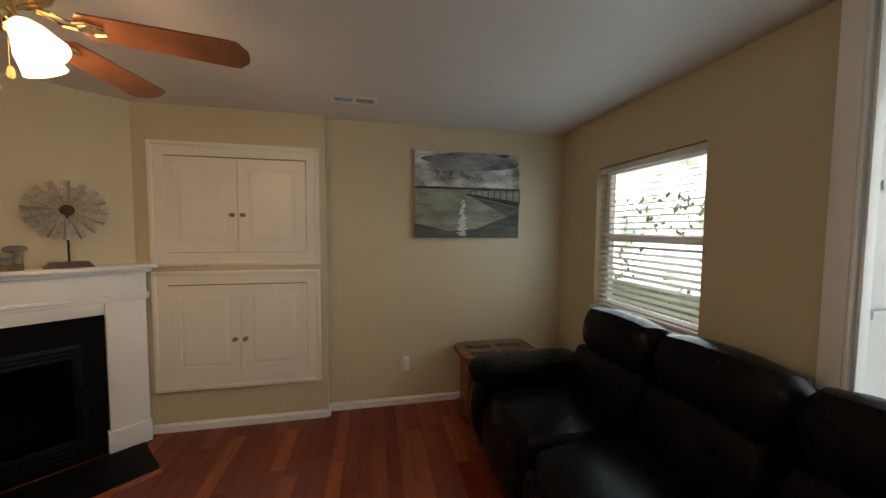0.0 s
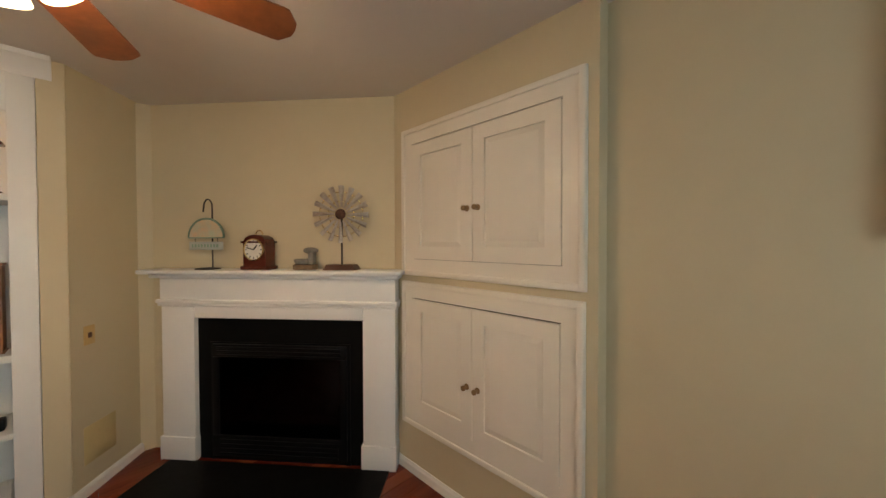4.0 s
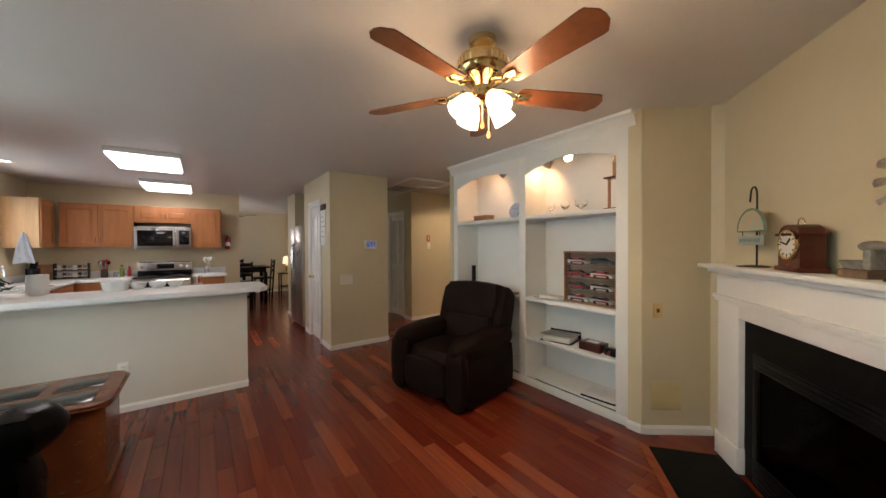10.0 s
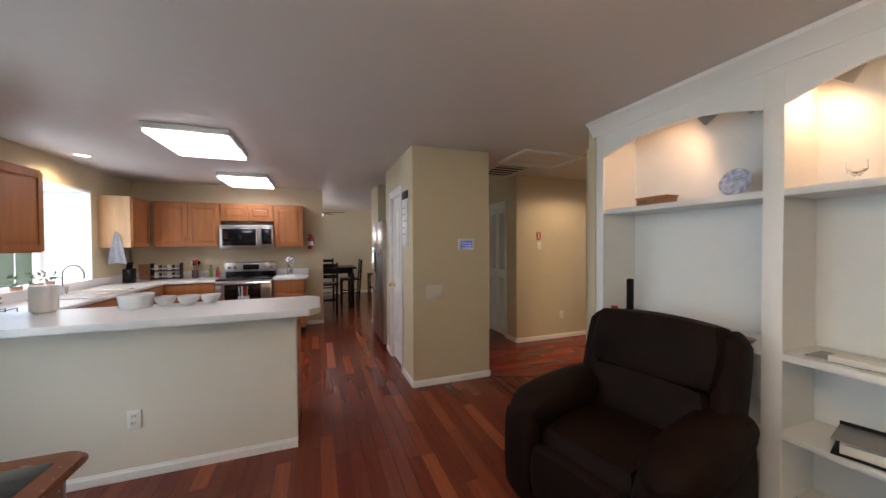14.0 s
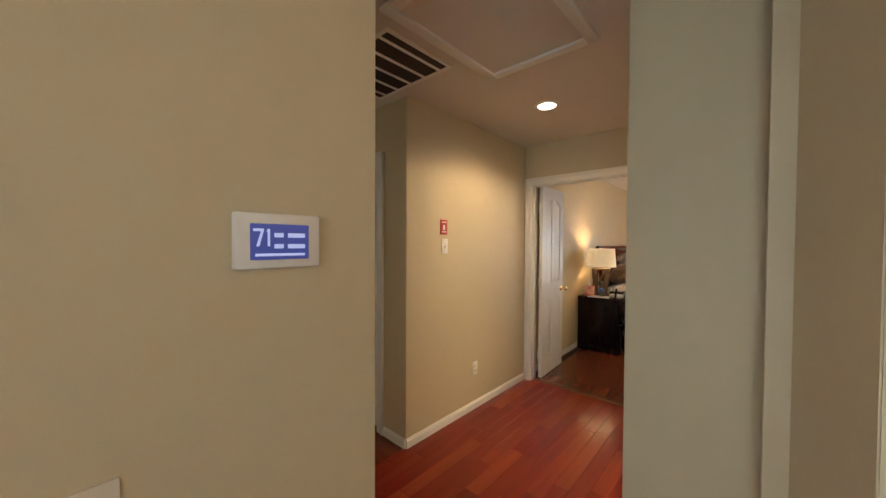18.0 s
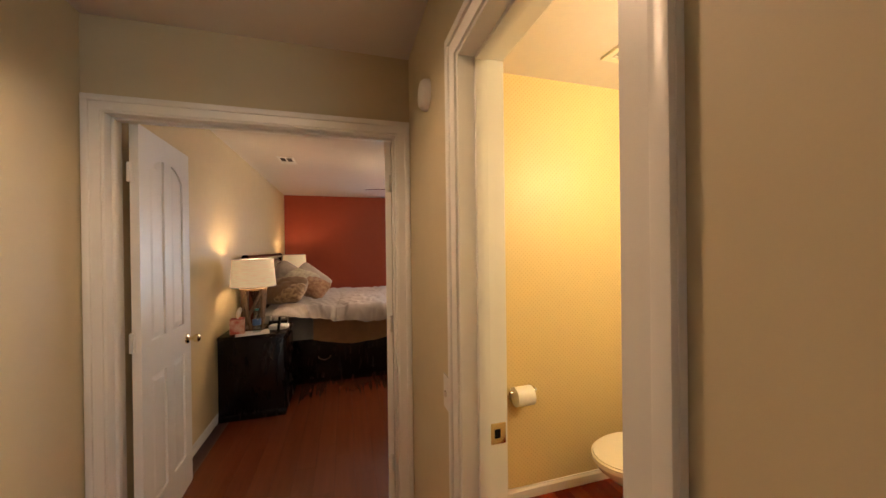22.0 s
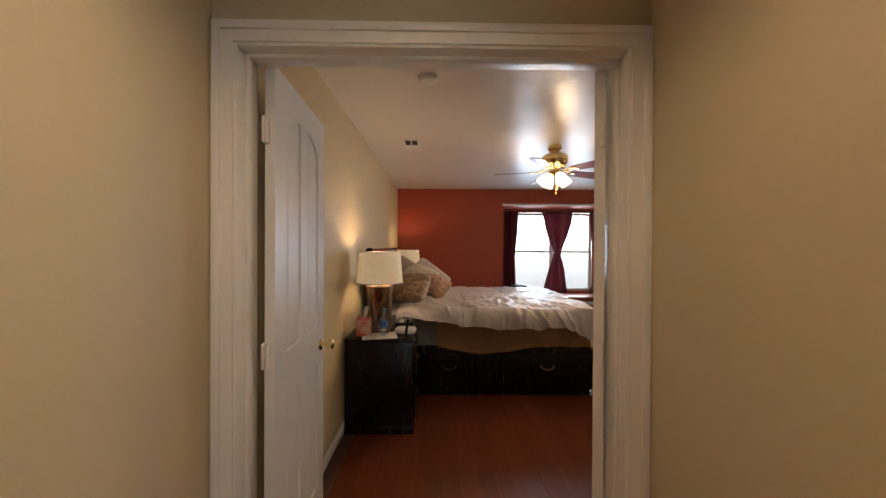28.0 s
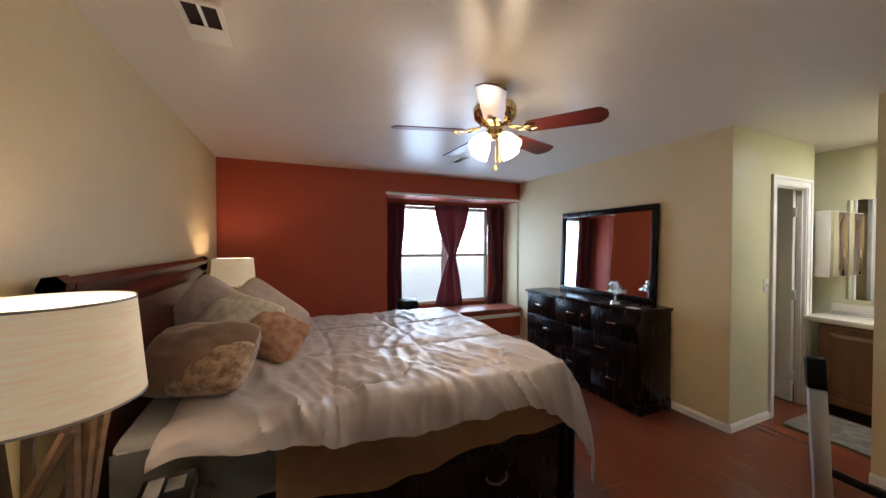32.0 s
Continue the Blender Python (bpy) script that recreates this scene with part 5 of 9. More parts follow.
def end_table(label, x0, x1, y0, y1, z):
    t = thing("end_table", label, "end table", group="end tables")
    c = 0.10
    ring = []
    for k, (cx, cy) in enumerate(((x0 + c, y0 + c), (x1 - c, y0 + c), (x1 - c, y1 - c), (x0 + c, y1 - c))):
        for i in range(6):
            a = math.pi + k * math.pi / 2 + i * math.pi / 10
            ring.append((cx + c * math.cos(a), cy + c * math.sin(a)))
    part("apron", prism([(x + (0.05 if x < (x0 + x1) / 2 else -0.05), y + (0.05 if y < (y0 + y1) / 2 else -0.05)) for x, y in ring], 0.06, z - 0.035), TABLEWOOD, t)
    part("plinth", prism([(x + (0.03 if x < (x0 + x1) / 2 else -0.03), y + (0.03 if y < (y0 + y1) / 2 else -0.03)) for x, y in ring], 0.0, 0.06), TABLEWOOD, t)
    bm = prism(ring, z - 0.036, z)
    bmesh.ops.bevel(bm, geom=[e for e in bm.edges if abs(e.verts[0].co.z - e.verts[1].co.z) < 1e-5], offset=0.016, segments=4, affect="EDGES")
    part("tabletop", bm, TABLEWOOD, t)
    dx, dy, b = (x1 - x0), (y1 - y0), 0.10
    for i in (0, 1):
        for j in (0, 1):
            xa, ya = x0 + b + i * (dx / 2 - b + 0.03), y0 + b + j * (dy / 2 - b + 0.03)
            part("inset_panel", box((xa, ya, z - 0.003), (xa + dx / 2 - b - 0.03, ya + dy / 2 - b - 0.03, z + 0.0025), 0.002), material("smoked stone inset", (0.028, 0.03, 0.026), 0.14, vary=0.3, scale=14), t, "grey smoked inset panel")
    return t


end_table("red-brown wooden end table with grey inset panels by the sofa", 2.24, 2.94, 0.06, 0.74, 0.55)
end_table("red-brown wooden end table with grey inset panels in the corner", 2.44, 3.12, 3.27, 3.72, 0.55)

rc = thing("recliner", "dark brown microfibre recliner with padded arms", "recliner", pose(-0.235, 0.67, 0, 0, 0, 12))
part("base", box((-0.36, -0.36, 0.03), (0.34, 0.36, 0.28), 0.03), BROWNFAB, rc)
for s in (-1, 1):
    y = s * 0.365
    part("arm", cushion((-0.38, y - 0.10, 0.02), (0.38, y + 0.10, 0.48), 0.3), BROWNFAB, rc)
    part("arm_pad", moved(cushion((-0.38, y - 0.125, -0.09), (0.42, y + 0.125, 0.10), 0.7, 9), pose(0, 0, 0.525, 0, 3)), BROWNFAB, rc)
    part("arm_front", cushion((0.34, y - 0.10, 0.03), (0.45, y + 0.10, 0.54), 0.6), BROWNFAB, rc)
part("seat_cushion", cushion((-0.26, -0.27, 0.26), (0.40, 0.27, 0.48), 0.5), BROWNFAB, rc)
part("footrest", cushion((0.36, -0.26, 0.08), (0.46, 0.26, 0.40), 0.5), BROWNFAB, rc)
BACK = pose(-0.23, 0, 0.34, 0, -15)
part("lumbar_cushion", moved(cushion((-0.11, -0.33, 0.02), (0.15, 0.33, 0.36), 0.45, 9), BACK), BROWNFAB, rc)
part("head_cushion", moved(cushion((-0.12, -0.36, 0.33), (0.14, 0.36, 0.70), 0.45, 9), BACK), BROWNFAB, rc)
for s in (-1, 1):
    part("back_wing", moved(cushion((-0.13, s * 0.355 - 0.055, 0.05), (0.10, s * 0.355 + 0.055, 0.66), 0.5, 7), BACK), BROWNFAB, rc)
part("back_shell", moved(box((-0.16, -0.33, -0.06), (-0.08, 0.33, 0.66), 0.03), BACK), BROWNFAB, rc)
part("lever", tube([(0.05, -0.475, 0.25), (0.10, -0.49, 0.27), (0.20, -0.49, 0.30)], 0.012, 10), DARKWOOD, rc)

# ---- kitchen ----
PALEOAK = material("pale oak veneer", (0.58, 0.38, 0.20), 0.45, vary=0.2, scale=3, stretch=(5, 5, 0.5))
NICKEL = material("dark bronze pull", (0.16, 0.11, 0.07), 0.35, 0.9)


def cabinet(label, m, w, h, d, doors=1, drawers=0, name="kitchen_cabinet", mat=None, kick=0.0, plain_side=None):
    """An oak unit: local x across, front on -y, body behind it."""
    mat = mat or OAK
    c = thing(name, label, "cabinet", m, "oak kitchen cabinets")
    part("body", box((0.001, 0.0, kick), (w - 0.001, d, h)), mat, c)
    if kick:
        part("kickboard", box((0.002, 0.06, 0), (w - 0.002, d - 0.01, kick - 0.001)), BLACK, c)
    if plain_side:
        part("side_panel", box((-0.003, 0.0, kick), (0.0005, d, h)), plain_side, c, "pale veneer side panel")
    z0 = kick + 0.012
    free = h - z0 - 0.012
    if drawers:
        top = free / drawers if not doors else 0.15
        for k in range(drawers if not doors else 1):
            za = h - 0.012 - (k + 1) * top + 0.008
            p = part("drawer_front", box((0.015, -0.02, za), (w - 0.015, -0.001, za + top - 0.014), 0.006), mat, c)
        free = free - top if doors else 0
    for k in range(doors):
        dw = (w - 0.02) / doors - 0.006
        x = 0.013 + k * (dw + 0.006)
        p = part("door", moved(panelled(dw, free - 0.012, 0.019, [(0.055, dw - 0.055, 0.055, free - 0.067, 0)], False), pose(x, -0.020, z0)), mat, c, smooth=False)
        hx = x + (dw - 0.025 if (doors == 2 and k == 0) or (doors == 1) else 0.025)
        hz = z0 + 0.05 if kick == 0 else z0 + free - 0.15
        part("handle", tube([(hx, -0.021, hz), (hx, -0.042, hz + 0.012), (hx, -0.042, hz + 0.075), (hx, -0.021, hz + 0.088)], 0.0045, 8), NICKEL, p)
    return c


FU = -4.22
cabinet("honey oak wall cabinet with one panel door", pose(1.985, FU, 1.40, 0, 0, 180), 0.455, 0.71, 0.315)
cabinet("small oak wall cabinet over the microwave", pose(2.742, FU, 1.83, 0, 0, 180), 0.757, 0.28, 0.315, doors=2)
cabinet("honey oak wall cabinet with two panel doors", pose(3.60, FU, 1.42, 0, 0, 180), 0.857, 0.69, 0.315, doors=2)
cabinet("honey oak corner wall cabinet beside the window", pose(3.66, -3.70, 1.42, 0, 0, -90), 0.51, 0.69, 0.335, plain_side=PALEOAK)
cabinet("honey oak wall cabinet with two doors by the window", pose(3.66, -1.05, 1.39, 0, 0, -90), 1.09, 0.745, 0.335, doors=2)
cabinet("honey oak drawer base cabinet beside the stove", pose(1.965, -3.92, 0, 0, 0, 180), 0.465, 0.88, 0.61, doors=0, drawers=4, kick=0.09)
cabinet("honey oak base cabinet with drawer and door", pose(3.39, -3.92, 0, 0, 0, 180), 0.63, 0.88, 0.61, doors=1, drawers=1, kick=0.09)
cabinet("honey oak base cabinet at the corner", pose(3.40, -3.0, 0, 0, 0, -90), 0.90, 0.88, 0.59, doors=2, drawers=1, kick=0.09)
cabinet("honey oak sink base cabinet", pose(3.40, -1.32, 0, 0, 0, -90), 1.67, 0.88, 0.59, doors=3, drawers=1, kick=0.09)
cabinet("honey oak peninsula base cabinet", pose(1.452, -1.24, 0, 0, 0, 0), 1.94, 0.88, 0.515, doors=4, kick=0.09)


def worktop(label, lo, hi, name="worktop"):
    return single(name, box(lo, hi, 0.008), COUNTER, label, "worktop")


worktop("white laminate worktop beside the stove", (1.46, YK + 0.003, 0.882), (1.972, -3.885, 0.92))
bs = worktop("white laminate worktop along the back wall", (2.752, YK + 0.003, 0.882), (XK - 0.003, -3.885, 0.92))
worktop("white laminate worktop under the kitchen window", (3.365, -3.884, 0.8815), (XK - 0.003, -1.27, 0.9195))
worktop("white laminate worktop on the peninsula", (1.44, -1.268, 0.882), (XK - 0.003, -0.722, 0.9205))
for lo, hi in (((1.46, YK + 0.002, 0.921), (1.972, YK + 0.02, 1.02)), ((2.752, YK + 0.002, 0.921), (XK - 0.02, YK + 0.02, 1.02)), ((XK - 0.02, -4.5, 0.921), (XK - 0.002, -1.27, 1.02))):
    single("backsplash", box(lo, hi, 0.003), COUNTER, "white laminate backsplash strip", "backsplash")
bt = prism([(1.36, -0.32), (XR2 - 0.003, -0.32), (XR2 - 0.003, -0.95), (1.36, -0.95), (1.29, -0.88), (1.29, -0.41)], 0.987, 1.03)
bmesh.ops.bevel(bt, geom=bt.edges[:], offset=0.006, segments=2, affect="EDGES")
bbar = thing("breakfast_bar", "white laminate breakfast bar top on a half wall", "bar top")
part("bar_top", bt, COUNTER, bbar)
part("trim_strip", box((1.452, -0.599, 0.945), (XR2 - 0.002, -0.581, 0.9865), 0.004), WHITE, bbar, "white trim strip under the bar top")

# stove
sv = thing("range", "stainless double oven electric range", "stove", pose(2.742, -3.86, 0, 0, 0, 180))
SW = 0.757
DGLASS = material("black oven glass", (0.006, 0.006, 0.007), 0.10, coat=0.1, spec=0.35)
part("body", box((0.002, 0.03, 0.05), (SW - 0.002, 0.655, 0.905), 0.004), STEEL, sv)
part("cooktop", box((-0.001, 0.0, 0.906), (SW + 0.001, 0.60, 0.925), 0.006), DGLASS, sv)
for z0, z1, zw in ((0.575, 0.885, 0.03), (0.065, 0.56, 0.15)):
    dr = part("oven_door", box((0.006, 0.0, z0), (SW - 0.006, 0.029, z1), 0.008), STEEL, sv)
    part("window", box((0.12, -0.004, z0 + zw), (SW - 0.15, -0.0005, z1 - 0.045), 0.004), DGLASS, dr)
    part("handle", cyl((0.02, -0.05, z1 - 0.022), (SW - 0.02, -0.05, z1 - 0.022), 0.017, sides=16, bm=cyl((0.07, -0.05, z1 - 0.022), (0.07, 0.0, z1 - 0.022), 0.009, sides=10, bm=cyl((SW - 0.07, -0.05, z1 - 0.022), (SW - 0.07, 0.0, z1 - 0.022), 0.009, sides=10))), CHROME, dr)
part("backguard", box((0.002, 0.60, 0.906), (SW - 0.002, 0.665, 1.155), 0.012), DGLASS, sv)
part("backguard_trim", box((0.0, 0.592, 1.00), (SW, 0.5985, 1.145), 0.004), STEEL, sv)
part("display", box((0.26, 0.588, 1.03), (0.50, 0.5915, 1.115), 0.003), DGLASS, sv)
for x in (0.065, 0.15, 0.60, 0.69):
    part("dial", cyl((x, 0.5915, 1.07), (x, 0.562, 1.07), 0.026, 0.022, sides=20), CHROME, sv)
for x, y, r in ((0.2, 0.16, 0.09), (0.56, 0.16, 0.105), (0.2, 0.42, 0.075), (0.56, 0.42, 0.09)):
    part("burner_ring", lathe([(r - 0.004, 0.9255), (r, 0.9258), (r, 0.9262), (r - 0.004, 0.9262)], (x, y, 0), 32), GREYV, sv)

mw = thing("microwave", "stainless over-range microwave with dark window", "microwave", pose(2.742, -4.14, 1.375, 0, 0, 180))
part("body", box((0.001, 0.03, 0.0), (SW - 0.001, 0.395, 0.39), 0.004), STEEL, mw)
dr = part("door", box((0.002, 0.0, 0.002), (0.565, 0.029, 0.388), 0.006), STEEL, mw)
part("window", box((0.04, -0.003, 0.06), (0.505, -0.0005, 0.325), 0.004), DGLASS, dr)
part("handle", tube([(0.54, 0.0, 0.06), (0.54, -0.04, 0.08), (0.54, -0.04, 0.32), (0.54, 0.0, 0.34)], 0.011, 10), CHROME, dr)
part("control_panel", box((0.57, 0.0, 0.002), (SW - 0.002, 0.029, 0.388), 0.006), STEEL, mw)
part("keypad", box((0.59, -0.003, 0.08), (SW - 0.025, -0.0005, 0.33), 0.003), DGLASS, mw)
part("vent_grille", box((0.02, -0.0025, 0.345), (0.54, -0.0002, 0.375), 0.002), GREYV, mw)

# fridge
fr = thing("refrigerator", "stainless side-by-side refrigerator with curved handles", "refrigerator", pose(0.46, -3.545, 0, 0, 0, 90))
part("body", box((0.003, 0.06, 0.02), (0.897, 0.80, 1.76), 0.006), GREYV, fr)
for x0, x1, hx in ((0.003, 0.40, 0.36), (0.406, 0.897, 0.445)):
    dr = part("door", box((x0, 0.0, 0.05), (x1, 0.058, 1.775), 0.014), STEEL, fr)
    part("handle", tube([(hx, 0.0, 0.70), (hx, -0.05, 0.76), (hx, -0.055, 1.05), (hx, -0.05, 1.40), (hx, 0.0, 1.46)], 0.012, 10), CHROME, dr)
part("dispenser", box((0.10, -0.004, 1.0), (0.30, 0.003, 1.32), 0.004), BLACK, fr)
for x, z, c in ((0.62, 1.45, IVORY), (0.70, 1.30, RED2), (0.55, 1.25, material("blue magnet", (0.05, 0.1, 0.3), 0.5))):
    part("magnet", box((x, -0.004, z), (x + 0.05, -0.0002, z + 0.07), 0.001), c, fr)

# wall items round the pantry
wb = thing("memo_board", "white memo board with a dark top frame", "memo board", pose(0.41, -1.64, 1.43, 0, 0, 90))
part("board", box((0, -0.014, 0), (0.22, -0.001, 0.50), 0.003), COUNTER, wb)
part("header", box((-0.002, -0.017, 0.502), (0.222, -0.001, 0.585), 0.003), DARKWOOD, wb)
for k in range(5):
    part("text_bar", box((0.03, -0.0148, 0.40 - k * 0.07), (0.12 + 0.05 * ((k * 7) % 3), -0.0138, 0.412 - k * 0.07)), GREYV, wb)
tp_ = thing("alarm_panel", "white wall touch panel with a lit blue screen", "control panel", pose(-0.075, -1.25, 1.38, 0, 0, 180))
part("housing", box((0, -0.022, 0), (0.19, -0.001, 0.124), 0.006), WHITE, tp_)
SCREEN = emitter("lit panel screen", (0.07, 0.10, 0.40), 0.55)
SCREEN.node_tree.nodes["Principled BSDF"].inputs["Base Color"].default_value = rgb(0.01, 0.012, 0.04)
part("screen", box((0.03, -0.0235, 0.02), (0.16, -0.0218, 0.10), 0.001), SCREEN, tp_)
LIT = emitter("screen glyph", (0.6, 0.7, 1.0), 0.6)
LIT.node_tree.nodes["Principled BSDF"].inputs["Base Color"].default_value = rgb(0.2, 0.22, 0.4)
for x0, x1, z0, z1 in ((0.08, 0.10, 0.07, 0.08), (0.11, 0.15, 0.07, 0.08), (0.08, 0.10, 0.045, 0.055), (0.11, 0.15, 0.045, 0.055), (0.04, 0.15, 0.028, 0.034)):
    part("screen_mark", box((x0, -0.0242, z0), (x1, -0.0234, z1)), LIT, tp_)
part("numeral_seven", prism([(0.036, 0.089), (0.036, 0.083), (0.0515, 0.083), (0.042, 0.05), (0.048, 0.05), (0.058, 0.085), (0.058, 0.089)], -0.0242, -0.0234, "y"), LIT, tp_)
part("numeral_one", prism([(0.0625, 0.083), (0.067, 0.089), (0.0705, 0.089), (0.0705, 0.05), (0.0655, 0.05), (0.0655, 0.082)], -0.0242, -0.0234, "y"), LIT, tp_)
bp_ = thing("blank_plate", "wide blank wall plate painted over", "wall plate", pose(0.275, -1.25, 0.885, 0, 0, 180))
part("plate", box((0, -0.007, 0), (0.175, -0.001, 0.142), 0.003), material("painted plate", (0.66, 0.62, 0.52), 0.45), bp_)

# extinguisher
EXR = material("red enamel", (0.40, 0.015, 0.012), 0.25, coat=0.4)
ex = thing("fire_extinguisher", "small red fire extinguisher hung on the wall", "fire extinguisher", pose(1.42, YK + 0.055, 1.36))
part("cylinder", lathe([(0, 0), (0.036, 0.004), (0.042, 0.02), (0.042, 0.19), (0.036, 0.215), (0.016, 0.23), (0.016, 0.24), (0, 0.24)], sides=24), EXR, ex)
part("label_band", lathe([(0.0423, 0.07), (0.0428, 0.07), (0.0428, 0.14), (0.0423, 0.14)], sides=24), COUNTER, ex)
part("valve", box((-0.014, -0.014, 0.24), (0.014, 0.014, 0.262), 0.003, box((-0.01, -0.01, 0.262), (0.05, 0.01, 0.272), 0.003)), BLACK, ex)
part("hose", tube([(-0.014, 0, 0.25), (-0.045, 0, 0.24), (-0.052, 0, 0.18), (-0.05, 0, 0.10)], 0.006, 8), BLACK, ex)
part("bracket", box((-0.02, -0.052, 0.08), (0.02, -0.043, 0.25), 0.002), BLACK, ex)

# kitchen ceiling lights
TUBE = emitter("lit acrylic diffuser", (1.0, 0.97, 0.94), 6.0)
for x0, x1, y0, y1 in ((2.0, 2.62, -2.15, -1.32), (1.95, 2.58, -4.14, -3.30)):
    l = thing("ceiling_light", "white fluorescent ceiling box light, lit", "ceiling light", group="kitchen box lights")
    part("housing", box((x0, y0, H - 0.055), (x1, y1, H - 0.001), 0.01), WHITE, l)
    part("diffuser", box((x0 + 0.012, y0 + 0.012, H - 0.085), (x1 - 0.012, y1 - 0.012, H - 0.0555), 0.012), TUBE, l)
    lamp("box_lamp", "AREA", pose((x0 + x1) / 2, (y0 + y1) / 2, H - 0.088), KITCHEN, NEUTRAL, x1 - x0 - 0.04, y1 - y0 - 0.04)


def downlight(x, y, energy, colour, mat, label="recessed round ceiling downlight, lit"):
    d = thing("downlight", label, "downlight", pose(x, y, H), "recessed downlights")
    part("trim_ring", lathe([(0.062, -0.0005), (0.085, -0.0005), (0.083, -0.006), (0.064, -0.010), (0.062, -0.0005)], sides=32), WHITE, d)
    part("lens", lathe([(0, -0.004), (0.062, -0.004), (0.062, -0.002), (0, -0.002)], sides=32), mat, d)
    lamp("downlight_lamp", "SPOT", pose(x, y, H - 0.02), energy, colour, 0.06, spot=150)


CAN = emitter("lit downlight lens", (1.0, 0.86, 0.66), 14)
downlight(2.83, 0.52, 14, NEUTRAL, CAN)
downlight(3.70, -2.81, 60, WARM, CAN)
downlight(-2.18, -1.545, HALL, (1.0, 0.70, 0.40), CAN)

# counter things
CROCK = material("dark crock", (0.05, 0.03, 0.025), 0.4)
def crock(label, x, y, z, mat, tools, r=0.045, h=0.13):
    c = thing("utensil_holder", label, "utensil holder", pose(x, y, z))
    part("pot", lathe([(0, 0), (r, 0), (r * 1.02, h * 0.5), (r, h), (r * 0.9, h), (r * 0.9, 0.01), (0, 0.01)], sides=24), mat, c)
    rn = random.Random(int(x * 100))
    for k in range(tools):
        a, l = k * math.tau / tools, rn.uniform(0.10, 0.16)
        tip = Vector((0.05 * math.cos(a), 0.05 * math.sin(a), h + l))
        bm = cyl((0.015 * math.cos(a), 0.015 * math.sin(a), 0.012), tip, 0.005, sides=8)
        ball(tip, (0.022, 0.008, 0.034), bm, 12, 8)
        part("utensil", bm, (DARKWOOD, STEEL, CROCK, EXR)[k % 4] if mat is CROCK else CHROME, c)
    return c


crock("steel utensil crock with chrome tools on the worktop", 1.75, -4.32, 0.92, CHROME, 6)
crock("dark utensil crock full of kitchen tools", 3.14, -4.40, 0.92, CROCK, 8)
BOTTLES = ((2.93, -4.42, 0.03, 0.20, (0.20, 0.30, 0.05), "green olive oil bottle"), (2.84, -4.43, 0.026, 0.17, (0.40, 0.03, 0.02), "red sauce bottle"), (3.02, -4.42, 0.022, 0.08, (0.5, 0.5, 0.5), "steel salt shaker"), (2.98, -4.40, 0.02, 0.08, (0.5, 0.5, 0.5), "steel pepper shaker"))
for x, y, r, h, c, l in BOTTLES:
    b = thing("bottle", l + " on the worktop", "bottle", pose(x, y, 0.92))
    part("body", lathe([(0, 0), (r, 0), (r, h * 0.62), (r * 0.5, h * 0.78), (r * 0.45, h * 0.9), (0, h * 0.9)], sides=20), material("bottle glass", c, 0.15, coat=0.4), b)
    part("cap", cyl((0, 0, h * 0.9), (0, 0, h), r * 0.5, sides=16), BLACK, b)
rk = thing("spice_rack", "two-tier black spice rack full of jars", "spice rack", pose(3.50, -4.38, 0.92))
for x in (-0.19, 0.18):
    part("side", box((x, -0.07, 0), (x + 0.012, 0.05, 0.25), 0.002), BLACK, rk)
for z in (0.012, 0.13):
    part("tier", box((-0.178, -0.07, z), (0.18, 0.05, z + 0.01), 0.002), BLACK, rk)
    part("rail", box((-0.178, 0.042, z + 0.03), (0.18, 0.05, z + 0.045), 0.002), COUNTER, rk)
    for k in range(6):
        part("jar", cyl((-0.14 + k * 0.056, 0.0, z + 0.011), (-0.14 + k * 0.056, 0.0, z + 0.09), 0.021, sides=14), (GREYV, CROCK, IVORY)[k % 3], rk)
cb = thing("cutting_board", "small wooden board leaning by the rack", "cutting board", pose(3.78, -4.42, 0.92))
part("board", moved(box((-0.08, -0.01, 0), (0.08, 0.01, 0.24), 0.006), pose(0, 0, 0, -8)), LTWOOD, cb)
kb = thing("knife_block", "wooden knife block with black handles", "knife block", pose(3.80, -3.98, 0.92))
part("block", moved(box((-0.06, -0.05, 0), (0.06, 0.05, 0.20), 0.006), pose(0, 0, 0, 0, 0)), DARKWOOD, kb)
for k in range(5):
    part("handle", cyl((-0.03 + 0.015 * k, 0.0, 0.20), (-0.05 + 0.015 * k, 0.02, 0.29), 0.009, sides=8), BLACK, kb)
# sink, faucet and dishes
sk = thing("kitchen_sink", "white double bowl kitchen sink", "sink", pose(3.66, -2.75, 0.9205))
part("rim", moved(slab(-0.27, 0.24, -0.40, 0.40, [(-0.23, 0.20, -0.36, -0.015), (-0.23, 0.20, 0.015, 0.36)]), Matrix(((1, 0, 0, 0), (0, 0, 1, 0), (0, 0.010, 0, 0), (0, 0, 0, 1)))), PORCELAIN, sk)
for y0 in (-0.36, 0.015):
    part("basin", box((-0.23, y0, 0.0005), (0.20, y0 + 0.345, 0.002)), GREYV, sk)
part("faucet", tube([(0.20, 0, 0.01), (0.20, 0, 0.22)] + [(0.11 + 0.09 * math.cos(a), 0, 0.22 + 0.10 * math.sin(a)) for a in [k * math.pi / 9 for k in range(1, 10)]] + [(0.02, 0, 0.17)], 0.012, 12), CHROME, sk)
part("lever", cyl((0.20, -0.07, 0.012), (0.20, -0.07, 0.09), 0.012, sides=12), CHROME, sk)
dk = thing("dish_rack", "black dish rack with drying dishes", "dish rack", pose(3.45, -1.05, 0.921))
part("tray", box((-0.22, -0.15, 0), (0.22, 0.15, 0.02), 0.006), BLACK, dk)
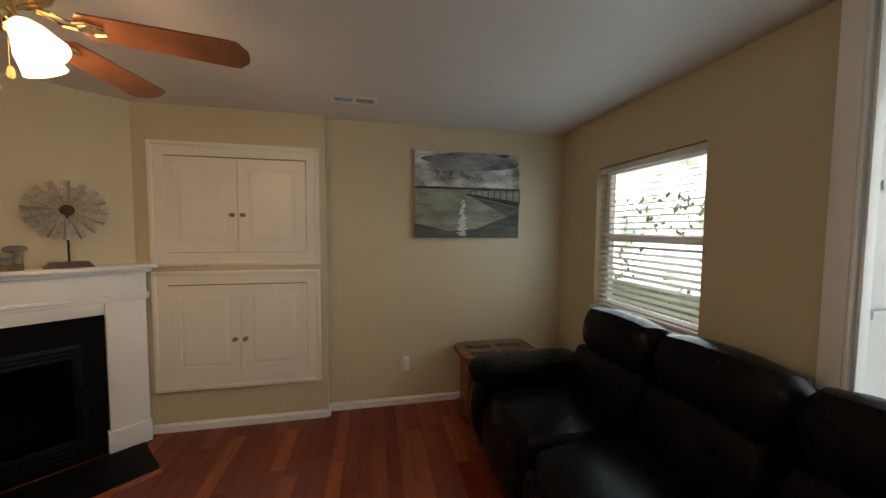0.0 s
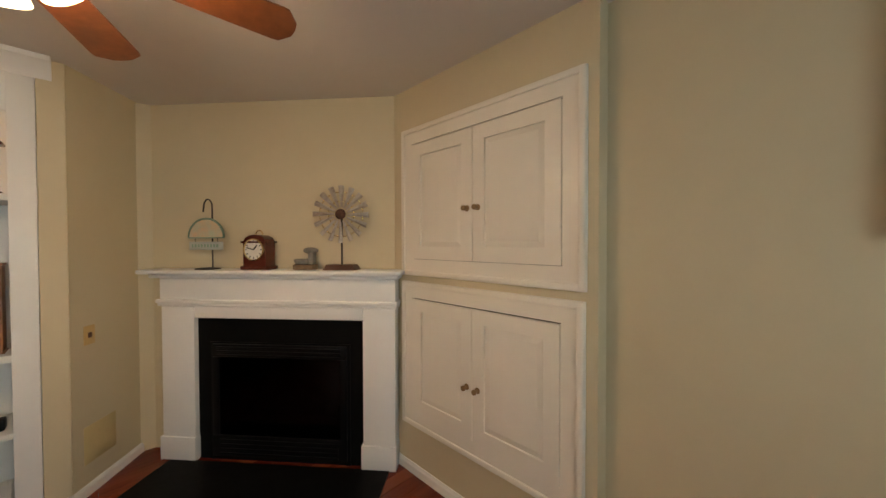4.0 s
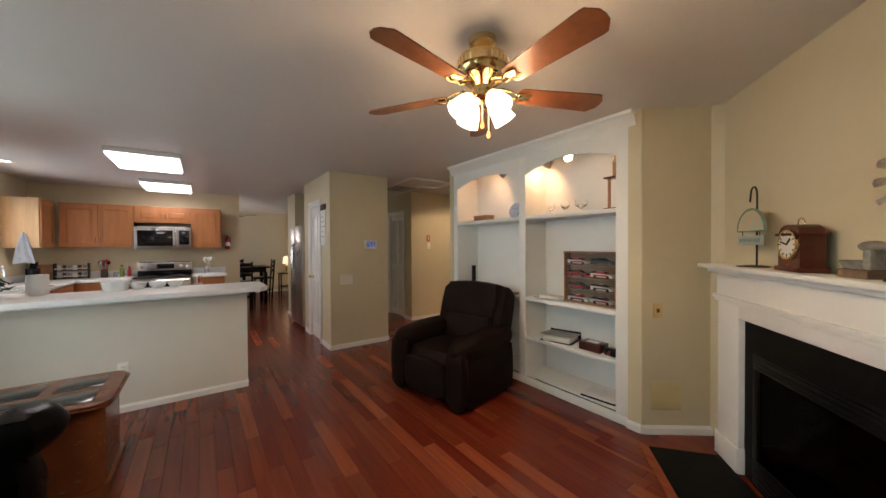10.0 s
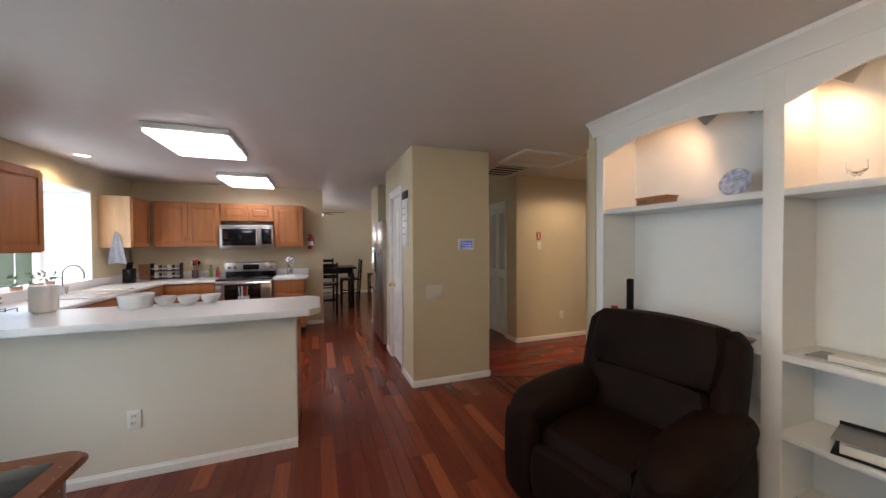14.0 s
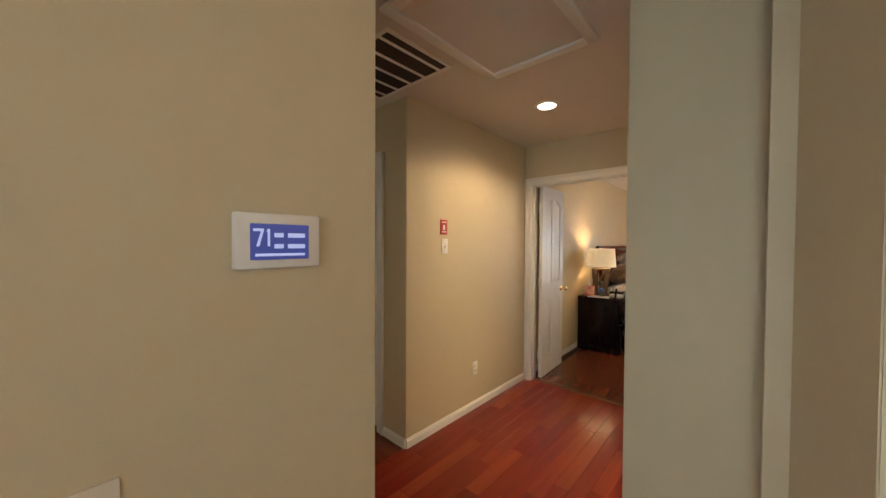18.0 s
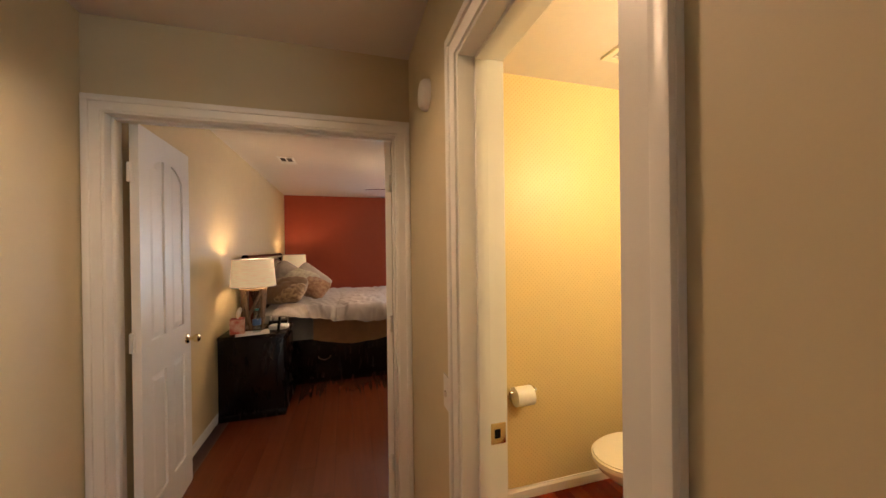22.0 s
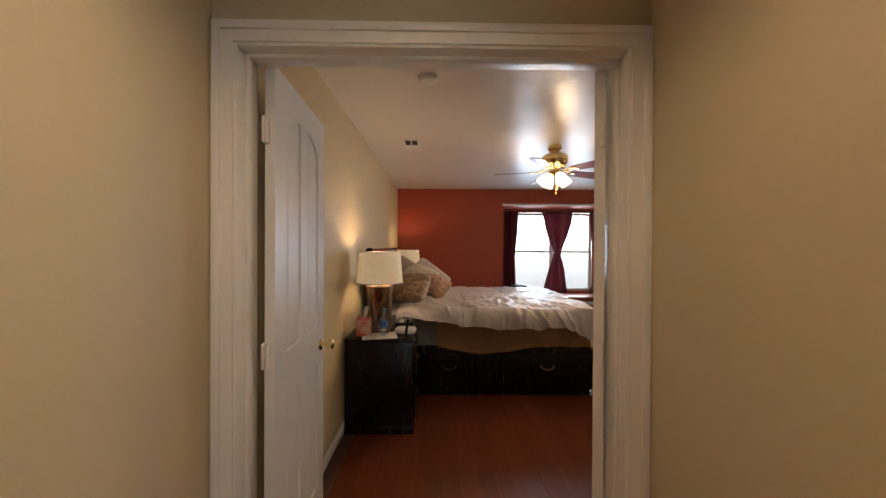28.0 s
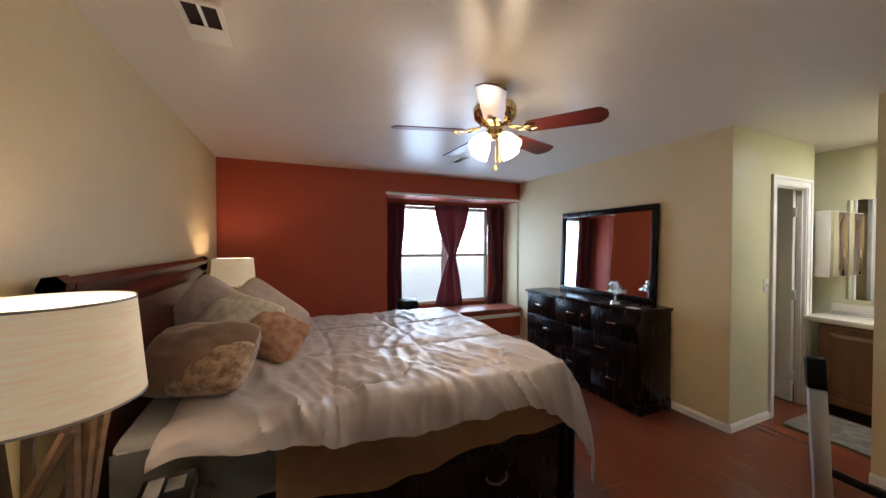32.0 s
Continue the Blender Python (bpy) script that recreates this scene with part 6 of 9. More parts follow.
for k in range(7):
    part("wire", tube([(-0.19 + k * 0.06, -0.14, 0.02), (-0.19 + k * 0.06, -0.14, 0.10), (-0.19 + k * 0.06, 0.14, 0.10), (-0.19 + k * 0.06, 0.14, 0.02)], 0.003, 6), BLACK, dk)
for k in range(3):
    part("plate", moved(lathe([(0, 0), (0.07, 0.002), (0.10, 0.014), (0.10, 0.018), (0.07, 0.006), (0, 0.004)], sides=28), pose(-0.1 + 0.06 * k, 0, 0.12, 0, 80, 0)), COUNTER if k else CHINA, dk)
for k, (x, y, r) in enumerate(((2.31, -0.87, 0.062), (2.17, -0.86, 0.068), (2.04, -0.87, 0.062))):
    b = thing("bowl", "white glass mixing bowl on the bar top", "bowl", pose(x, y, 1.03) @ Matrix.Diagonal((1, 1, 0.62, 1)), "white bowls")
    part("shell", lathe([(0, 0), (r * 0.5, 0), (r * 0.9, 0.05), (r, 0.10), (r * 0.96, 0.10), (r * 0.85, 0.05), (r * 0.45, 0.008), (0, 0.008)], sides=28), COUNTER, b)
cu = thing("food_tub", "clear plastic food tub on the peninsula", "tub", pose(2.46, -0.84, 1.03))
part("tub", lathe([(0, 0), (0.085, 0), (0.10, 0.09), (0.097, 0.09), (0.083, 0.004), (0, 0.004)], sides=28), material("cloudy plastic", (0.75, 0.77, 0.78), 0.25), cu)
ct = thing("cup_of_tools", "clear cup of brushes on the bar", "cup", pose(1.86, -1.04, 0.921))
part("cup", lathe([(0, 0), (0.034, 0), (0.04, 0.12), (0.038, 0.12), (0.032, 0.004), (0, 0.004)], sides=20), COUNTER, ct)
for k in range(4):
    part("brush", cyl((0.01 * k - 0.015, 0, 0.005), (0.02 * k - 0.03, 0.01, 0.20), 0.005, sides=8), (LTWOOD, EXR, IVORY, GREYV)[k], ct)
pt = thing("paper_towel_roll", "white paper towel roll standing on the bar", "paper towels", pose(2.93, -0.85, 1.03))
part("core", cyl((0, 0, 0), (0, 0, 0.012), 0.05, sides=28), IVORY, pt)
part("roll", lathe([(0.02, 0.012), (0.064, 0.012), (0.065, 0.10), (0.064, 0.17), (0.02, 0.17), (0.02, 0.012)], sides=36), COUNTER, pt)
# window sill pots, hanging towel
tw = thing("dish_towel", "white dish towel hung on the cabinet side", "towel", pose(3.80, -3.694, 1.62))
bm, rows = bmesh.new(), []
for j in range(9):
    z = -j * 0.05
    sp_ = 0.02 + 0.085 * (j / 8) ** 0.8
    rows.append([bm.verts.new((sp_ * u, 0.012 + 0.012 * math.sin(u * 7 + j * 0.4) * (j / 8 + 0.2), z - 0.02 * abs(u) * (j / 8))) for u in [k / 6 - 1 for k in range(13)]])
for a, b in zip(rows, rows[1:]):
    for k in range(12):
        bm.faces.new([a[k], a[k + 1], b[k + 1], b[k]])
bmesh.ops.solidify(bm, geom=bm.faces[:], thickness=0.004)
part("cloth", bm, material("blue white cotton", (0.60, 0.63, 0.70), 0.9, vary=0.15, scale=20), tw)
part("hook", cyl((0, 0.002, 0.0), (0, 0.022, 0.01), 0.006, sides=8), CHROME, tw)

# planter with lighthouse
LEAF = material("artificial leaves", (0.035, 0.075, 0.022), 0.6, per_object=0.35, vary=0.4, scale=20)
pn = thing("planter", "weathered oval planter with ivy and a lighthouse", "planter", pose(3.22, -0.58, 1.03) @ Matrix.Diagonal((1.2, 1.2, 0.95, 1)))
part("tub", lathe([(0, 0), (0.12, 0), (0.135, 0.08), (0.14, 0.12), (0.125, 0.12), (0.12, 0.09), (0, 0.09)], sides=28), material("weathered grey tin", (0.20, 0.18, 0.15), 0.7, 0.2, vary=0.5, scale=14), pn)
tower = part("lighthouse", lathe([(0, 0.09), (0.065, 0.09), (0.06, 0.14), (0.053, 0.20)], (0, 0, 0), 24), COUNTER, pn, "white and black lighthouse figure")
tower.matrix_basis = Matrix.Translation((0.02, 0.02, 0.01)) @ Matrix.Scale(0.78, 4)
for z0, z1, r0, r1, m_ in ((0.20, 0.27, 0.053, 0.047, BLACK), (0.27, 0.33, 0.047, 0.041, COUNTER), (0.33, 0.39, 0.041, 0.036, BLACK), (0.39, 0.40, 0.05, 0.05, BLACK), (0.40, 0.45, 0.03, 0.03, COUNTER), (0.45, 0.49, 0.042, 0.004, BLACK)):
    part("band", cyl((0, 0, z0), (0, 0, z1), r0, r1, 24), m_, tower)
rnd = random.Random(9)
leafbm = bmesh.new()
for x, y in ((-1, 0), (0, -0.45), (1, 0), (0, 0.45)):
    leafbm.verts.new((0.03 * x, 0.03 * y, 0.006 * (x * x)))
leafbm.faces.new(leafbm.verts[:])
lme = bpy.data.meshes.new("leaf")
leafbm.to_mesh(lme), leafbm.free()
lme.materials.append(LEAF)
for k in range(260):
    a, r = rnd.uniform(0, math.tau), rnd.uniform(0.03, 0.19)
    lf = new("leaf", lme)
    lf.parent = pn
    lf.matrix_basis = pose(r * math.cos(a), r * math.sin(a), 0.10 + rnd.uniform(0, 0.20) * (1.15 - r / 0.19) + rnd.uniform(-0.03, 0.02), rnd.uniform(-50, 50), rnd.uniform(-50, 50), rnd.uniform(0, 360))

# clock shelf
cs = thing("clock_shelf", "oak wall clock shelf with round dial and gallery rails", "wall clock", pose(XR2, -0.385, 1.61, 0, 0, -90) @ Matrix.Scale(1.06, 4))
for x in (0.0, 0.205):
    part("side", prism([(-0.12, 0.06), (-0.12, 0.46), (-0.07, 0.53), (-0.001, 0.53), (-0.001, 0.0), (-0.05, 0.0)], x, x + 0.015, "x"), LTWOOD, cs)
part("back", box((0.015, -0.012, 0.0), (0.205, -0.002, 0.53)), LTWOOD, cs)
part("crest", prism([(0.0, 0.53), (0.22, 0.53), (0.20, 0.56), (0.15, 0.575), (0.11, 0.60), (0.07, 0.575), (0.02, 0.56)], -0.014, -0.002, "y"), LTWOOD, cs)
for z in (0.07, 0.17, 0.43):
    part("shelf", box((0.015, -0.12, z), (0.205, -0.012, z + 0.012), 0.002), LTWOOD, cs)
part("panel", box((0.016, -0.112, 0.182), (0.204, -0.10, 0.43), 0.002), LTWOOD, cs)
part("dial", cyl((0.11, -0.112, 0.305), (0.11, -0.118, 0.305), 0.072, sides=36), DIAL, cs)
part("bezel", lathe([(0.07, 0), (0.082, 0), (0.08, 0.012), (0.072, 0.013), (0.07, 0)], (0.11, -0.112, 0.305), 36, turn=Matrix.Rotation(radians(90), 4, "X")), BRASS, cs)
for a, l in ((60, 0.04), (-20, 0.058)):
    part("clock_pointer", moved(box((-0.002, -0.001, 0), (0.002, 0.001, l)), pose(0.11, -0.1192, 0.305, 0, a, 0)), BLACK, cs)
for z in (0.095, 0.115, 0.455, 0.475):
    part("rail", cyl((0.01, -0.117, z), (0.21, -0.117, z), 0.004, sides=8), LTWOOD, cs)
for k in range(4):
    part("cup", lathe([(0, 0), (0.012, 0), (0.017, 0.03), (0.014, 0.03), (0, 0.006)], (0.04 + k * 0.046, -0.07, 0.082), 14), CHINA, cs)

# ---- dining corner ----
dt = thing("dining_table", "dark counter-height dining table", "table", pose(1.02, -6.35, 0))
part("tabletop", box((-0.55, -0.45, 0.88), (0.55, 0.45, 0.92), 0.008), DARKWOOD, dt)
part("apron", box((-0.48, -0.38, 0.78), (0.48, 0.38, 0.879), 0.004), DARKWOOD, dt)
for x in (-0.5, 0.42):
    for y in (-0.40, 0.32):
        part("leg", box((x, y, 0), (x + 0.08, y + 0.08, 0.78), 0.006), DARKWOOD, dt)


def bar_chair(m, label):
    c = thing("dining_chair", label, "chair", m, "dining chairs")
    part("seat", box((-0.25, -0.22, 0.60), (0.25, 0.22, 0.64), 0.012), LEATHER, c)
    for x in (-0.235, 0.20):
        part("front_leg", box((x, -0.21, 0), (x + 0.035, -0.175, 0.60), 0.004), DARKWOOD, c)
        part("back_leg", moved(box((x, 0.0, 0), (x + 0.035, 0.035, 1.08), 0.004), pose(0, 0.165, 0, -4)), DARKWOOD, c)
    for z in (0.76, 0.87, 0.98):
        part("back_slat", moved(box((-0.20, 0.006, z), (0.20, 0.026, z + 0.075), 0.004), pose(0, 0.165, 0, -4)), DARKWOOD, c)
    for lo, hi in (((-0.20, -0.205, 0.22), (0.20, -0.185, 0.25)), ((-0.20, 0.185, 0.30), (0.20, 0.20, 0.33)), ((-0.23, -0.174, 0.30), (-0.21, 0.175, 0.33)), ((0.21, -0.174, 0.30), (0.23, 0.175, 0.33))):
        part("stretcher", box(lo, hi, 0.003), DARKWOOD, c)
    return c


bar_chair(pose(1.15, -5.42, 0, 0, 0, 0), "dark ladder-back counter chair with black seat")
bar_chair(pose(0.59, -6.33, 0, 0, 0, 90), "dark ladder-back counter chair pushed under the table end")
bar_chair(pose(1.15, -7.02, 0, 0, 0, 180), "dark ladder-back counter chair beyond the table")
ft = thing("side_table", "small dark side table under a lamp", "side table", pose(-0.25, -7.75, 0))
part("tabletop", box((-0.22, -0.22, 0.58), (0.22, 0.22, 0.61), 0.005), DARKWOOD, ft)
for x in (-0.2, 0.165):
    for y in (-0.2, 0.165):
        part("leg", box((x, y, 0), (x + 0.035, y + 0.035, 0.58), 0.003), DARKWOOD, ft)
part("lower_shelf", box((-0.2, -0.2, 0.2), (0.2, 0.2, 0.22), 0.003), DARKWOOD, ft)
LSHADE = emitter("lit linen lamp shade", (1.0, 0.74, 0.42), 1.6)


def table_lamp_small(x, y, z):
    l = thing("table_lamp", "small lit table lamp with a drum shade", "lamp", pose(x, y, z))
    part("base", lathe([(0, 0), (0.06, 0), (0.055, 0.015), (0.015, 0.04), (0.03, 0.12), (0.035, 0.18), (0.012, 0.26), (0, 0.26)], sides=24), BRASS, l)
    part("shade", lathe([(0.11, 0.28), (0.085, 0.48), (0.083, 0.48), (0.108, 0.28)], sides=28), LSHADE, l, "lit cream fabric shade")
    lamp("lamp_bulb", "POINT", pose(x, y, z + 0.40), 12, WARM, 0.04)


table_lamp_small(-0.25, -7.75, 0.61)
df = thing("ceiling_fan", "dark dining room ceiling fan with a lit bowl", "ceiling fan", pose(1.29, -6.6, H))
part("canopy", lathe([(0, -0.001), (0.07, -0.001), (0.06, -0.04), (0.012, -0.05), (0.012, -0.17), (0, -0.17)], sides=24), IRON, df)
part("motor_housing", lathe([(0.012, -0.16), (0.10, -0.18), (0.11, -0.22), (0.08, -0.26), (0, -0.265)], sides=28), IRON, df)
for k in range(5):
    part("blade", moved(prism([(0.10, -0.03), (0.20, -0.06), (0.60, -0.065), (0.63, 0), (0.60, 0.065), (0.20, 0.06), (0.10, 0.03)], -0.235, -0.229, "z"), pose(0, 0, 0, 0, 0, 20 + 72 * k)), DARKWOOD, df)
part("light_bowl", lathe([(0.12, -0.265), (0.125, -0.28), (0.10, -0.34), (0.05, -0.365), (0, -0.37)], sides=28), emitter("lit glass bowl", (1.0, 0.86, 0.68), 6), df)
lamp("dining_lamp", "POINT", pose(1.29, -6.6, 1.86), 29, NEUTRAL, 0.1)

# ---- hall ----
SIGNRED = material("red sign enamel", (0.42, 0.03, 0.025), 0.4)
sg = thing("wall_sign", "small red wall sign with white lettering bars", "sign", pose(-1.74, YS, 1.50, 0, 0, 180))
part("panel", box((0, -0.007, 0), (0.078, -0.001, 0.115), 0.002), SIGNRED, sg)
for z0, z1, x0, x1 in ((0.092, 0.10, 0.012, 0.066), (0.035, 0.075, 0.028, 0.05), (0.018, 0.025, 0.012, 0.066)):
    part("text_bar", box((x0, -0.0078, z0), (x1, -0.0068, z1)), COUNTER, sg)
switch(pose(-1.79, YS, 1.41, 0, 0, 180))
outlet(pose(-2.19, YS, 0.35, 0, 0, 180))
switch(pose(-2.40, YN, 0.95), "white light switch beside the powder room door")
sd = thing("smoke_detector", "round white smoke detector on the wall", "smoke detector", pose(-2.64, YN, 2.07, 90))
part("base", lathe([(0, 0.001), (0.062, 0.001), (0.06, 0.02), (0.05, 0.032), (0, 0.035)], sides=28), WHITE, sd)
ht = thing("attic_hatch", "framed white attic hatch in the hall ceiling", "hatch")
hx0, hx1, hy0, hy1 = -1.58, -0.74, -1.62, -0.99
part("panel", box((hx0 + 0.05, hy0 + 0.05, H - 0.006), (hx1 - 0.05, hy1 - 0.05, H - 0.0005)), CEIL, ht)
for lo, hi in (((hx0, hy0), (hx1, hy0 + 0.055)), ((hx0, hy1 - 0.055), (hx1, hy1)), ((hx0, hy0 + 0.056), (hx0 + 0.055, hy1 - 0.056)), ((hx1 - 0.055, hy0 + 0.056), (hx1, hy1 - 0.056))):
    part("frame_strip", box((*lo, H - 0.02), (*hi, H - 0.0005), 0.005), WHITE, ht)
# stair rail and sofa in the front room
rl = thing("stair_railing", "oak handrail with white balusters by the stairs", "railing", pose(-1.60, -4.30, 0, 0, 0, -90))
part("newel_post", box((-0.045, -0.045, 0), (0.045, 0.045, 0.98), 0.006, ball((0, 0, 1.035), (0.05, 0.05, 0.055), box((-0.055, -0.055, 0.98), (0.055, 0.055, 1.0), 0.006))), LTWOOD, rl)
part("handrail", box((-0.95, -0.03, 0.86), (-0.046, 0.03, 0.92), 0.012), LTWOOD, rl)
part("bottom_rail", box((-0.95, -0.045, 0.0), (-0.046, 0.045, 0.16), 0.006), WHITE, rl)
for k in range(7):
    part("baluster", lathe([(0.016, 0), (0.016, 0.15), (0.011, 0.2), (0.018, 0.34), (0.010, 0.56), (0.012, 0.70)], (-0.17 - k * 0.115, 0, 0.16), 10), WHITE, rl)
s2 = thing("sofa", "black leather sofa in the front room", "sofa", pose(-2.2, -6.2, 0, 0, 0, 180))
part("base", box((-0.95, -0.42, 0.05), (0.95, 0.40, 0.32), 0.03), LEATHER, s2)
for x in (-1.08, 0.86):
    part("arm", cushion((x, -0.45, 0.05), (x + 0.22, 0.40, 0.62), 0.4), LEATHER, s2)
for k in range(3):
    part("seat_cushion", cushion((-0.86 + k * 0.575, -0.46, 0.30), (-0.29 + k * 0.575, 0.18, 0.48), 0.5), LEATHER, s2)
    part("back_cushion", cushion((-0.86 + k * 0.575, 0.10, 0.42), (-0.29 + k * 0.575, 0.40, 1.0), 0.5), LEATHER, s2)
# added fill light from an unseen source, brightens front room and closet passage
lamp("front_room_lamp", "AREA", look((-2.98, -5.2, 1.4), (-0.9, -5.6, 1.1)), 70, DAY, 1.2)
switch(pose(-1.315, -0.3525, 0.89, 0, 0, 13), "white light switch on the angled wall by the bookcase")

# ---- powder room ----
def wallpaper():
    m = bpy.data.materials.new("gold dotted wallpaper")
    m.use_nodes = True
    t = m.node_tree
    b = t.nodes["Principled BSDF"]
    b.inputs["Roughness"].default_value = 0.44
    co = t.nodes.new("ShaderNodeNewGeometry")
    sep = t.nodes.new("ShaderNodeSeparateXYZ")
    t.links.new(co.outputs["Position"], sep.inputs[0])
    add = t.nodes.new("ShaderNodeMath")
    t.links.new(sep.outputs[0], add.inputs[0]), t.links.new(sep.outputs[1], add.inputs[1])
    waves = []
    for src in (add.outputs[0], sep.outputs[2]):
        mul = t.nodes.new("ShaderNodeMath")
        mul.operation, mul.inputs[1].default_value = "MULTIPLY", math.tau / 0.025
        t.links.new(src, mul.inputs[0])
        sn = t.nodes.new("ShaderNodeMath")
        sn.operation = "SINE"
        t.links.new(mul.outputs[0], sn.inputs[0])
        waves.append(sn)
    dot = t.nodes.new("ShaderNodeMath")
    dot.operation = "MULTIPLY"
    t.links.new(waves[0].outputs[0], dot.inputs[0]), t.links.new(waves[1].outputs[0], dot.inputs[1])
    rng = t.nodes.new("ShaderNodeMapRange")
    rng.inputs[1].default_value, rng.inputs[2].default_value = 0.55, 0.8
    t.links.new(dot.outputs[0], rng.inputs[0])
    mix = t.nodes.new("ShaderNodeMix")
    mix.data_type = "RGBA"
    mix.inputs[6].default_value, mix.inputs[7].default_value = rgb(0.66, 0.52, 0.26), rgb(0.53, 0.395, 0.18)
    t.links.new(rng.outputs[0], mix.inputs[0]), t.links.new(mix.outputs[2], b.inputs["Base Color"])
    bp = t.nodes.new("ShaderNodeBump")
    bp.inputs["Strength"].default_value, bp.inputs["Distance"].default_value = 0.25, 0.001
    t.links.new(rng.outputs[0], bp.inputs["Height"]), t.links.new(bp.outputs[0], b.inputs["Normal"])
    return m


PAPER = wallpaper()
for w_ in BATH:
    w_.data.materials[0] = PAPER
bpy.data.objects["wall_bath_south"].data.materials[0] = PAPER
single("ceiling_powder_room", box((-3.04, YN + 0.145, H - 0.006), (-1.50, 0.78, H - 0.002)), CEIL, "white powder room ceiling", "ceiling")["kind"] = "structure"

to = thing("toilet", "white two-piece toilet with closed lid", "toilet", pose(-2.675, 0.78, 0) @ Matrix.Scale(0.94, 4))
bm = prism([(-0.225, -0.205), (0.225, -0.205), (0.25, -0.17), (0.25, -0.015), (-0.25, -0.015), (-0.25, -0.17)], 0.34, 0.655)
for v in bm.verts:
    if v.co.z < 0.4:
        v.co.x *= 0.86
        v.co.y = -0.015 + (v.co.y + 0.015) * 0.82
bmesh.ops.bevel(bm, geom=bm.edges[:], offset=0.007, segments=2, affect="EDGES", clamp_overlap=True)
part("tank", bm, PORCELAIN, to)
bm = prism([(-0.265, -0.225), (-0.24, -0.235), (0.24, -0.235), (0.265, -0.225), (0.268, -0.008), (-0.268, -0.008)], 0.656, 0.70)
bmesh.ops.bevel(bm, geom=bm.edges[:], offset=0.008, segments=2, affect="EDGES")
part("tank_lid", bm, PORCELAIN, to)
part("flush_lever", box((-0.215, -0.225, 0.60), (-0.14, -0.207, 0.615), 0.004), CHROME, to)


def oval(a, b, cy, n=32):
    return [(a * math.cos(k * math.tau / n), cy + b * math.sin(k * math.tau / n) * (1.0 if math.sin(k * math.tau / n) < 0 else 0.8)) for k in range(n)]


bm, rings = bmesh.new(), []
for z, a, b, cy in ((0.0, 0.12, 0.22, -0.36), (0.05, 0.11, 0.20, -0.36), (0.18, 0.105, 0.17, -0.36), (0.28, 0.15, 0.23, -0.45), (0.35, 0.18, 0.265, -0.50), (0.385, 0.185, 0.272, -0.515)):
    rings.append([bm.verts.new((x, y, z)) for x, y in oval(a, b, cy)])
for p, q in zip(rings, rings[1:]):
    for k in range(32):
        bm.faces.new([p[k], p[(k + 1) % 32], q[(k + 1) % 32], q[k]])
bm.faces.new(rings[0]), bm.faces.new(rings[-1])
bmesh.ops.recalc_face_normals(bm, faces=bm.faces)
part("bowl", bm, PORCELAIN, to)
bm = prism(oval(0.19, 0.275, -0.515), 0.387, 0.402)
part("seat", bm, PORCELAIN, to)
bm = prism(oval(0.192, 0.278, -0.515), 0.404, 0.424)
bmesh.ops.bevel(bm, geom=[e for e in bm.edges if e.verts[0].co.z > 0.42 and e.verts[1].co.z > 0.42], offset=0.010, segments=3, affect="EDGES")
part("seat_lid", bm, PORCELAIN, to)
part("bowl_shelf", box((-0.14, -0.34, 0.30), (0.14, -0.02, 0.385), 0.02), PORCELAIN, to)
br = thing("toilet_brush", "white toilet brush standing by the tank", "toilet brush", pose(-2.97, 0.62, 0))
part("holder", lathe([(0, 0), (0.045, 0), (0.05, 0.03), (0.04, 0.12), (0, 0.12)], sides=20), PORCELAIN, br)
part("shaft", cyl((0, 0, 0.12), (0, 0, 0.52), 0.012, sides=12), PORCELAIN, br)
tp1 = thing("toilet_paper_holder", "chrome toilet paper holder with a white roll", "toilet paper", pose(-3.04, -0.20, 0.64, 0, 0, 90))
for x in (-0.075, 0.075):
    part("post", cyl((x, 0, 0), (x, -0.06, 0), 0.012, sides=14), CHROME, tp1)
part("bar", cyl((-0.075, -0.055, 0), (0.075, -0.055, 0), 0.006, sides=10), CHROME, tp1)
part("roll", cyl((-0.052, -0.060, -0.025), (0.052, -0.060, -0.025), 0.052, sides=28), COUNTER, tp1)
bv = thing("exhaust_vent", "square cream exhaust fan grille in the ceiling", "vent", pose(-2.64, 0.29, H - 0.0065))
part("frame", moved(slab(-0.13, 0.13, -0.13, 0.13, [(-0.095, 0.095, -0.095, 0.095)]), Matrix(((1, 0, 0, 0), (0, 0, 1, 0), (0, -0.012, 0, 0), (0, 0, 0, 1)))), IVORY, bv)
part("backing", box((-0.096, -0.096, -0.003), (0.096, 0.096, -0.001)), GREYV, bv)
for k in range(5):
    r = 0.088 - k * 0.018
    part("louvre_ring", moved(slab(-r, r, -r, r, [(-r + 0.006, r - 0.006, -r + 0.006, r - 0.006)]), Matrix(((1, 0, 0, 0), (0, 0, 1, 0), (0, -0.010, 0, -0.002 - 0.001 * k), (0, 0, 0, 1)))), IVORY, bv)
# pedestal sink
ps = thing("pedestal_sink", "white pedestal sink with chrome faucet", "sink", pose(-1.87, 0.78, -0.02))
bm, rings = bmesh.new(), []
N = 40
def basin(a, b, z, cy):
    out = []
    for k in range(N):
        t_ = k * math.tau / N
        x, y = a * math.cos(t_), b * math.sin(t_)
        out.append(bm.verts.new((x, min(cy + y, -0.012) if y > 0 else cy + y, z)))
    return out
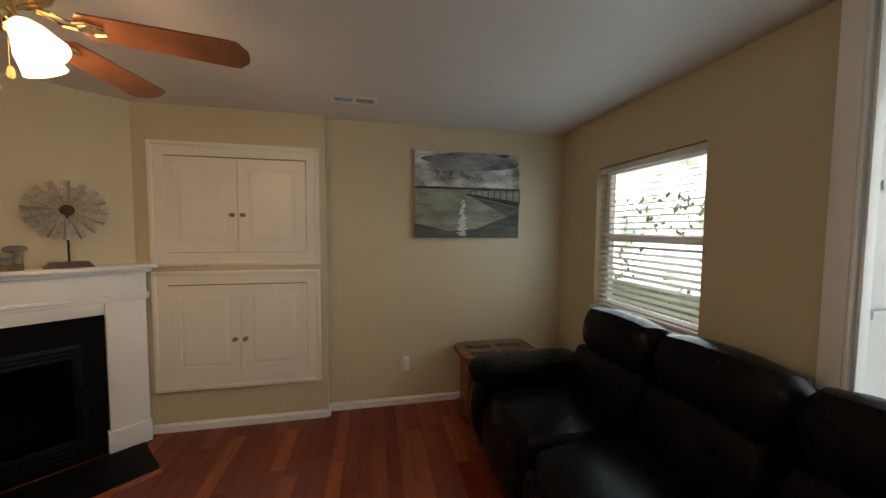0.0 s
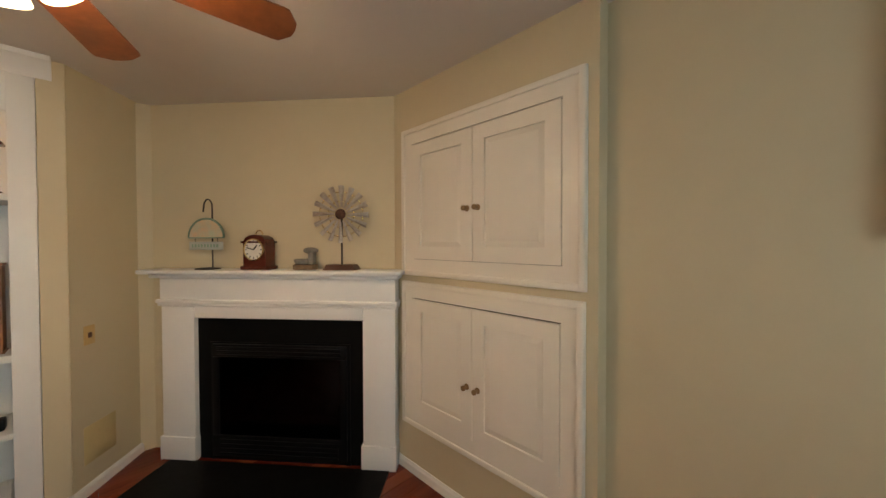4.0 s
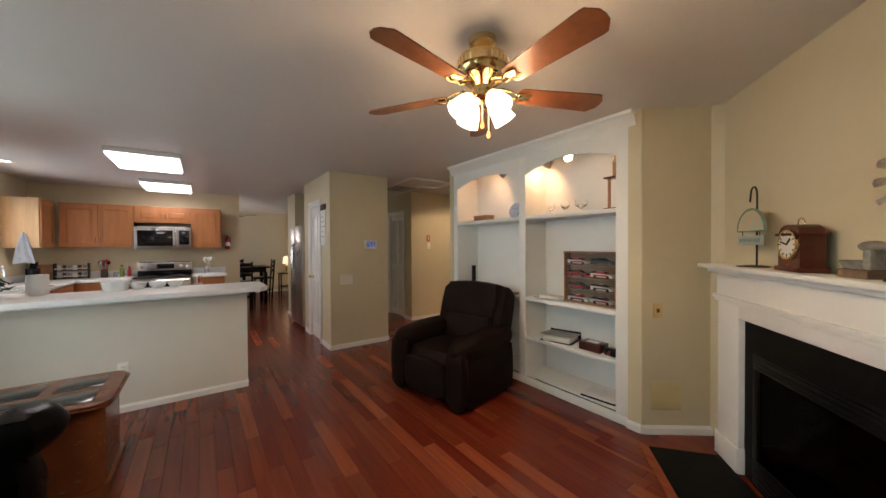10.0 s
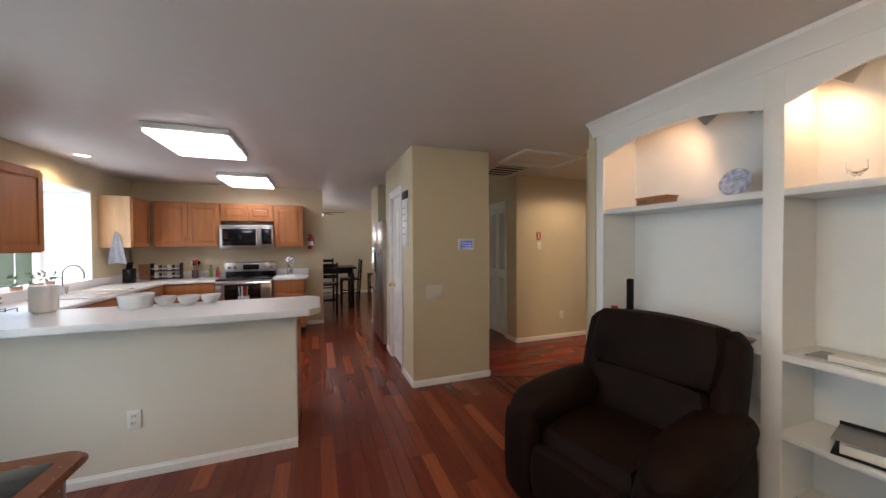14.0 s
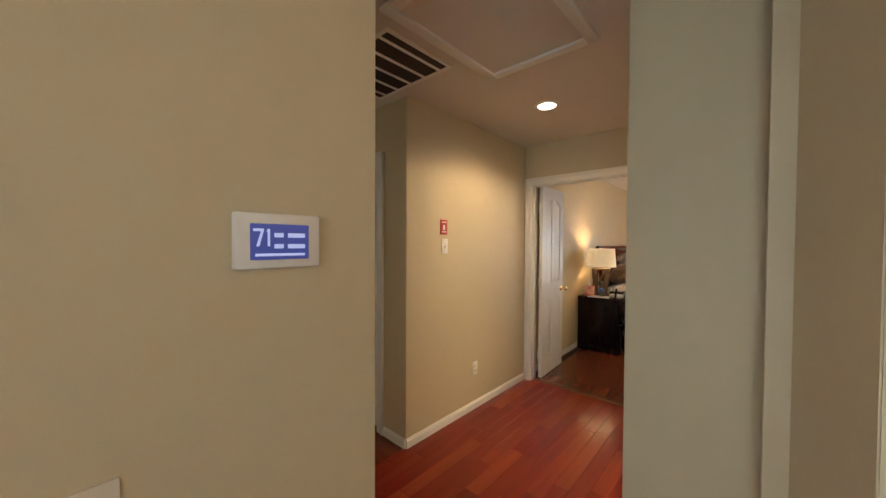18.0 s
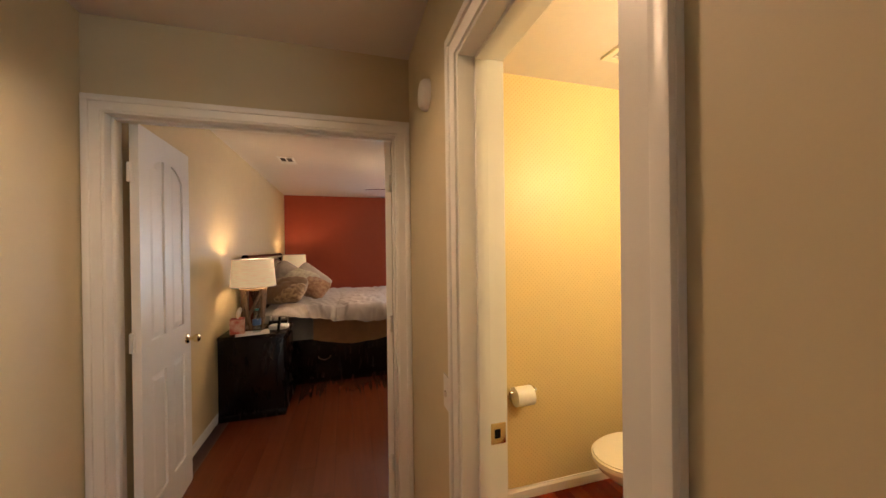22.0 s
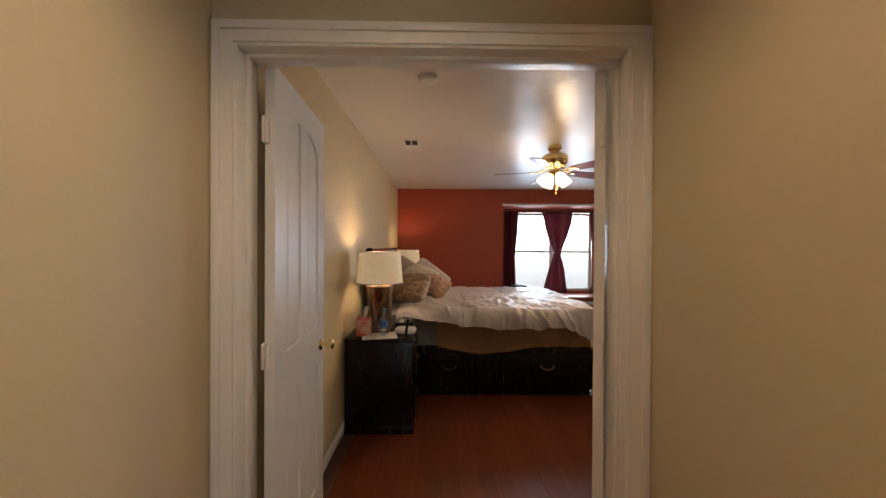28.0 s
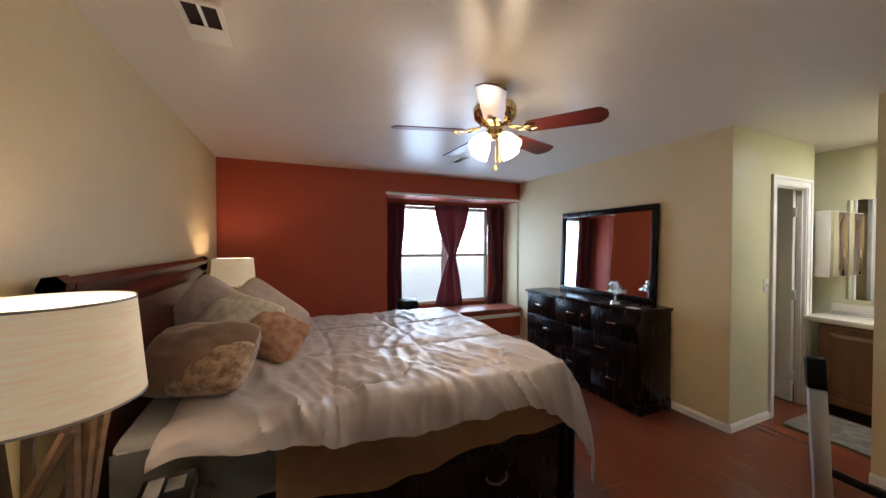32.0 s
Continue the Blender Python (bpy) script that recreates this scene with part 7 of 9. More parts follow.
for a, b, z, cy in ((0.10, 0.10, 0.66, -0.20), (0.18, 0.16, 0.69, -0.24), (0.26, 0.21, 0.745, -0.26), (0.305, 0.25, 0.80, -0.27), (0.31, 0.255, 0.825, -0.27), (0.30, 0.245, 0.832, -0.27), (0.245, 0.165, 0.825, -0.285), (0.22, 0.15, 0.78, -0.285), (0.14, 0.10, 0.725, -0.28), (0.03, 0.03, 0.715, -0.28)):
    rings.append(basin(a, b, z, cy))
for p, q in zip(rings, rings[1:]):
    for k in range(N):
        bm.faces.new([p[k], p[(k + 1) % N], q[(k + 1) % N], q[k]])
bm.faces.new(rings[0]), bm.faces.new(rings[-1])
bmesh.ops.recalc_face_normals(bm, faces=bm.faces)
part("basin", bm, PORCELAIN, ps)
part("pedestal", lathe([(0, 0), (0.13, 0), (0.115, 0.05), (0.085, 0.2), (0.075, 0.5), (0.09, 0.64), (0.12, 0.70), (0, 0.70)], (0, -0.17, 0), 28), PORCELAIN, ps)
part("overflow", cyl((0, -0.131, 0.79), (0, -0.137, 0.789), 0.011, sides=16), CHROME, ps)
fa = part("faucet", box((-0.085, -0.105, 0.832), (0.085, -0.055, 0.846), 0.006), CHROME, ps)
part("spout", tube([(0, -0.08, 0.845), (0, -0.09, 0.885), (0, -0.13, 0.895), (0, -0.165, 0.88)], 0.012, 12), CHROME, fa)
part("crystal_knob", ball((0, -0.08, 0.92), (0.028, 0.028, 0.026)), GLASS, fa)
SOAPY = glass("clear soap bottle", (0.9, 0.92, 0.9), 0.05, 1.2)
so = thing("soap_bottle", "clear soap dispenser bottle on the sink", "soap bottle", pose(-1.70, 0.69, 0.813))
part("body", lathe([(0, 0), (0.032, 0), (0.034, 0.06), (0.028, 0.12), (0.012, 0.14), (0.012, 0.15), (0, 0.15)], sides=20), SOAPY, so)
part("pump", cyl((0, 0, 0.15), (0, 0, 0.19), 0.006, sides=10, bm=box((-0.035, -0.006, 0.188), (0.008, 0.006, 0.196), 0.002)), BLACK, so)
# mirror and vanity light
bmz = thing("bathroom_mirror", "frameless wall mirror with slightly worn edges", "mirror", pose(-2.225, 0.78, 0.905))
part("mirror_glass", prism([(0.015, 0), (0.62, 0), (0.635, 0.015), (0.635, 1.0), (0.62, 1.015), (0.015, 1.015), (0, 1.0), (0, 0.015)], -0.008, -0.002, "y"), MIRROR, bmz)
part("bottom_channel", box((0.0, -0.012, -0.008), (0.635, -0.001, -0.0005), 0.002), CHROME, bmz)
for x in (0.09, 0.55):
    part("clip", box((x, -0.012, 1.012), (x + 0.02, -0.001, 1.028), 0.002), CHROME, bmz)
vl = thing("vanity_light", "bathroom vanity light bar with globe bulbs", "wall light", pose(-2.12, 0.78, 1.95))
part("bar", box((0, -0.045, 0), (0.50, -0.001, 0.115), 0.004), material("dark mirror chrome", (0.30, 0.27, 0.23), 0.08, 1.0), vl)
GLOBE = emitter("lit globe bulb", (1.0, 0.78, 0.42), 30)
for k, x in enumerate((0.085, 0.25, 0.415)):
    part("socket", cyl((x, -0.045, 0.06), (x, -0.07, 0.06), 0.022, sides=18), CHROME, vl)
    part("globe_bulb", ball((x, -0.10, 0.06), 0.034), GLOBE if k != 1 else PORCELAIN, vl, "round lit bulb" if k != 1 else "round unlit bulb")
    if k != 1:
        lamp("vanity_lamp", "POINT", pose(-2.12 + x, 0.78 - 0.155, 2.01), VANITY, (1.0, 0.84, 0.47), 0.04)
sp2 = thing("strike_plate", "brass strike plate in the door jamb", "strike plate", pose(-2.252, -0.70, 0.87))
part("plate", box((0.0, -0.02, -0.032), (0.003, 0.03, 0.032), 0.001), BRASS, sp2)
part("latch_hole", box((0.0028, -0.008, -0.014), (0.0035, 0.012, 0.014)), BLACK, sp2)
psw = switch(pose(-2.45, YN + 0.14, 1.15, 0, 0, 180), "wallpapered double switch plate inside the powder room", 0.06)
for ch in psw.children:
    ch.data.materials[0] = PAPER

# ---- bedroom ----
house = set(bpy.data.objects)
FABRIC = material("pale taupe comforter satin", (0.44, 0.40, 0.40), 0.40, vary=0.08, scale=5, bump=0.45, bump_scale=9)
FABSTRIPE = material("grey comforter stripe", (0.46, 0.42, 0.43), 0.45, vary=0.08, scale=5)
SHEET = material("tan bed skirt cloth", (0.46, 0.26, 0.14), 0.8, vary=0.2, scale=8, sheen=0.1)
MATT = material("pale quilted mattress", (0.42, 0.42, 0.38), 0.8, vary=0.2, scale=20)
bd = thing("bed", "king bed with dark sleigh headboard and storage base", "bed")
X0, X1, YH, YF = -6.91, -4.99, -2.0, 0.18       # far side, near side, head, foot
part("base", box((X0 + 0.02, YH + 0.05, 0.06), (X1 - 0.02, YF - 0.06, 0.47), 0.006), DARKWOOD, bd)
for k in (0, 1):
    y0 = YH + 0.32 + k * 0.92
    d_ = part("drawer_front", box((X1 - 0.021, y0, 0.12), (X1 - 0.003, y0 + 0.82, 0.42), 0.008), DARKWOOD, bd)
    part("drawer_pull", tube([(X1 - 0.004, y0 + 0.35, 0.30), (X1 + 0.02, y0 + 0.355, 0.285), (X1 + 0.024, y0 + 0.41, 0.265), (X1 + 0.02, y0 + 0.465, 0.285), (X1 - 0.004, y0 + 0.47, 0.30)], 0.006, 8), NICKEL, d_)
part("plinth", box((X0 + 0.06, YH + 0.08, 0.0), (X1 - 0.06, YF - 0.10, 0.059)), DARKWOOD, bd)
part("footboard", box((X0, YF - 0.058, 0.06), (X1, YF, 0.52), 0.012), DARKWOOD, bd)
for x in (X0, X1 - 0.09):
    part("foot_post", box((x, YF - 0.075, 0.0), (x + 0.09, YF + 0.012, 0.54), 0.010), DARKWOOD, bd)
HEADWOOD = material("dark cherry headboard", (0.075, 0.016, 0.010), 0.22, vary=0.4, scale=4, stretch=(0.6, 4, 4))
scroll = [(YH + 0.05, 0.30), (YH + 0.05, 0.90), (YH + 0.03, 1.08), (YH - 0.015, 1.22), (YH - 0.05, 1.30), (YH - 0.06, 1.35), (YH - 0.045, 1.385), (YH - 0.01, 1.39), (YH + 0.015, 1.365), (YH + 0.01, 1.34), (YH - 0.01, 1.335), (YH - 0.02, 1.315), (YH + 0.0, 1.27), (YH - 0.03, 1.20), (YH - 0.012, 1.06), (YH + 0.005, 0.90), (YH + 0.005, 0.30)]
part("headboard", prism(scroll, X0 + 0.06, X1 - 0.06, "x"), HEADWOOD, bd, "dark cherry sleigh headboard with scrolled top")
for x in (X0, X1 - 0.06):
    part("head_post", prism([(y, z + 0.008 if z > 1.2 else z if z > 0.35 else 0.0) for y, z in scroll], x, x + 0.06, "x"), HEADWOOD, bd)
ma = thing("mattress", "king mattress with pale quilted sides", "mattress")
part("box_spring", box((X0 + 0.05, YH + 0.08, 0.47), (X1 - 0.05, YF - 0.08, 0.58), 0.03), MATT, ma)
part("mattress_body", box((X0 + 0.05, YH + 0.08, 0.581), (X1 - 0.05, YF - 0.09, 0.76), 0.05, segments=3), MATT, ma)

# bed skirt / blanket hanging below the comforter
def hanging(name, x, ya, yb, z0f, z1, mat, label, parent, amp=0.012, waves=9, n=60):
    bm, rows = bmesh.new(), []
    for j in range(9):
        rows.append([])
        for k in range(n + 1):
            u = k / n
            z = z1 + (z0f(u) - z1) * j / 8
            rows[-1].append(bm.verts.new((x + amp * (0.3 + j / 8) * math.sin(u * waves * math.tau + 0.8 * math.sin(u * 17)) , ya + (yb - ya) * u, z)))
    for a, b in zip(rows, rows[1:]):
        for k in range(n):
            bm.faces.new([a[k], a[k + 1], b[k + 1], b[k]])
    bmesh.ops.solidify(bm, geom=bm.faces[:], thickness=0.006)
    return part(name, bm, mat, parent, label)


bl = thing("blanket", "tan blanket hanging from under the comforter", "blanket")
hanging("side_drop", X1 + 0.008, YH + 0.62, YF - 0.02, lambda u: 0.50 - 0.09 * max(0.0, math.sin(u * 5.2 - 0.1)) * (1 - u) - 0.02, 0.73, SHEET, "", bl, 0.010, 5)

# comforter: a draped sheet with folds
def comforter(band):
    bm = bmesh.new()
    nx, ny = 160, 180
    ya, yb = YH + 0.24, YF + 0.30
    xa, xb = X0 - 0.30, X1 + 0.165
    top = 0.80
    grid = []
    for i in range(nx + 1):
        row = []
        u = xa + (xb - xa) * i / nx
        for j in range(ny + 1):
            v = ya + (yb - ya) * j / ny
            hem = 0.05 * noise.noise(Vector((v * 1.6, 3.1, 0.0)))
            x, y = u, v
            drop = 0.0
            edge_x = X1 - 0.02
            if u > edge_x:
                over = u - edge_x
                x = edge_x + 0.085 * (1 - math.exp(-over * 14)) + 0.02 * over / 0.3
                drop += over * (0.34 + 0.54 * min(1.0, (v - ya) / 0.95) + hem + 1.1 * max(0.0, min(1.0, (v - YF + 0.30) / 0.25)))
            elif u < X0 + 0.02:
                over = X0 + 0.02 - u
                x = X0 + 0.02 - 0.05 * (1 - math.exp(-over * 14))
                drop += over
            if v > YF - 0.07:
                over = v - (YF - 0.07)
                y = YF - 0.07 + 0.14 * (1 - math.exp(-over * 9))
                drop += over * 0.85
            p = Vector((x, y, 0))
            puff = 0.045 * (1 - ((2 * (u - X0) / (X1 - X0) - 1) ** 2) * 0.55) * (0.8 + 0.2 * math.sin(v * 3))
            q = Vector((u * 1.0, v * 1.0, 0))
            wr = 0.016 * noise.noise(Vector((u * 2.2 + v * 1.4, v * 2.8 - u * 1.1, 0.3)))
            wr += 0.005 * (1 - abs(noise.noise(Vector((u * 4.2 + 2.2 * v, v * 3.1, 1.7)))) * 2.2)
            near = max(0.0, min(1.0, (u - X0 - 0.9) / 0.9))
            bend = 0.9 * noise.noise(Vector((u * 1.3, v * 1.4, 8.2)))
            wr += 0.042 * near * (0.30 - abs(noise.noise(Vector((u * 1.3 + 0.5 * v + bend, v * 5.0 - u * 1.9 + 1.6 * bend, 2.6)))))
            wr += 0.020 * (0.3 - abs(noise.noise(Vector((u * 3.0 - v * 1.5, v * 10.0 + u * 2.5, 7.1)))))
            wr += 0.005 * (1 - abs(noise.noise(Vector((u * 9.0 - 3 * v, v * 8.0 + u * 4, 4.4)))) * 2)
            run = v - 0.45 * (u - X1) + 0.5 * bend
            wr += 0.036 * near * max(0.0, 0.35 - abs(noise.noise(Vector((u * 0.9, run * 7.5, 11.0))))) ** 1.0
            wr += 0.016 * near * max(0.0, 0.30 - abs(noise.noise(Vector((u * 1.6, run * 15.0, 21.0)))))
            for s in (0.33, 0.66):
                wr -= 0.012 * math.exp(-((u - (X0 + (X1 - X0) * s)) / 0.018) ** 2)
            arc = abs(math.hypot(u - (X1 - 0.35), v - (YH + 1.05)) - 0.22)
            arc2 = abs(math.hypot(u - (X1 - 0.35), v - (YF - 0.5)) - 0.20)
            wr -= 0.016 * ((math.exp(-(arc / 0.014) ** 2) if u > X1 - 0.30 else 0.0) + (math.exp(-(arc2 / 0.014) ** 2) if u > X1 - 0.30 else 0.0))
            for s in (YH + 0.86, YH + 1.42):
                wr -= 0.006 * math.exp(-((v - s - 0.03 * math.sin(u * 3)) / 0.014) ** 2)
            z = top + puff + wr - drop
            if u > edge_x:
                fold = 0.030 * noise.noise(Vector((v * 6.5, u * 0.8, 5.0))) * min(1.0, (u - edge_x) / 0.12)
                x += fold + wr * 0.6
                if u > edge_x + 0.07:
                    x = max(x, X1 + 0.03)
            if v > YF - 0.07:
                y += 0.022 * math.sin(u * 15) * min(1.0, (v - YF + 0.07) / 0.15)
            if v < ya + 0.10:
                z -= 0.03 * (1 - (v - ya) / 0.10) ** 2
            row.append(bm.verts.new((x, y, max(z, 0.12))))
        grid.append(row)
    for i in range(nx):
        u = xa + (xb - xa) * (i + 0.5) / nx - X0
        if (1 if 0.62 < u < 0.74 else 2 if 1.18 < u < 1.30 else 0) == band:
            for j in range(ny):
                bm.faces.new([grid[i][j], grid[i + 1][j], grid[i + 1][j + 1], grid[i][j + 1]])
    bmesh.ops.delete(bm, geom=[v for v in bm.verts if not v.link_faces], context="VERTS")
    bmesh.ops.recalc_face_normals(bm, faces=bm.faces)
    bm.normal_update()
    sheet, rim = list(bm.verts), [e for e in bm.edges if e.is_boundary]
    under = {v: bm.verts.new(v.co - v.normal * 0.008 * (1 if v.normal.z > -0.5 else -1)) for v in sheet}
    for f in list(bm.faces):
        bm.faces.new([under[v] for v in reversed(f.verts)])
    for e in rim:
        a, b = e.verts
        bm.faces.new([a, b, under[b], under[a]])
    bmesh.ops.recalc_face_normals(bm, faces=bm.faces)
    return bm


cf = thing("comforter", "rumpled pale taupe comforter spread over the bed", "comforter")
part("cover", comforter(0), FABRIC, cf)
for k in (1, 2):
    part("grey_band", comforter(k), FABSTRIPE, cf, "grey satin band")
fs = thing("fitted_sheet", "pale grey sheet showing at the bed head", "sheet")
part("top", cushion((X0 + 0.045, YH + 0.07, 0.70), (X1 - 0.045, YH + 0.80, 0.79), 0.25), material("grey cotton sheet", (0.36, 0.36, 0.34), 0.85, vary=0.2, scale=9, bump=0.3, bump_scale=12), fs)
hanging("side", X1 - 0.035, YH + 0.10, YH + 0.85, lambda u: 0.52 + 0.03 * math.sin(u * 9), 0.765, bpy.data.materials["grey cotton sheet"], "", fs, 0.008, 4, 30)


def pillow(label, m, w, h, d, mat, trim=None):
    p = thing("pillow", label, "pillow", m, "bed pillows")
    bm = bmesh.new()
    n = 24
    for side in (-1, 1):
        g = []
        for i in range(n + 1):
            r = []
            for j in range(n + 1):
                u, v = 2 * i / n - 1, 2 * j / n - 1
                t_ = max(0.0, (1 - u * u) * (1 - v * v)) ** 0.5
                wob = noise.noise(Vector((u * 2, v * 2, side * 1.7 + w))) * 0.05 + noise.noise(Vector((u * 4 + v * 2, v * 5, w * 9))) * 0.035
                round_ = 1 - 0.10 * (u * v) ** 4
                r.append(bm.verts.new((u * w / 2 * round_ * (1 - 0.035 * (1 - v * v)), side * (d * 0.58 * t_ ** 0.8 * (1 + wob * 3) + 0.003), v * h / 2 * round_ * (1 - 0.035 * (1 - u * u)))))
            g.append(r)
        for i in range(n):
            for j in range(n):
                bm.faces.new([g[i][j], g[i + 1][j], g[i + 1][j + 1], g[i][j + 1]])
    bmesh.ops.remove_doubles(bm, verts=bm.verts, dist=0.008)
    bmesh.ops.recalc_face_normals(bm, faces=bm.faces)
    part("cover", bm, mat, p)
    if trim:
        part("fringe", tube([(w / 2 * 0.93 * math.cos(a) * (1.25 if abs(math.cos(a)) < 0.85 else 1.1), 0, h / 2 * 0.93 * math.sin(a) * (1.25 if abs(math.sin(a)) < 0.85 else 1.1)) for a in [k * math.tau / 24 for k in range(25)]][:25], 0.006, 6), trim, p)
    return p


TAN = material("tan velvet pillow", (0.22, 0.13, 0.075), 0.75, vary=0.25, scale=7, sheen=0.4)
TANPATTERN = material("gold patterned pillow", (0.50, 0.36, 0.22), 0.6, scale=30, bump=0.6, bump_scale=60, second=(0.14, 0.07, 0.035), sheen=0.3)
GREYP = material("taupe grey pillow", (0.46, 0.39, 0.365), 0.7, vary=0.15, scale=7, sheen=0.3)
RUST = material("rust patterned pillow", (0.22, 0.085, 0.045), 0.6, bump=0.4, bump_scale=50, scale=22, second=(0.40, 0.25, 0.15), sheen=0.3)
pillow("large taupe grey pillow propped on the headboard", pose(-5.98, -1.80, 1.09, -28, 24, 52), 0.40, 0.38, 0.17, GREYP)
pillow("pale grey pillow standing at an angle", pose(-6.05, -1.52, 1.01, -36, 34, 66), 0.52, 0.42, 0.16, GREYP)
pillow("tan velvet pillow with a gold patterned panel", pose(-5.34, -1.71, 0.985, -48, -4, 62), 0.50, 0.34, 0.22, TAN)
pillow("gold patterned pillow in front of the tan one", pose(-5.235, -1.635, 0.965, -50, -6, 62), 0.33, 0.23, 0.15, TANPATTERN)
pillow("rust patterned square cushion", pose(-5.70, -1.43, 0.965, -48, 22, 68), 0.36, 0.31, 0.14, RUST)
pillow("white lace bolster pillow behind the cushions", pose(-5.84, -1.62, 1.03, -40, 14, 60), 0.46, 0.36, 0.18, material("white lace", (0.62, 0.58, 0.50), 0.8, vary=0.3, scale=30))


def nightstand(label, x0, x1, y0, y1, z):
    n = thing("nightstand", label, "nightstand", group="nightstands")
    part("body", box((x0 + 0.02, y0, 0.06), (x1 - 0.02, y1 - 0.02, z - 0.03), 0.004), DARKWOOD, n)
    part("top", box((x0, y0, z - 0.03), (x1, y1, z), 0.008), DARKWOOD, n)
    part("plinth", box((x0 + 0.01, y0, 0), (x1 - 0.01, y1 - 0.01, 0.06), 0.006), DARKWOOD, n)
    for k in range(2):
        z0 = 0.09 + k * (z - 0.14) / 2
        f_ = part("drawer_front", box((x0 + 0.04, y1 - 0.02, z0), (x1 - 0.04, y1 - 0.002, z0 + (z - 0.18) / 2), 0.006), DARKWOOD, n)
        part("drawer_pull", tube([((x0 + x1) / 2 - 0.05, y1 - 0.003, z0 + 0.15), ((x0 + x1) / 2, y1 + 0.02, z0 + 0.135), ((x0 + x1) / 2 + 0.05, y1 - 0.003, z0 + 0.15)], 0.005, 8), NICKEL, f_)
    return n


nightstand("espresso wood nightstand near the door crowded with items", -4.82, -4.36, BY0 + 0.02, -1.55, 0.72)
nightstand("espresso wood nightstand on the far side of the bed", -7.55, -7., BY0 + 0.02, -1.58, 0.72)


def linen(name, strength):
    m = bpy.data.materials.new(name)
    m.use_nodes = True
    t = m.node_tree
    b = t.nodes["Principled BSDF"]
    co, mp = t.nodes.new("ShaderNodeTexCoord"), t.nodes.new("ShaderNodeMapping")
    mp.inputs["Scale"].default_value = (14, 14, 160)
    n1 = t.nodes.new("ShaderNodeTexNoise")
    n1.inputs["Scale"].default_value, n1.inputs["Detail"].default_value = 1.0, 4.0
    t.links.new(co.outputs["Object"], mp.inputs[0]), t.links.new(mp.outputs[0], n1.inputs["Vector"])
    ramp = t.nodes.new("ShaderNodeValToRGB")
    ramp.color_ramp.elements[0].color, ramp.color_ramp.elements[1].color = rgb(0.66, 0.58, 0.45), rgb(0.78, 0.70, 0.56)
    ramp.color_ramp.elements[0].position, ramp.color_ramp.elements[1].position = 0.25, 0.6
    t.links.new(n1.outputs[0], ramp.inputs[0]), t.links.new(ramp.outputs[0], b.inputs["Base Color"])
    mul = t.nodes.new("ShaderNodeMix")
    mul.data_type, mul.blend_type = "RGBA", "MULTIPLY"
    mul.inputs[0].default_value = 1.0
    mul.inputs[7].default_value = rgb(1.0, 0.80, 0.52)
    t.links.new(ramp.outputs[0], mul.inputs[6]), t.links.new(mul.outputs[2], b.inputs["Emission Color"])
    b.inputs["Emission Strength"].default_value, b.inputs["Roughness"].default_value = strength, 0.9
    return m


LINEN = linen("lit linen drum shade", SHADE_GLOW)
LEGW = material("greyed driftwood sticks", (0.17, 0.105, 0.062), 0.7, vary=0.4, scale=10, stretch=(1, 1, 3))


def bedside_lamp(label, x, y):
    l = thing("table_lamp", label, "lamp", pose(x, y, 0.72), "bedside lamps")
    part("foot", box((-0.10, -0.09, 0.0), (0.10, 0.09, 0.018), 0.003), LEGW, l)
    rn = random.Random(int(abs(x) * 10))
    for s in (-1, 1):
        for ax in (0, 1):
            for k in range(3):
                a, b = rn.uniform(-0.09, 0.09), rn.uniform(-0.09, 0.09)
                p = Vector((a, s * 0.085, 0.018)) if ax == 0 else Vector((s * 0.095, a, 0.018))
                q = Vector((b, s * 0.085, 0.36)) if ax == 0 else Vector((s * 0.095, b, 0.36))
                part("stick", tube([p, q], 0.0135, 6), LEGW, l)
    part("cap", box((-0.105, -0.095, 0.36), (0.105, 0.095, 0.376), 0.003), LEGW, l)
    part("neck", cyl((0, 0, 0.376), (0, 0, 0.47), 0.012, sides=12), CHROME, l)
    part("bulb", ball((0, 0, 0.50), 0.03), GLOBE, l)
    part("shade", lathe([(0.188, 0.392), (0.168, 0.645), (0.166, 0.645), (0.186, 0.392)], sides=48), LINEN, l, "lit cream linen drum shade")
    for z, r in ((0.392, 0.189), (0.640, 0.170)):
        part("shade_trim", lathe([(r - 0.004, z), (r, z), (r - 0.001, z + 0.006), (r - 0.004, z + 0.006), (r - 0.004, z)], sides=48), GREYV, l)
    lamp("bedside_bulb", "POINT", pose(x, y, 0.72 + 0.555), BEDSIDE, (1.0, 0.70, 0.38), 0.03)


bedside_lamp("bedside lamp with stick frame base and linen shade", -4.63, -1.86)
bedside_lamp("matching bedside lamp on the far nightstand", -7.2, -1.85)

# on the near nightstand
TZ = 0.72
cl = thing("paper_napkin", "white paper napkin lying on the nightstand", "napkin", pose(-4.455, -1.83, TZ, 0, 0, 12))
part("sheet", box((-0.10, -0.13, 0), (0.10, 0.13, 0.003), 0.001), COUNTER, cl)
tb = thing("tissue_box", "square floral tissue box with a tissue", "tissue box", pose(-4.48, -1.955, TZ + 0.003, 0, 0, 10))
part("carton", box((-0.055, -0.055, 0), (0.055, 0.055, 0.125), 0.004), material("pink floral carton", (0.66, 0.42, 0.34), 0.6, scale=26, detail=1.0, second=(0.50, 0.10, 0.06)), tb)
part("top_panel", box((-0.053, -0.053, 0.1251), (0.053, 0.053, 0.127)), material("red carton top", (0.5, 0.10, 0.09), 0.6), tb)
bm, rows = bmesh.new(), []
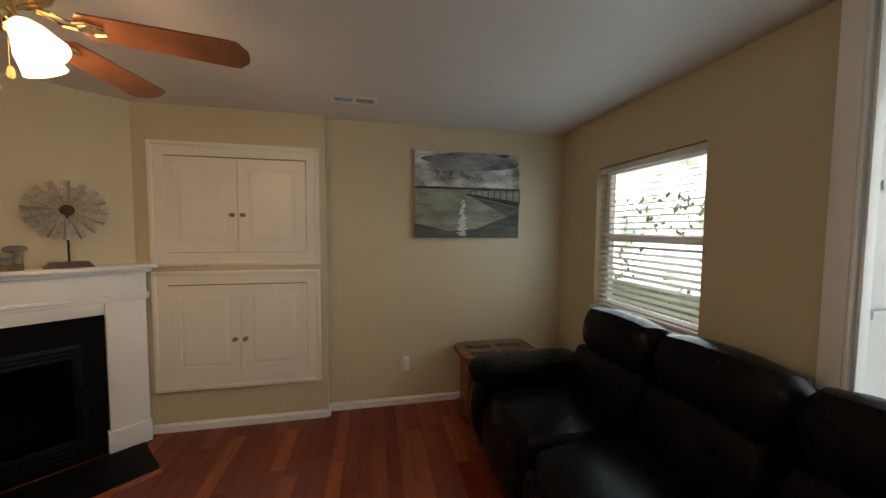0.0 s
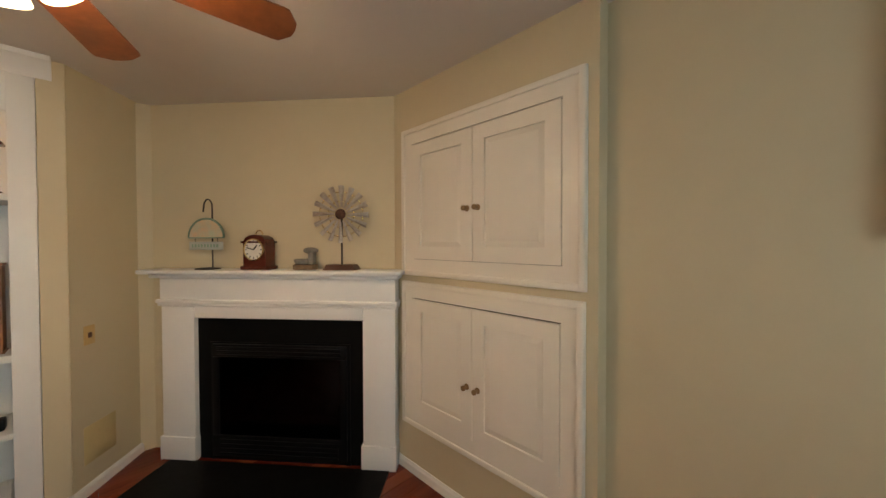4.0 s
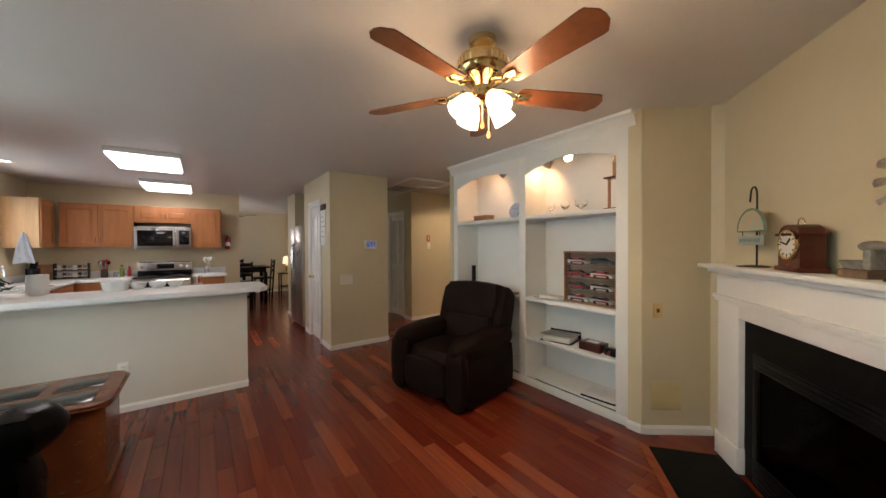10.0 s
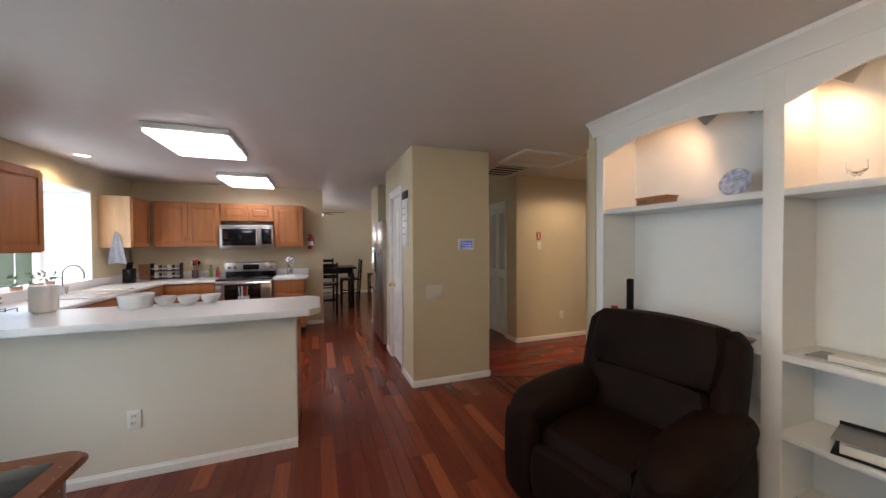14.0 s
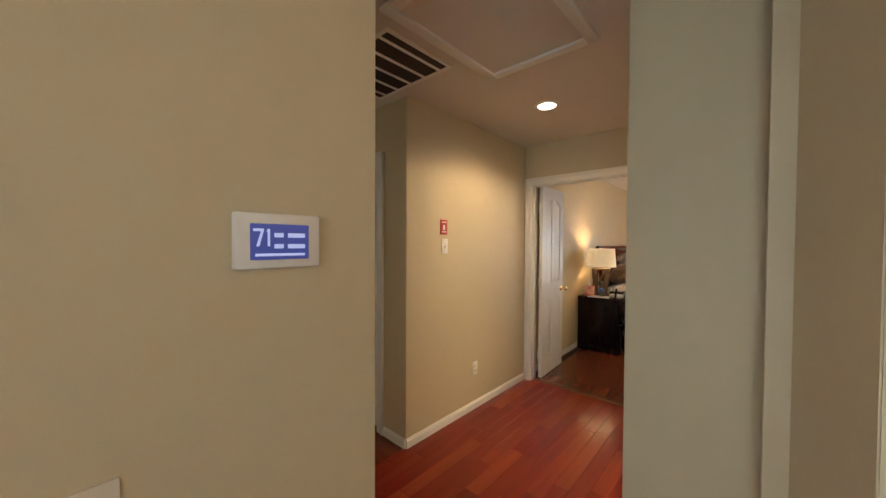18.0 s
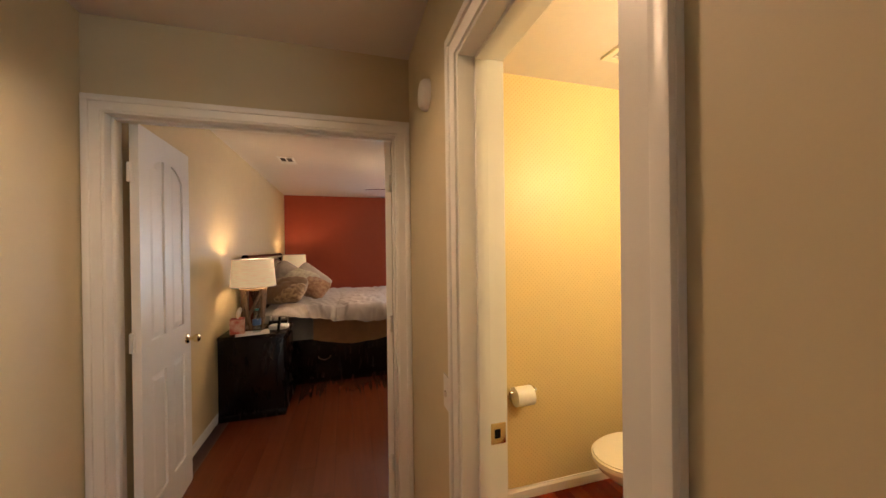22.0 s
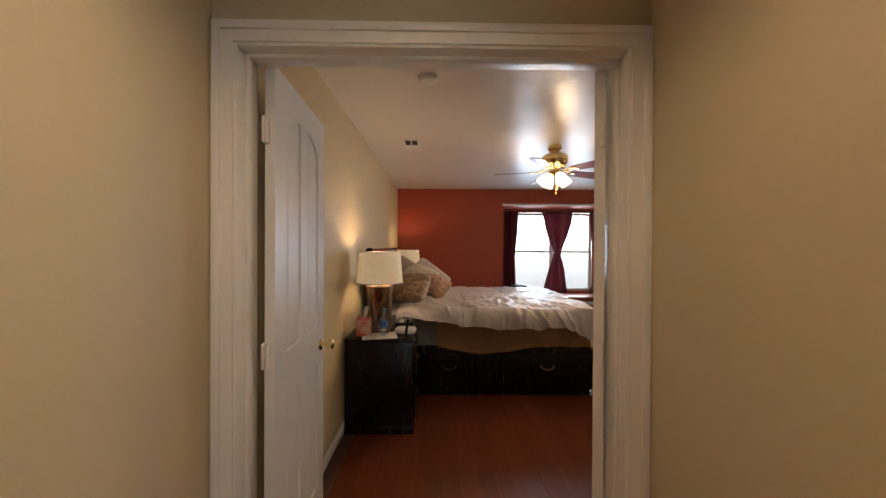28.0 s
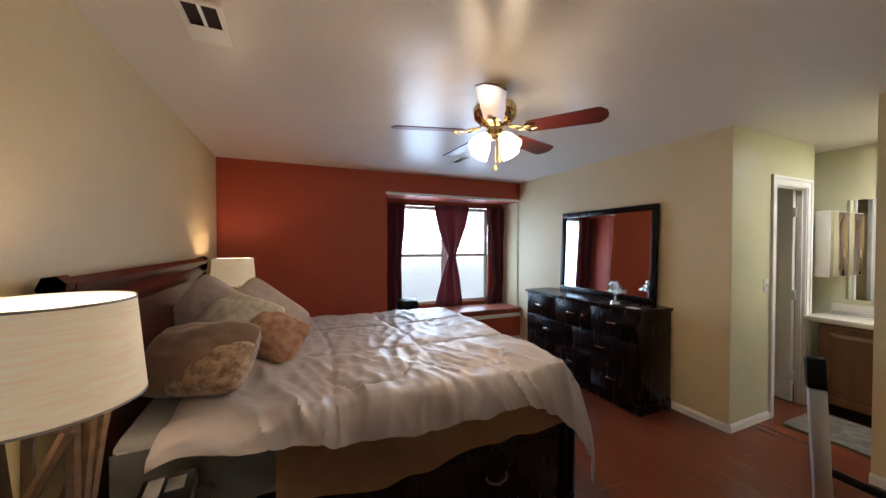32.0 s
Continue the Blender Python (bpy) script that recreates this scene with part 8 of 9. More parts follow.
for j in range(6):
    r = 0.012 + 0.026 * math.sin(j / 5 * 2.6)
    rows.append([bm.verts.new((r * math.cos(a) * (1 + 0.35 * math.sin(3 * a + j)), 0.5 * r * math.sin(a) + 0.004 * j, 0.127 + j * 0.018)) for a in [k * math.tau / 14 for k in range(14)]])
for a, b in zip(rows, rows[1:]):
    for k in range(14):
        bm.faces.new([a[k], a[(k + 1) % 14], b[(k + 1) % 14], b[k]])
bm.faces.new(rows[-1])
part("tissue", bm, COUNTER, tb)
FILM = bpy.data.materials.new("thin clear plastic")
FILM.use_nodes = True
fm = FILM.node_tree
fm_clear, fm_gloss, fm_mix = fm.nodes.new("ShaderNodeBsdfTransparent"), fm.nodes.new("ShaderNodeBsdfGlossy"), fm.nodes.new("ShaderNodeMixShader")
fm_clear.inputs[0].default_value, fm_gloss.inputs["Roughness"].default_value, fm_mix.inputs[0].default_value = rgb(0.80, 0.88, 0.92), 0.12, 0.16
fm.links.new(fm_clear.outputs[0], fm_mix.inputs[1]), fm.links.new(fm_gloss.outputs[0], fm_mix.inputs[2])
fm.links.new(fm_mix.outputs[0], fm.nodes["Material Output"].inputs["Surface"])
wb2 = thing("water_bottle", "clear plastic water bottle with blue label", "bottle", pose(-4.465, -1.80, TZ + 0.003))
part("body", lathe([(0, 0), (0.031, 0.002), (0.033, 0.03), (0.03, 0.06), (0.033, 0.09), (0.032, 0.13), (0.014, 0.175), (0.013, 0.19), (0, 0.19)], sides=24), FILM, wb2).visible_shadow = False
part("label_band", lathe([(0.0335, 0.065), (0.0345, 0.065), (0.0345, 0.115), (0.0335, 0.115)], sides=24), material("blue label", (0.06, 0.16, 0.42), 0.4), wb2)
part("cap", cyl((0, 0, 0.19), (0, 0, 0.206), 0.015, sides=16), material("teal cap", (0.03, 0.30, 0.24), 0.4), wb2)
cr = thing("clock_radio", "black and silver box on the nightstand", "clock radio", pose(-4.71, -1.655, TZ, 0, 0, 6) @ Matrix.Scale(1.12, 4))
part("body", box((-0.085, -0.06, 0), (0.085, 0.06, 0.055), 0.006), BLACK, cr)
part("faceplate", box((-0.07, -0.045, 0.0551), (0.07, -0.01, 0.058), 0.002), GREYV, cr)
part("dial_window", box((-0.06, 0.0, 0.0551), (0.0, 0.04, 0.0575), 0.002), STEEL, cr)
part("front_strip", box((-0.08, 0.0601, 0.012), (0.08, 0.062, 0.045), 0.001), STEEL, cr)
wc = thing("washcloth", "folded white washcloth on the nightstand", "cloth", pose(-4.545, -1.635, TZ, 0, 0, -8))
part("fold", cushion((-0.07, -0.085, 0.0), (0.05, 0.075, 0.042), 0.45), COUNTER, wc)
rm = thing("remote_control", "black remote control standing on the cloth", "remote", pose(-4.47, -1.63, TZ))
part("body", moved(box((-0.018, -0.01, 0), (0.018, 0.01, 0.13), 0.005), pose(0, 0, 0, -8, 6, 0)), BLACK, rm)
dp2 = thing("lotion_pump", "small white lotion pump bottle", "bottle", pose(-4.60, -1.715, TZ))
part("body", cyl((0, 0, 0), (0, 0, 0.07), 0.018, sides=16), BLACK, dp2)
part("pump", cyl((0, 0, 0.07), (0, 0, 0.10), 0.006, sides=10, bm=box((-0.02, -0.006, 0.098), (0.01, 0.006, 0.108), 0.003)), COUNTER, dp2)

# dresser, mirror, ornament
ds = thing("dresser", "espresso wood dresser with silver pulls", "dresser")
dx0, dx1, dy0, dy1, dh = -7.09, -5.48, 1.415, 1.845, 0.925
part("body", box((dx0 + 0.02, dy0 + 0.02, 0.09), (dx1 - 0.02, dy1, dh - 0.03), 0.004), DARKWOOD, ds)
part("top", box((dx0, dy0, dh - 0.03), (dx1, dy1, dh), 0.006), DARKWOOD, ds)
part("plinth", box((dx0 + 0.01, dy0 + 0.01, 0), (dx1 - 0.01, dy1, 0.09), 0.006), DARKWOOD, ds)
for r_, count in enumerate((3, 2, 3)):
    cw_ = (dx1 - dx0 - 0.08) / count
    for c_ in range(count):
        xa, za = dx0 + 0.04 + c_ * cw_, 0.11 + r_ * 0.262
        d_ = part("drawer_front", box((xa + 0.004, dy0 + 0.003, za), (xa + cw_ - 0.004, dy0 + 0.0195, za + 0.252), 0.006), DARKWOOD, ds)
        bm = box((xa + cw_ / 2 - 0.05, dy0 - 0.022, za + 0.125), (xa + cw_ / 2 + 0.05, dy0 - 0.010, za + 0.14), 0.004)
        for off in (-0.035, 0.035):
            box((xa + cw_ / 2 + off - 0.005, dy0 - 0.012, za + 0.129), (xa + cw_ / 2 + off + 0.005, dy0 + 0.004, za + 0.136), bm=bm)
        part("drawer_pull", bm, CHROME, d_)
dm = thing("dresser_mirror", "dark framed mirror standing on the dresser", "mirror", pose(-6.86, 1.80, 0.926, -2))
MWD, MHT = 1.245, 0.965
part("mirror_glass", box((0.05, -0.006, 0.05), (MWD - 0.05, 0.0, MHT - 0.05)), MIRROR, dm)
for lo, hi in (((0, -0.02, 0), (MWD, 0.015, 0.06)), ((0, -0.02, MHT - 0.06), (MWD, 0.015, MHT)), ((0, -0.0195, 0.0605), (0.06, 0.015, MHT - 0.0605)), ((MWD - 0.06, -0.0195, 0.0605), (MWD, 0.015, MHT - 0.0605))):
    part("frame_rail", box(lo, hi, 0.006), DARKWOOD, dm)
cy = thing("crystal_bouquet", "cut crystal flower ornament on the dresser", "ornament", pose(-5.85, 1.55, 0.926))
part("foot", lathe([(0, 0), (0.05, 0), (0.045, 0.012), (0.012, 0.03), (0.012, 0.07), (0, 0.07)], sides=20), CHROME, cy)
rnd = random.Random(4)
for k in range(34):
    a, e, r = rnd.uniform(0, math.tau), rnd.uniform(-0.2, 1.3), rnd.uniform(0.05, 0.10)
    q = Vector((r * math.cos(a) * math.cos(e), r * math.sin(a) * math.cos(e), 0.12 + r * math.sin(e)))
    bm = bmesh.new()
    bmesh.ops.create_icosphere(bm, subdivisions=1, radius=0.017, matrix=Matrix.Translation(q))
    cyl((0, 0, 0.07), q, 0.0015, sides=5, bm=bm)
    part("crystal", bm, CHROME if k % 3 == 0 else GLASS, cy, smooth=False)
pp = single("note_paper", box((-5.67, 1.46, 0.9255), (-5.57, 1.53, 0.928)), COUNTER, "small white note on the dresser", "paper")

# window bay: seat, curtains
ws = thing("bay_bench", "red window seat with white trim board", "window seat")
part("bench", box((BX - 0.455, BY0 + 1.885, 0), (BX + 0.03, BY1 - 0.003, 0.50)), RED, ws)
part("seat_board", box((BX - 0.455, BY0 + 1.885, 0.501), (BX + 0.06, BY1 - 0.003, 0.535), 0.006), material("red seat board", (0.33, 0.10, 0.06), 0.4, vary=0.15), ws)
part("trim_board", box((BX + 0.031, BY0 + 1.89, 0.40), (BX + 0.045, BY1 - 0.004, 0.455), 0.004), WHITE, ws)
part("baseboard_strip", box((BX + 0.031, BY0 + 1.89, 0.0), (BX + 0.045, BY1 - 0.004, 0.10), 0.004), WHITE, ws)
single("soffit_trim", box((BX + 0.001, BY0 + 1.86, 2.15), (BX + 0.02, BY1 - 0.003, 2.185), 0.006), WHITE, "white trim under the red soffit", "trim")
CURT = material("burgundy curtain cloth", (0.13, 0.012, 0.018), 0.75, vary=0.3, scale=8, stretch=(6, 6, 0.5), sheen=0.3)
rod = thing("curtain_rod", "thin dark curtain rod in the bay", "curtain rod", pose(BX - 0.40, 0, 2.09))
part("rod", cyl((0, BY0 + 1.89, 0), (0, BY1 - 0.004, 0), 0.008, sides=10), IRON, rod)
for y in (BY0 + 1.90, BY1 - 0.02):
    part("bracket", box((-0.05, y, -0.01), (0.01, y + 0.012, 0.01), 0.002), IRON, rod)


def curtain(label, y_top0, y_top1, pinch, z_p, y_bot0, y_bot1, z1=0.54):
    c = thing("curtain", label, "curtain", group="burgundy curtains")
    bm, rows = bmesh.new(), []
    for j in range(25):
        z = 2.08 + (z1 - 2.08) * j / 24
        f = (2.08 - z) / (2.08 - z_p) if z > z_p else (z - z1) / (z_p - z1)
        if z > z_p:
            t_ = f ** 1.5
            a, b = y_top0 + (pinch[0] - y_top0) * t_, y_top1 + (pinch[1] - y_top1) * t_
        else:
            t_ = f ** 1.3
            a, b = y_bot0 + (pinch[0] - y_bot0) * t_, y_bot1 + (pinch[1] - y_bot1) * t_
        rows.append([bm.verts.new((BX - 0.395 + 0.022 * math.sin(u * 13 + 0.5 * math.sin(j * 0.5)), a + (b - a) * u, z)) for u in [k / 48 for k in range(49)]])
    for p, q in zip(rows, rows[1:]):
        for k in range(48):
            bm.faces.new([p[k], p[k + 1], q[k + 1], q[k]])
    bmesh.ops.solidify(bm, geom=bm.faces[:], thickness=0.004)
    part("cloth", bm, CURT, c)
    return c


curtain("burgundy curtain panel hanging at the bay side", BY0 + 1.90, 0.14, (BY0 + 1.92, 0.08), 1.2, BY0 + 1.90, 0.10)
mc = curtain("burgundy curtains tied together in the middle of the window", 0.60, 1.18, (0.83, 0.95), 1.32, 0.62, 1.08)
part("tie_band", box((BX - 0.43, 0.82, 1.29), (BX - 0.36, 0.96, 1.34), 0.015), CURT, mc)
curtain("burgundy curtain panel with its end on the window seat", 1.50, BY1 - 0.03, (1.66, BY1 - 0.04), 0.85, 1.48, BY1 - 0.05)
bg = thing("backpack", "dark bag lying on the window seat", "bag", pose(BX - 0.2, 0.12, 0.536))
part("body", cushion((-0.14, -0.14, 0), (0.14, 0.14, 0.20), 0.6), BLACK, bg)
sd2 = thing("smoke_detector", "round white smoke detector on the bedroom ceiling", "smoke detector", pose(-3.9, -1.45, H, 180))
part("base", lathe([(0, 0.001), (0.062, 0.001), (0.06, 0.02), (0.045, 0.032), (0, 0.034)], sides=28), WHITE, sd2)
ceiling_vent("small dark slotted register near the window", -7.05, -6.75, 0.3, 0.42, 5, "x")
switch(pose(BG, 2.37, 1.16, 0, 0, 90))

# ensuite
EOAK = material("brown vanity wood", (0.17, 0.075, 0.03), 0.4, vary=0.35, scale=3, stretch=(5, 5, 0.6))
cabinet("brown wooden bathroom vanity with panel doors", pose(-4.95, 3.05, 0, 0, 0, 0), 1.09, 0.80, 0.54, doors=2, name="vanity_cabinet", mat=EOAK, kick=0.09)
vt = single("worktop", box((-5.045, 3.02, 0.802), (-3.855, 3.597, 0.85), 0.010), PORCELAIN, "cultured marble vanity top with backsplash", "vanity top")
single("vanity_backsplash", box((-5.045, 3.575, 0.851), (-3.855, 3.597, 0.93), 0.004), PORCELAIN, "cream marble backsplash strip", "backsplash")
em = thing("vanity_mirror", "large frameless vanity mirror", "mirror", pose(-4.95, 3.6, 0.98))
part("mirror_glass", box((0, -0.008, 0), (1.08, -0.002, 0.95)), MIRROR, em)
mcab = thing("medicine_cabinet", "mirrored medicine cabinet on the side wall", "medicine cabinet", pose(BG, 3.22, 1.20, 0, 0, 90))
part("body", box((0, -0.10, 0), (0.36, -0.001, 0.62), 0.004), WHITE, mcab)
part("mirror_door", box((0.005, -0.108, 0.005), (0.355, -0.101, 0.615), 0.003), MIRROR, mcab)
rug = single("bath_mat", box((-4.95, 2.42, 0.001), (-4.1, 2.98, 0.014), 0.005), material("mottled grey bath mat", (0.22, 0.20, 0.16), 0.95, scale=14, second=(0.08, 0.09, 0.07), bump=0.5, bump_scale=80), "mottled grey and tan bath mat on the floor", "bath mat")
# added fill lamp and glowing panel, out of view, to brighten the ensuite
lamp("ensuite_lamp", "AREA", pose(-4.05, 3.05, 2.36), 32, NEUTRAL, 0.5)
EL = thing("ceiling_light", "added glowing ceiling panel that lights the ensuite", "ceiling light", pose(-4.05, 3.05, H))
part("diffuser", box((-0.25, -0.2, -0.07), (0.25, 0.2, -0.001), 0.02), emitter("glowing ensuite fill panel", (1.0, 0.93, 0.84), 4), EL)

# exercise machine post
ALU = material("satin aluminium", (0.55, 0.56, 0.58), 0.3, 0.9)
em2 = thing("exercise_machine", "folded exercise machine with silver post and black grip", "exercise machine", pose(-4.18, 0.86, 0))
part("post", moved(box((-0.03, -0.022, 0.02), (0.03, 0.022, 0.86), 0.008), pose(0, 0, 0, 0, -3, 30)), ALU, em2)
part("grip", moved(box((-0.034, -0.026, 0.86), (0.034, 0.026, 1.0), 0.012), pose(0, 0, 0, 0, -3, 30)), BLACK, em2)
part("side_bar", cyl((0.0, 0.0, 0.50), (0.42, 0.10, 0.44), 0.018, sides=14), BLACK, em2)
part("foot", box((-0.22, -0.04, 0.0), (0.42, 0.04, 0.05), 0.012), ALU, em2)
wing = set(bpy.data.objects) - house

# ---- windows and outdoors ----
VINYL = material("white vinyl window frame", (0.82, 0.82, 0.80), 0.35)
PANE = bpy.data.materials.new("window glass")
PANE.use_nodes = True
pt_ = PANE.node_tree
clear, gloss, both_ = pt_.nodes.new("ShaderNodeBsdfTransparent"), pt_.nodes.new("ShaderNodeBsdfGlossy"), pt_.nodes.new("ShaderNodeMixShader")
clear.inputs[0].default_value, gloss.inputs["Roughness"].default_value = rgb(0.94, 0.96, 0.95), 0.02
both_.inputs[0].default_value = 0.05
pt_.links.new(clear.outputs[0], both_.inputs[1]), pt_.links.new(gloss.outputs[0], both_.inputs[2])
pt_.links.new(both_.outputs[0], pt_.nodes["Material Output"].inputs["Surface"])


def sash_window(name, m, w, h, label, grid=(0, 0), depth=0.05):
    """A double-hung window; local x across, z up from the sill, the room on -y."""
    win = tagged(new(name), label, "window", kind="structure")
    win.matrix_world = m
    f = 0.045
    for lo, hi in (((0, 0, 0), (w, depth, f)), ((0, 0, h - f), (w, depth, h)), ((0, 0.0005, f), (f, depth, h - f)), ((w - f, 0.0005, f), (w, depth, h - f))):
        part("window_frame", box(lo, hi, 0.003), VINYL, win)
    part("meeting_rail", box((f, 0.004, h * 0.5 - 0.022), (w - f, depth - 0.006, h * 0.5 + 0.022), 0.003), VINYL, win)
    for z0, z1 in ((f, h * 0.5 - 0.022), (h * 0.5 + 0.022, h - f)):
        p = part("pane", box((f, depth * 0.5, z0), (w - f, depth * 0.5 + 0.004, z1)), PANE, win)
        p.visible_shadow = False
        for k in range(grid[0]):
            x = f + (w - 2 * f) * (k + 1) / (grid[0] + 1)
            part("muntin", box((x - 0.009, depth * 0.4, z0), (x + 0.009, depth * 0.49, z1), 0.002), VINYL, win)
        for k in range(grid[1]):
            z = z0 + (z1 - z0) * (k + 1) / (grid[1] + 1)
            part("muntin", box((f, depth * 0.4, z - 0.009), (w - f, depth * 0.495, z + 0.009), 0.002), VINYL, win)
    return win


# living room window with slatted blind
sash_window("window_1", pose(XR + 0.085, 3.265, 0.945, 0, 0, -90), 0.90, 1.09, "white double-hung window behind a slatted blind")
single("window_stool", box((XR - 0.03, 2.34, 0.92), (XR + 0.084, 3.29, 0.944), 0.006), VINYL, "white window stool board", "window sill")
bld = thing("window_blind", "white slatted blind half open over the window", "blind", pose(XR + 0.045, 3.262, 0.95))
part("head_rail", box((-0.025, -0.895, 1.045), (0.025, 0.0, 1.085), 0.004), VINYL, bld)
part("bottom_rail", box((-0.022, -0.89, 0.0), (0.022, -0.004, 0.018), 0.004), VINYL, bld)
slat = box((-0.024, -0.888, -0.0012), (0.024, -0.006, 0.0012))
sme = bpy.data.meshes.new("slat")
slat.to_mesh(sme), slat.free()
sme.materials.append(VINYL)
for k in range(23):
    s_ = new("slat", sme)
    s_.parent = bld
    s_.matrix_basis = pose(0, 0, 0.045 + k * 0.0435, 0, -14)
for y in (-0.12, -0.45, -0.77):
    part("cord", cyl((-0.026, y, 0.01), (-0.026, y, 1.05), 0.0012, sides=5), VINYL, bld)

# bay window of the living room
bay = tagged(new("window_2"), "white box bay window with deep panelled sides", "window", kind="structure")
part("side_panel", box((XR - 0.02, 1.752, 0.36), (4.10, 1.765, 2.40), 0.003), VINYL, bay)
part("side_panel", box((XR2 - 0.02, -0.225, 0.36), (4.10, -0.20, 2.40), 0.003), VINYL, bay)
for y0, y1 in ((1.732, 1.7395), (-0.1995, -0.192)):
    for z in (0.75, 1.22, 1.70):
        part("panel_rail", box((XR + 0.06, y0, z), (4.06, y1, z + 0.035), 0.002), VINYL, bay)
    for x in (XR - 0.01, 4.03):
        part("panel_stile", box((x, y0 - 0.001, 0.38), (x + 0.05, y1 + 0.001, 2.38), 0.002), VINYL, bay)
part("window_sill", prism([(XR2 - 0.05, -0.27), (4.1, -0.27), (4.1, 1.80), (XR - 0.05, 1.80)], 0.335, 0.368), VINYL, bay)
part("head_board", prism([(XR2 - 0.015, -0.22), (4.1, -0.22), (4.1, 1.76), (XR - 0.015, 1.76)], 2.385, 2.40), VINYL, bay)
part("casing", box((XR - 0.018, 1.766, 0.30), (XR - 0.001, 1.84, 2.435), 0.004), VINYL, bay)
part("casing", box((XR2 - 0.018, -0.30, 0.30), (XR2 - 0.001, -0.226, 2.435), 0.004), VINYL, bay)
for k in range(3):
    sash_window("window_%d" % (3 + k), pose(4.06, 1.73 - k * 0.64, 0.37, 0, 0, -90), 0.63, 2.01, "white framed bay window sash", (1, 1))
wall("wall_bay_roof", (4.12, 2.0), (4.12, -0.3), PAINT, thick=0.05, z0=2.39)
single("bay_roof", box((XR + 0.13, -0.25, 2.41), (4.2, 1.85, 2.438)), VINYL, "boxed roof of the bay window", "roof")["kind"] = "structure"

# kitchen garden window
gw = tagged(new("window_6"), "white garden window box over the sink", "window", kind="structure")
ya, yb = -2.15, -3.55
for lo, hi in (((XK - 0.012, ya - 0.022, 0.954), (XK + 0.52, ya - 0.004, 2.112)), ((XK - 0.012, yb + 0.004, 0.954), (XK + 0.52, yb + 0.022, 2.112)), ((XK - 0.012, yb + 0.004, 0.925), (XK + 0.52, ya - 0.004, 0.953)), ((XK - 0.012, yb + 0.004, 2.113), (XK + 0.52, ya - 0.004, 2.14))):
    part("box_side", box(lo, hi), VINYL, gw)
for k in range(2):
    sash_window("window_%d" % (7 + k), pose(XK + 0.465, ya - 0.025 - k * 0.677, 0.954, 0, 0, -90), 0.672, 1.158, "white framed kitchen window sash", (1, 0))
POTS = ((4.15, -2.9, 0.05), (4.2, -3.2, 0.04), (4.12, -2.6, 0.045))
for x, y, r in POTS:
    p_ = thing("potted_plant", "small potted plant on the window shelf", "plant", pose(x, y, 0.95), "window plants")
    part("pot", lathe([(0, 0), (r * 0.7, 0), (r, 0.09), (r * 0.9, 0.09), (r * 0.8, 0.07), (0, 0.07)], sides=18), material("clay pot", (0.30, 0.13, 0.07), 0.8, vary=0.2), p_)
    rn = random.Random(int(-y * 10))
    for k in range(16):
        lf = new("leaf", lme)
        lf.parent = p_
        lf.matrix_basis = pose(rn.uniform(-0.06, 0.06), rn.uniform(-0.06, 0.06), 0.08 + rn.uniform(0, 0.13), rn.uniform(-60, 60), rn.uniform(-60, 60), rn.uniform(0, 360))

# bedroom bay windows
for k in range(2):
    sash_window("window_%d" % (9 + k), pose(BX - 0.515, 0.065 + k * 0.77, 0.58, 0, 0, 90), 0.76, 1.495, "white double-hung bedroom window", (0, 0))

# the bedroom wing stands off the hall by this much
WING = Vector((-0.15, -0.10, 0))
WALLS = ("wall_bedroom_head", "wall_bedroom_red", "wall_bedroom_dresser", "wall_bedroom_green", "wall_bedroom_east", "wall_vanity", "wall_shower", "wall_bay_left", "wall_bay_back", "soffit_bay", "baseboard_bedroom", "door_frame_ensuite", "window_9", "window_10")
for ob in [o for o in bpy.data.objects if o.parent is None and ((o in wing) or o.name.startswith(WALLS))]:
    ob.location += WING

# ground and greenery
GRASS = material("lawn grass", (0.14, 0.20, 0.06), 0.9, vary=0.5, scale=0.6, second=(0.05, 0.10, 0.02))
setting("ground", box((-400, -400, -0.7), (400, 400, -0.6)), GRASS, "green lawn reaching the horizon", "ground")
setting("pavement", box((-61.0, -60.0, -0.62), (-9.2, 30.0, -0.58)), material("pale concrete drive", (0.74, 0.73, 0.70), 0.85, vary=0.15, scale=0.8, bump=0.2), "pale sunlit concrete drive outside the bedroom", "pavement")
# made-up pale slab over the lawn, keeps the east windows' outlook bright
setting("patio", box((4.4, -12.0, -0.62), (7.8, 12.0, -0.58)), bpy.data.materials["pale concrete drive"], "added pale ground that brightens the view outside the living room", "pavement")
HEDGE = material("bright green foliage", (0.24, 0.34, 0.14), 0.6, scale=1.4, second=(0.36, 0.44, 0.22))


def greenery(name, lo, hi, count, seed, label, size=0.09):
    rn = random.Random(seed)
    bm = bmesh.new()
    for k in range(count):
        c = Vector([rn.uniform(a, b) for a, b in zip(lo, hi)])
        if noise.noise(c * 0.45) < -0.02:
            continue
        m = Matrix.Translation(c) @ Euler((rn.uniform(0, 6), rn.uniform(0, 6), rn.uniform(0, 6))).to_matrix().to_4x4()
        s = size * rn.uniform(0.5, 1.3)
        bm.faces.new([bm.verts.new(m @ Vector((x * s, y * s * 0.55, 0))) for x, y in ((-1, 0), (0, -1), (1, 0), (0, 1))])
    ob = link(name, bm, HEDGE, False)
    return tagged(ob, label, "trees", kind="stuff")


greenery("garden_shrubs", (8.0, 0.5, -0.6), (10.5, 9.0, 2.4), 2600, 1, "sunlit leafy shrubs outside the living room")
greenery("front_trees", (-17.0, -10.0, -0.6), (-13.5, -2.2, 4.6), 3000, 5, "green leafy trees across the drive", 0.16)
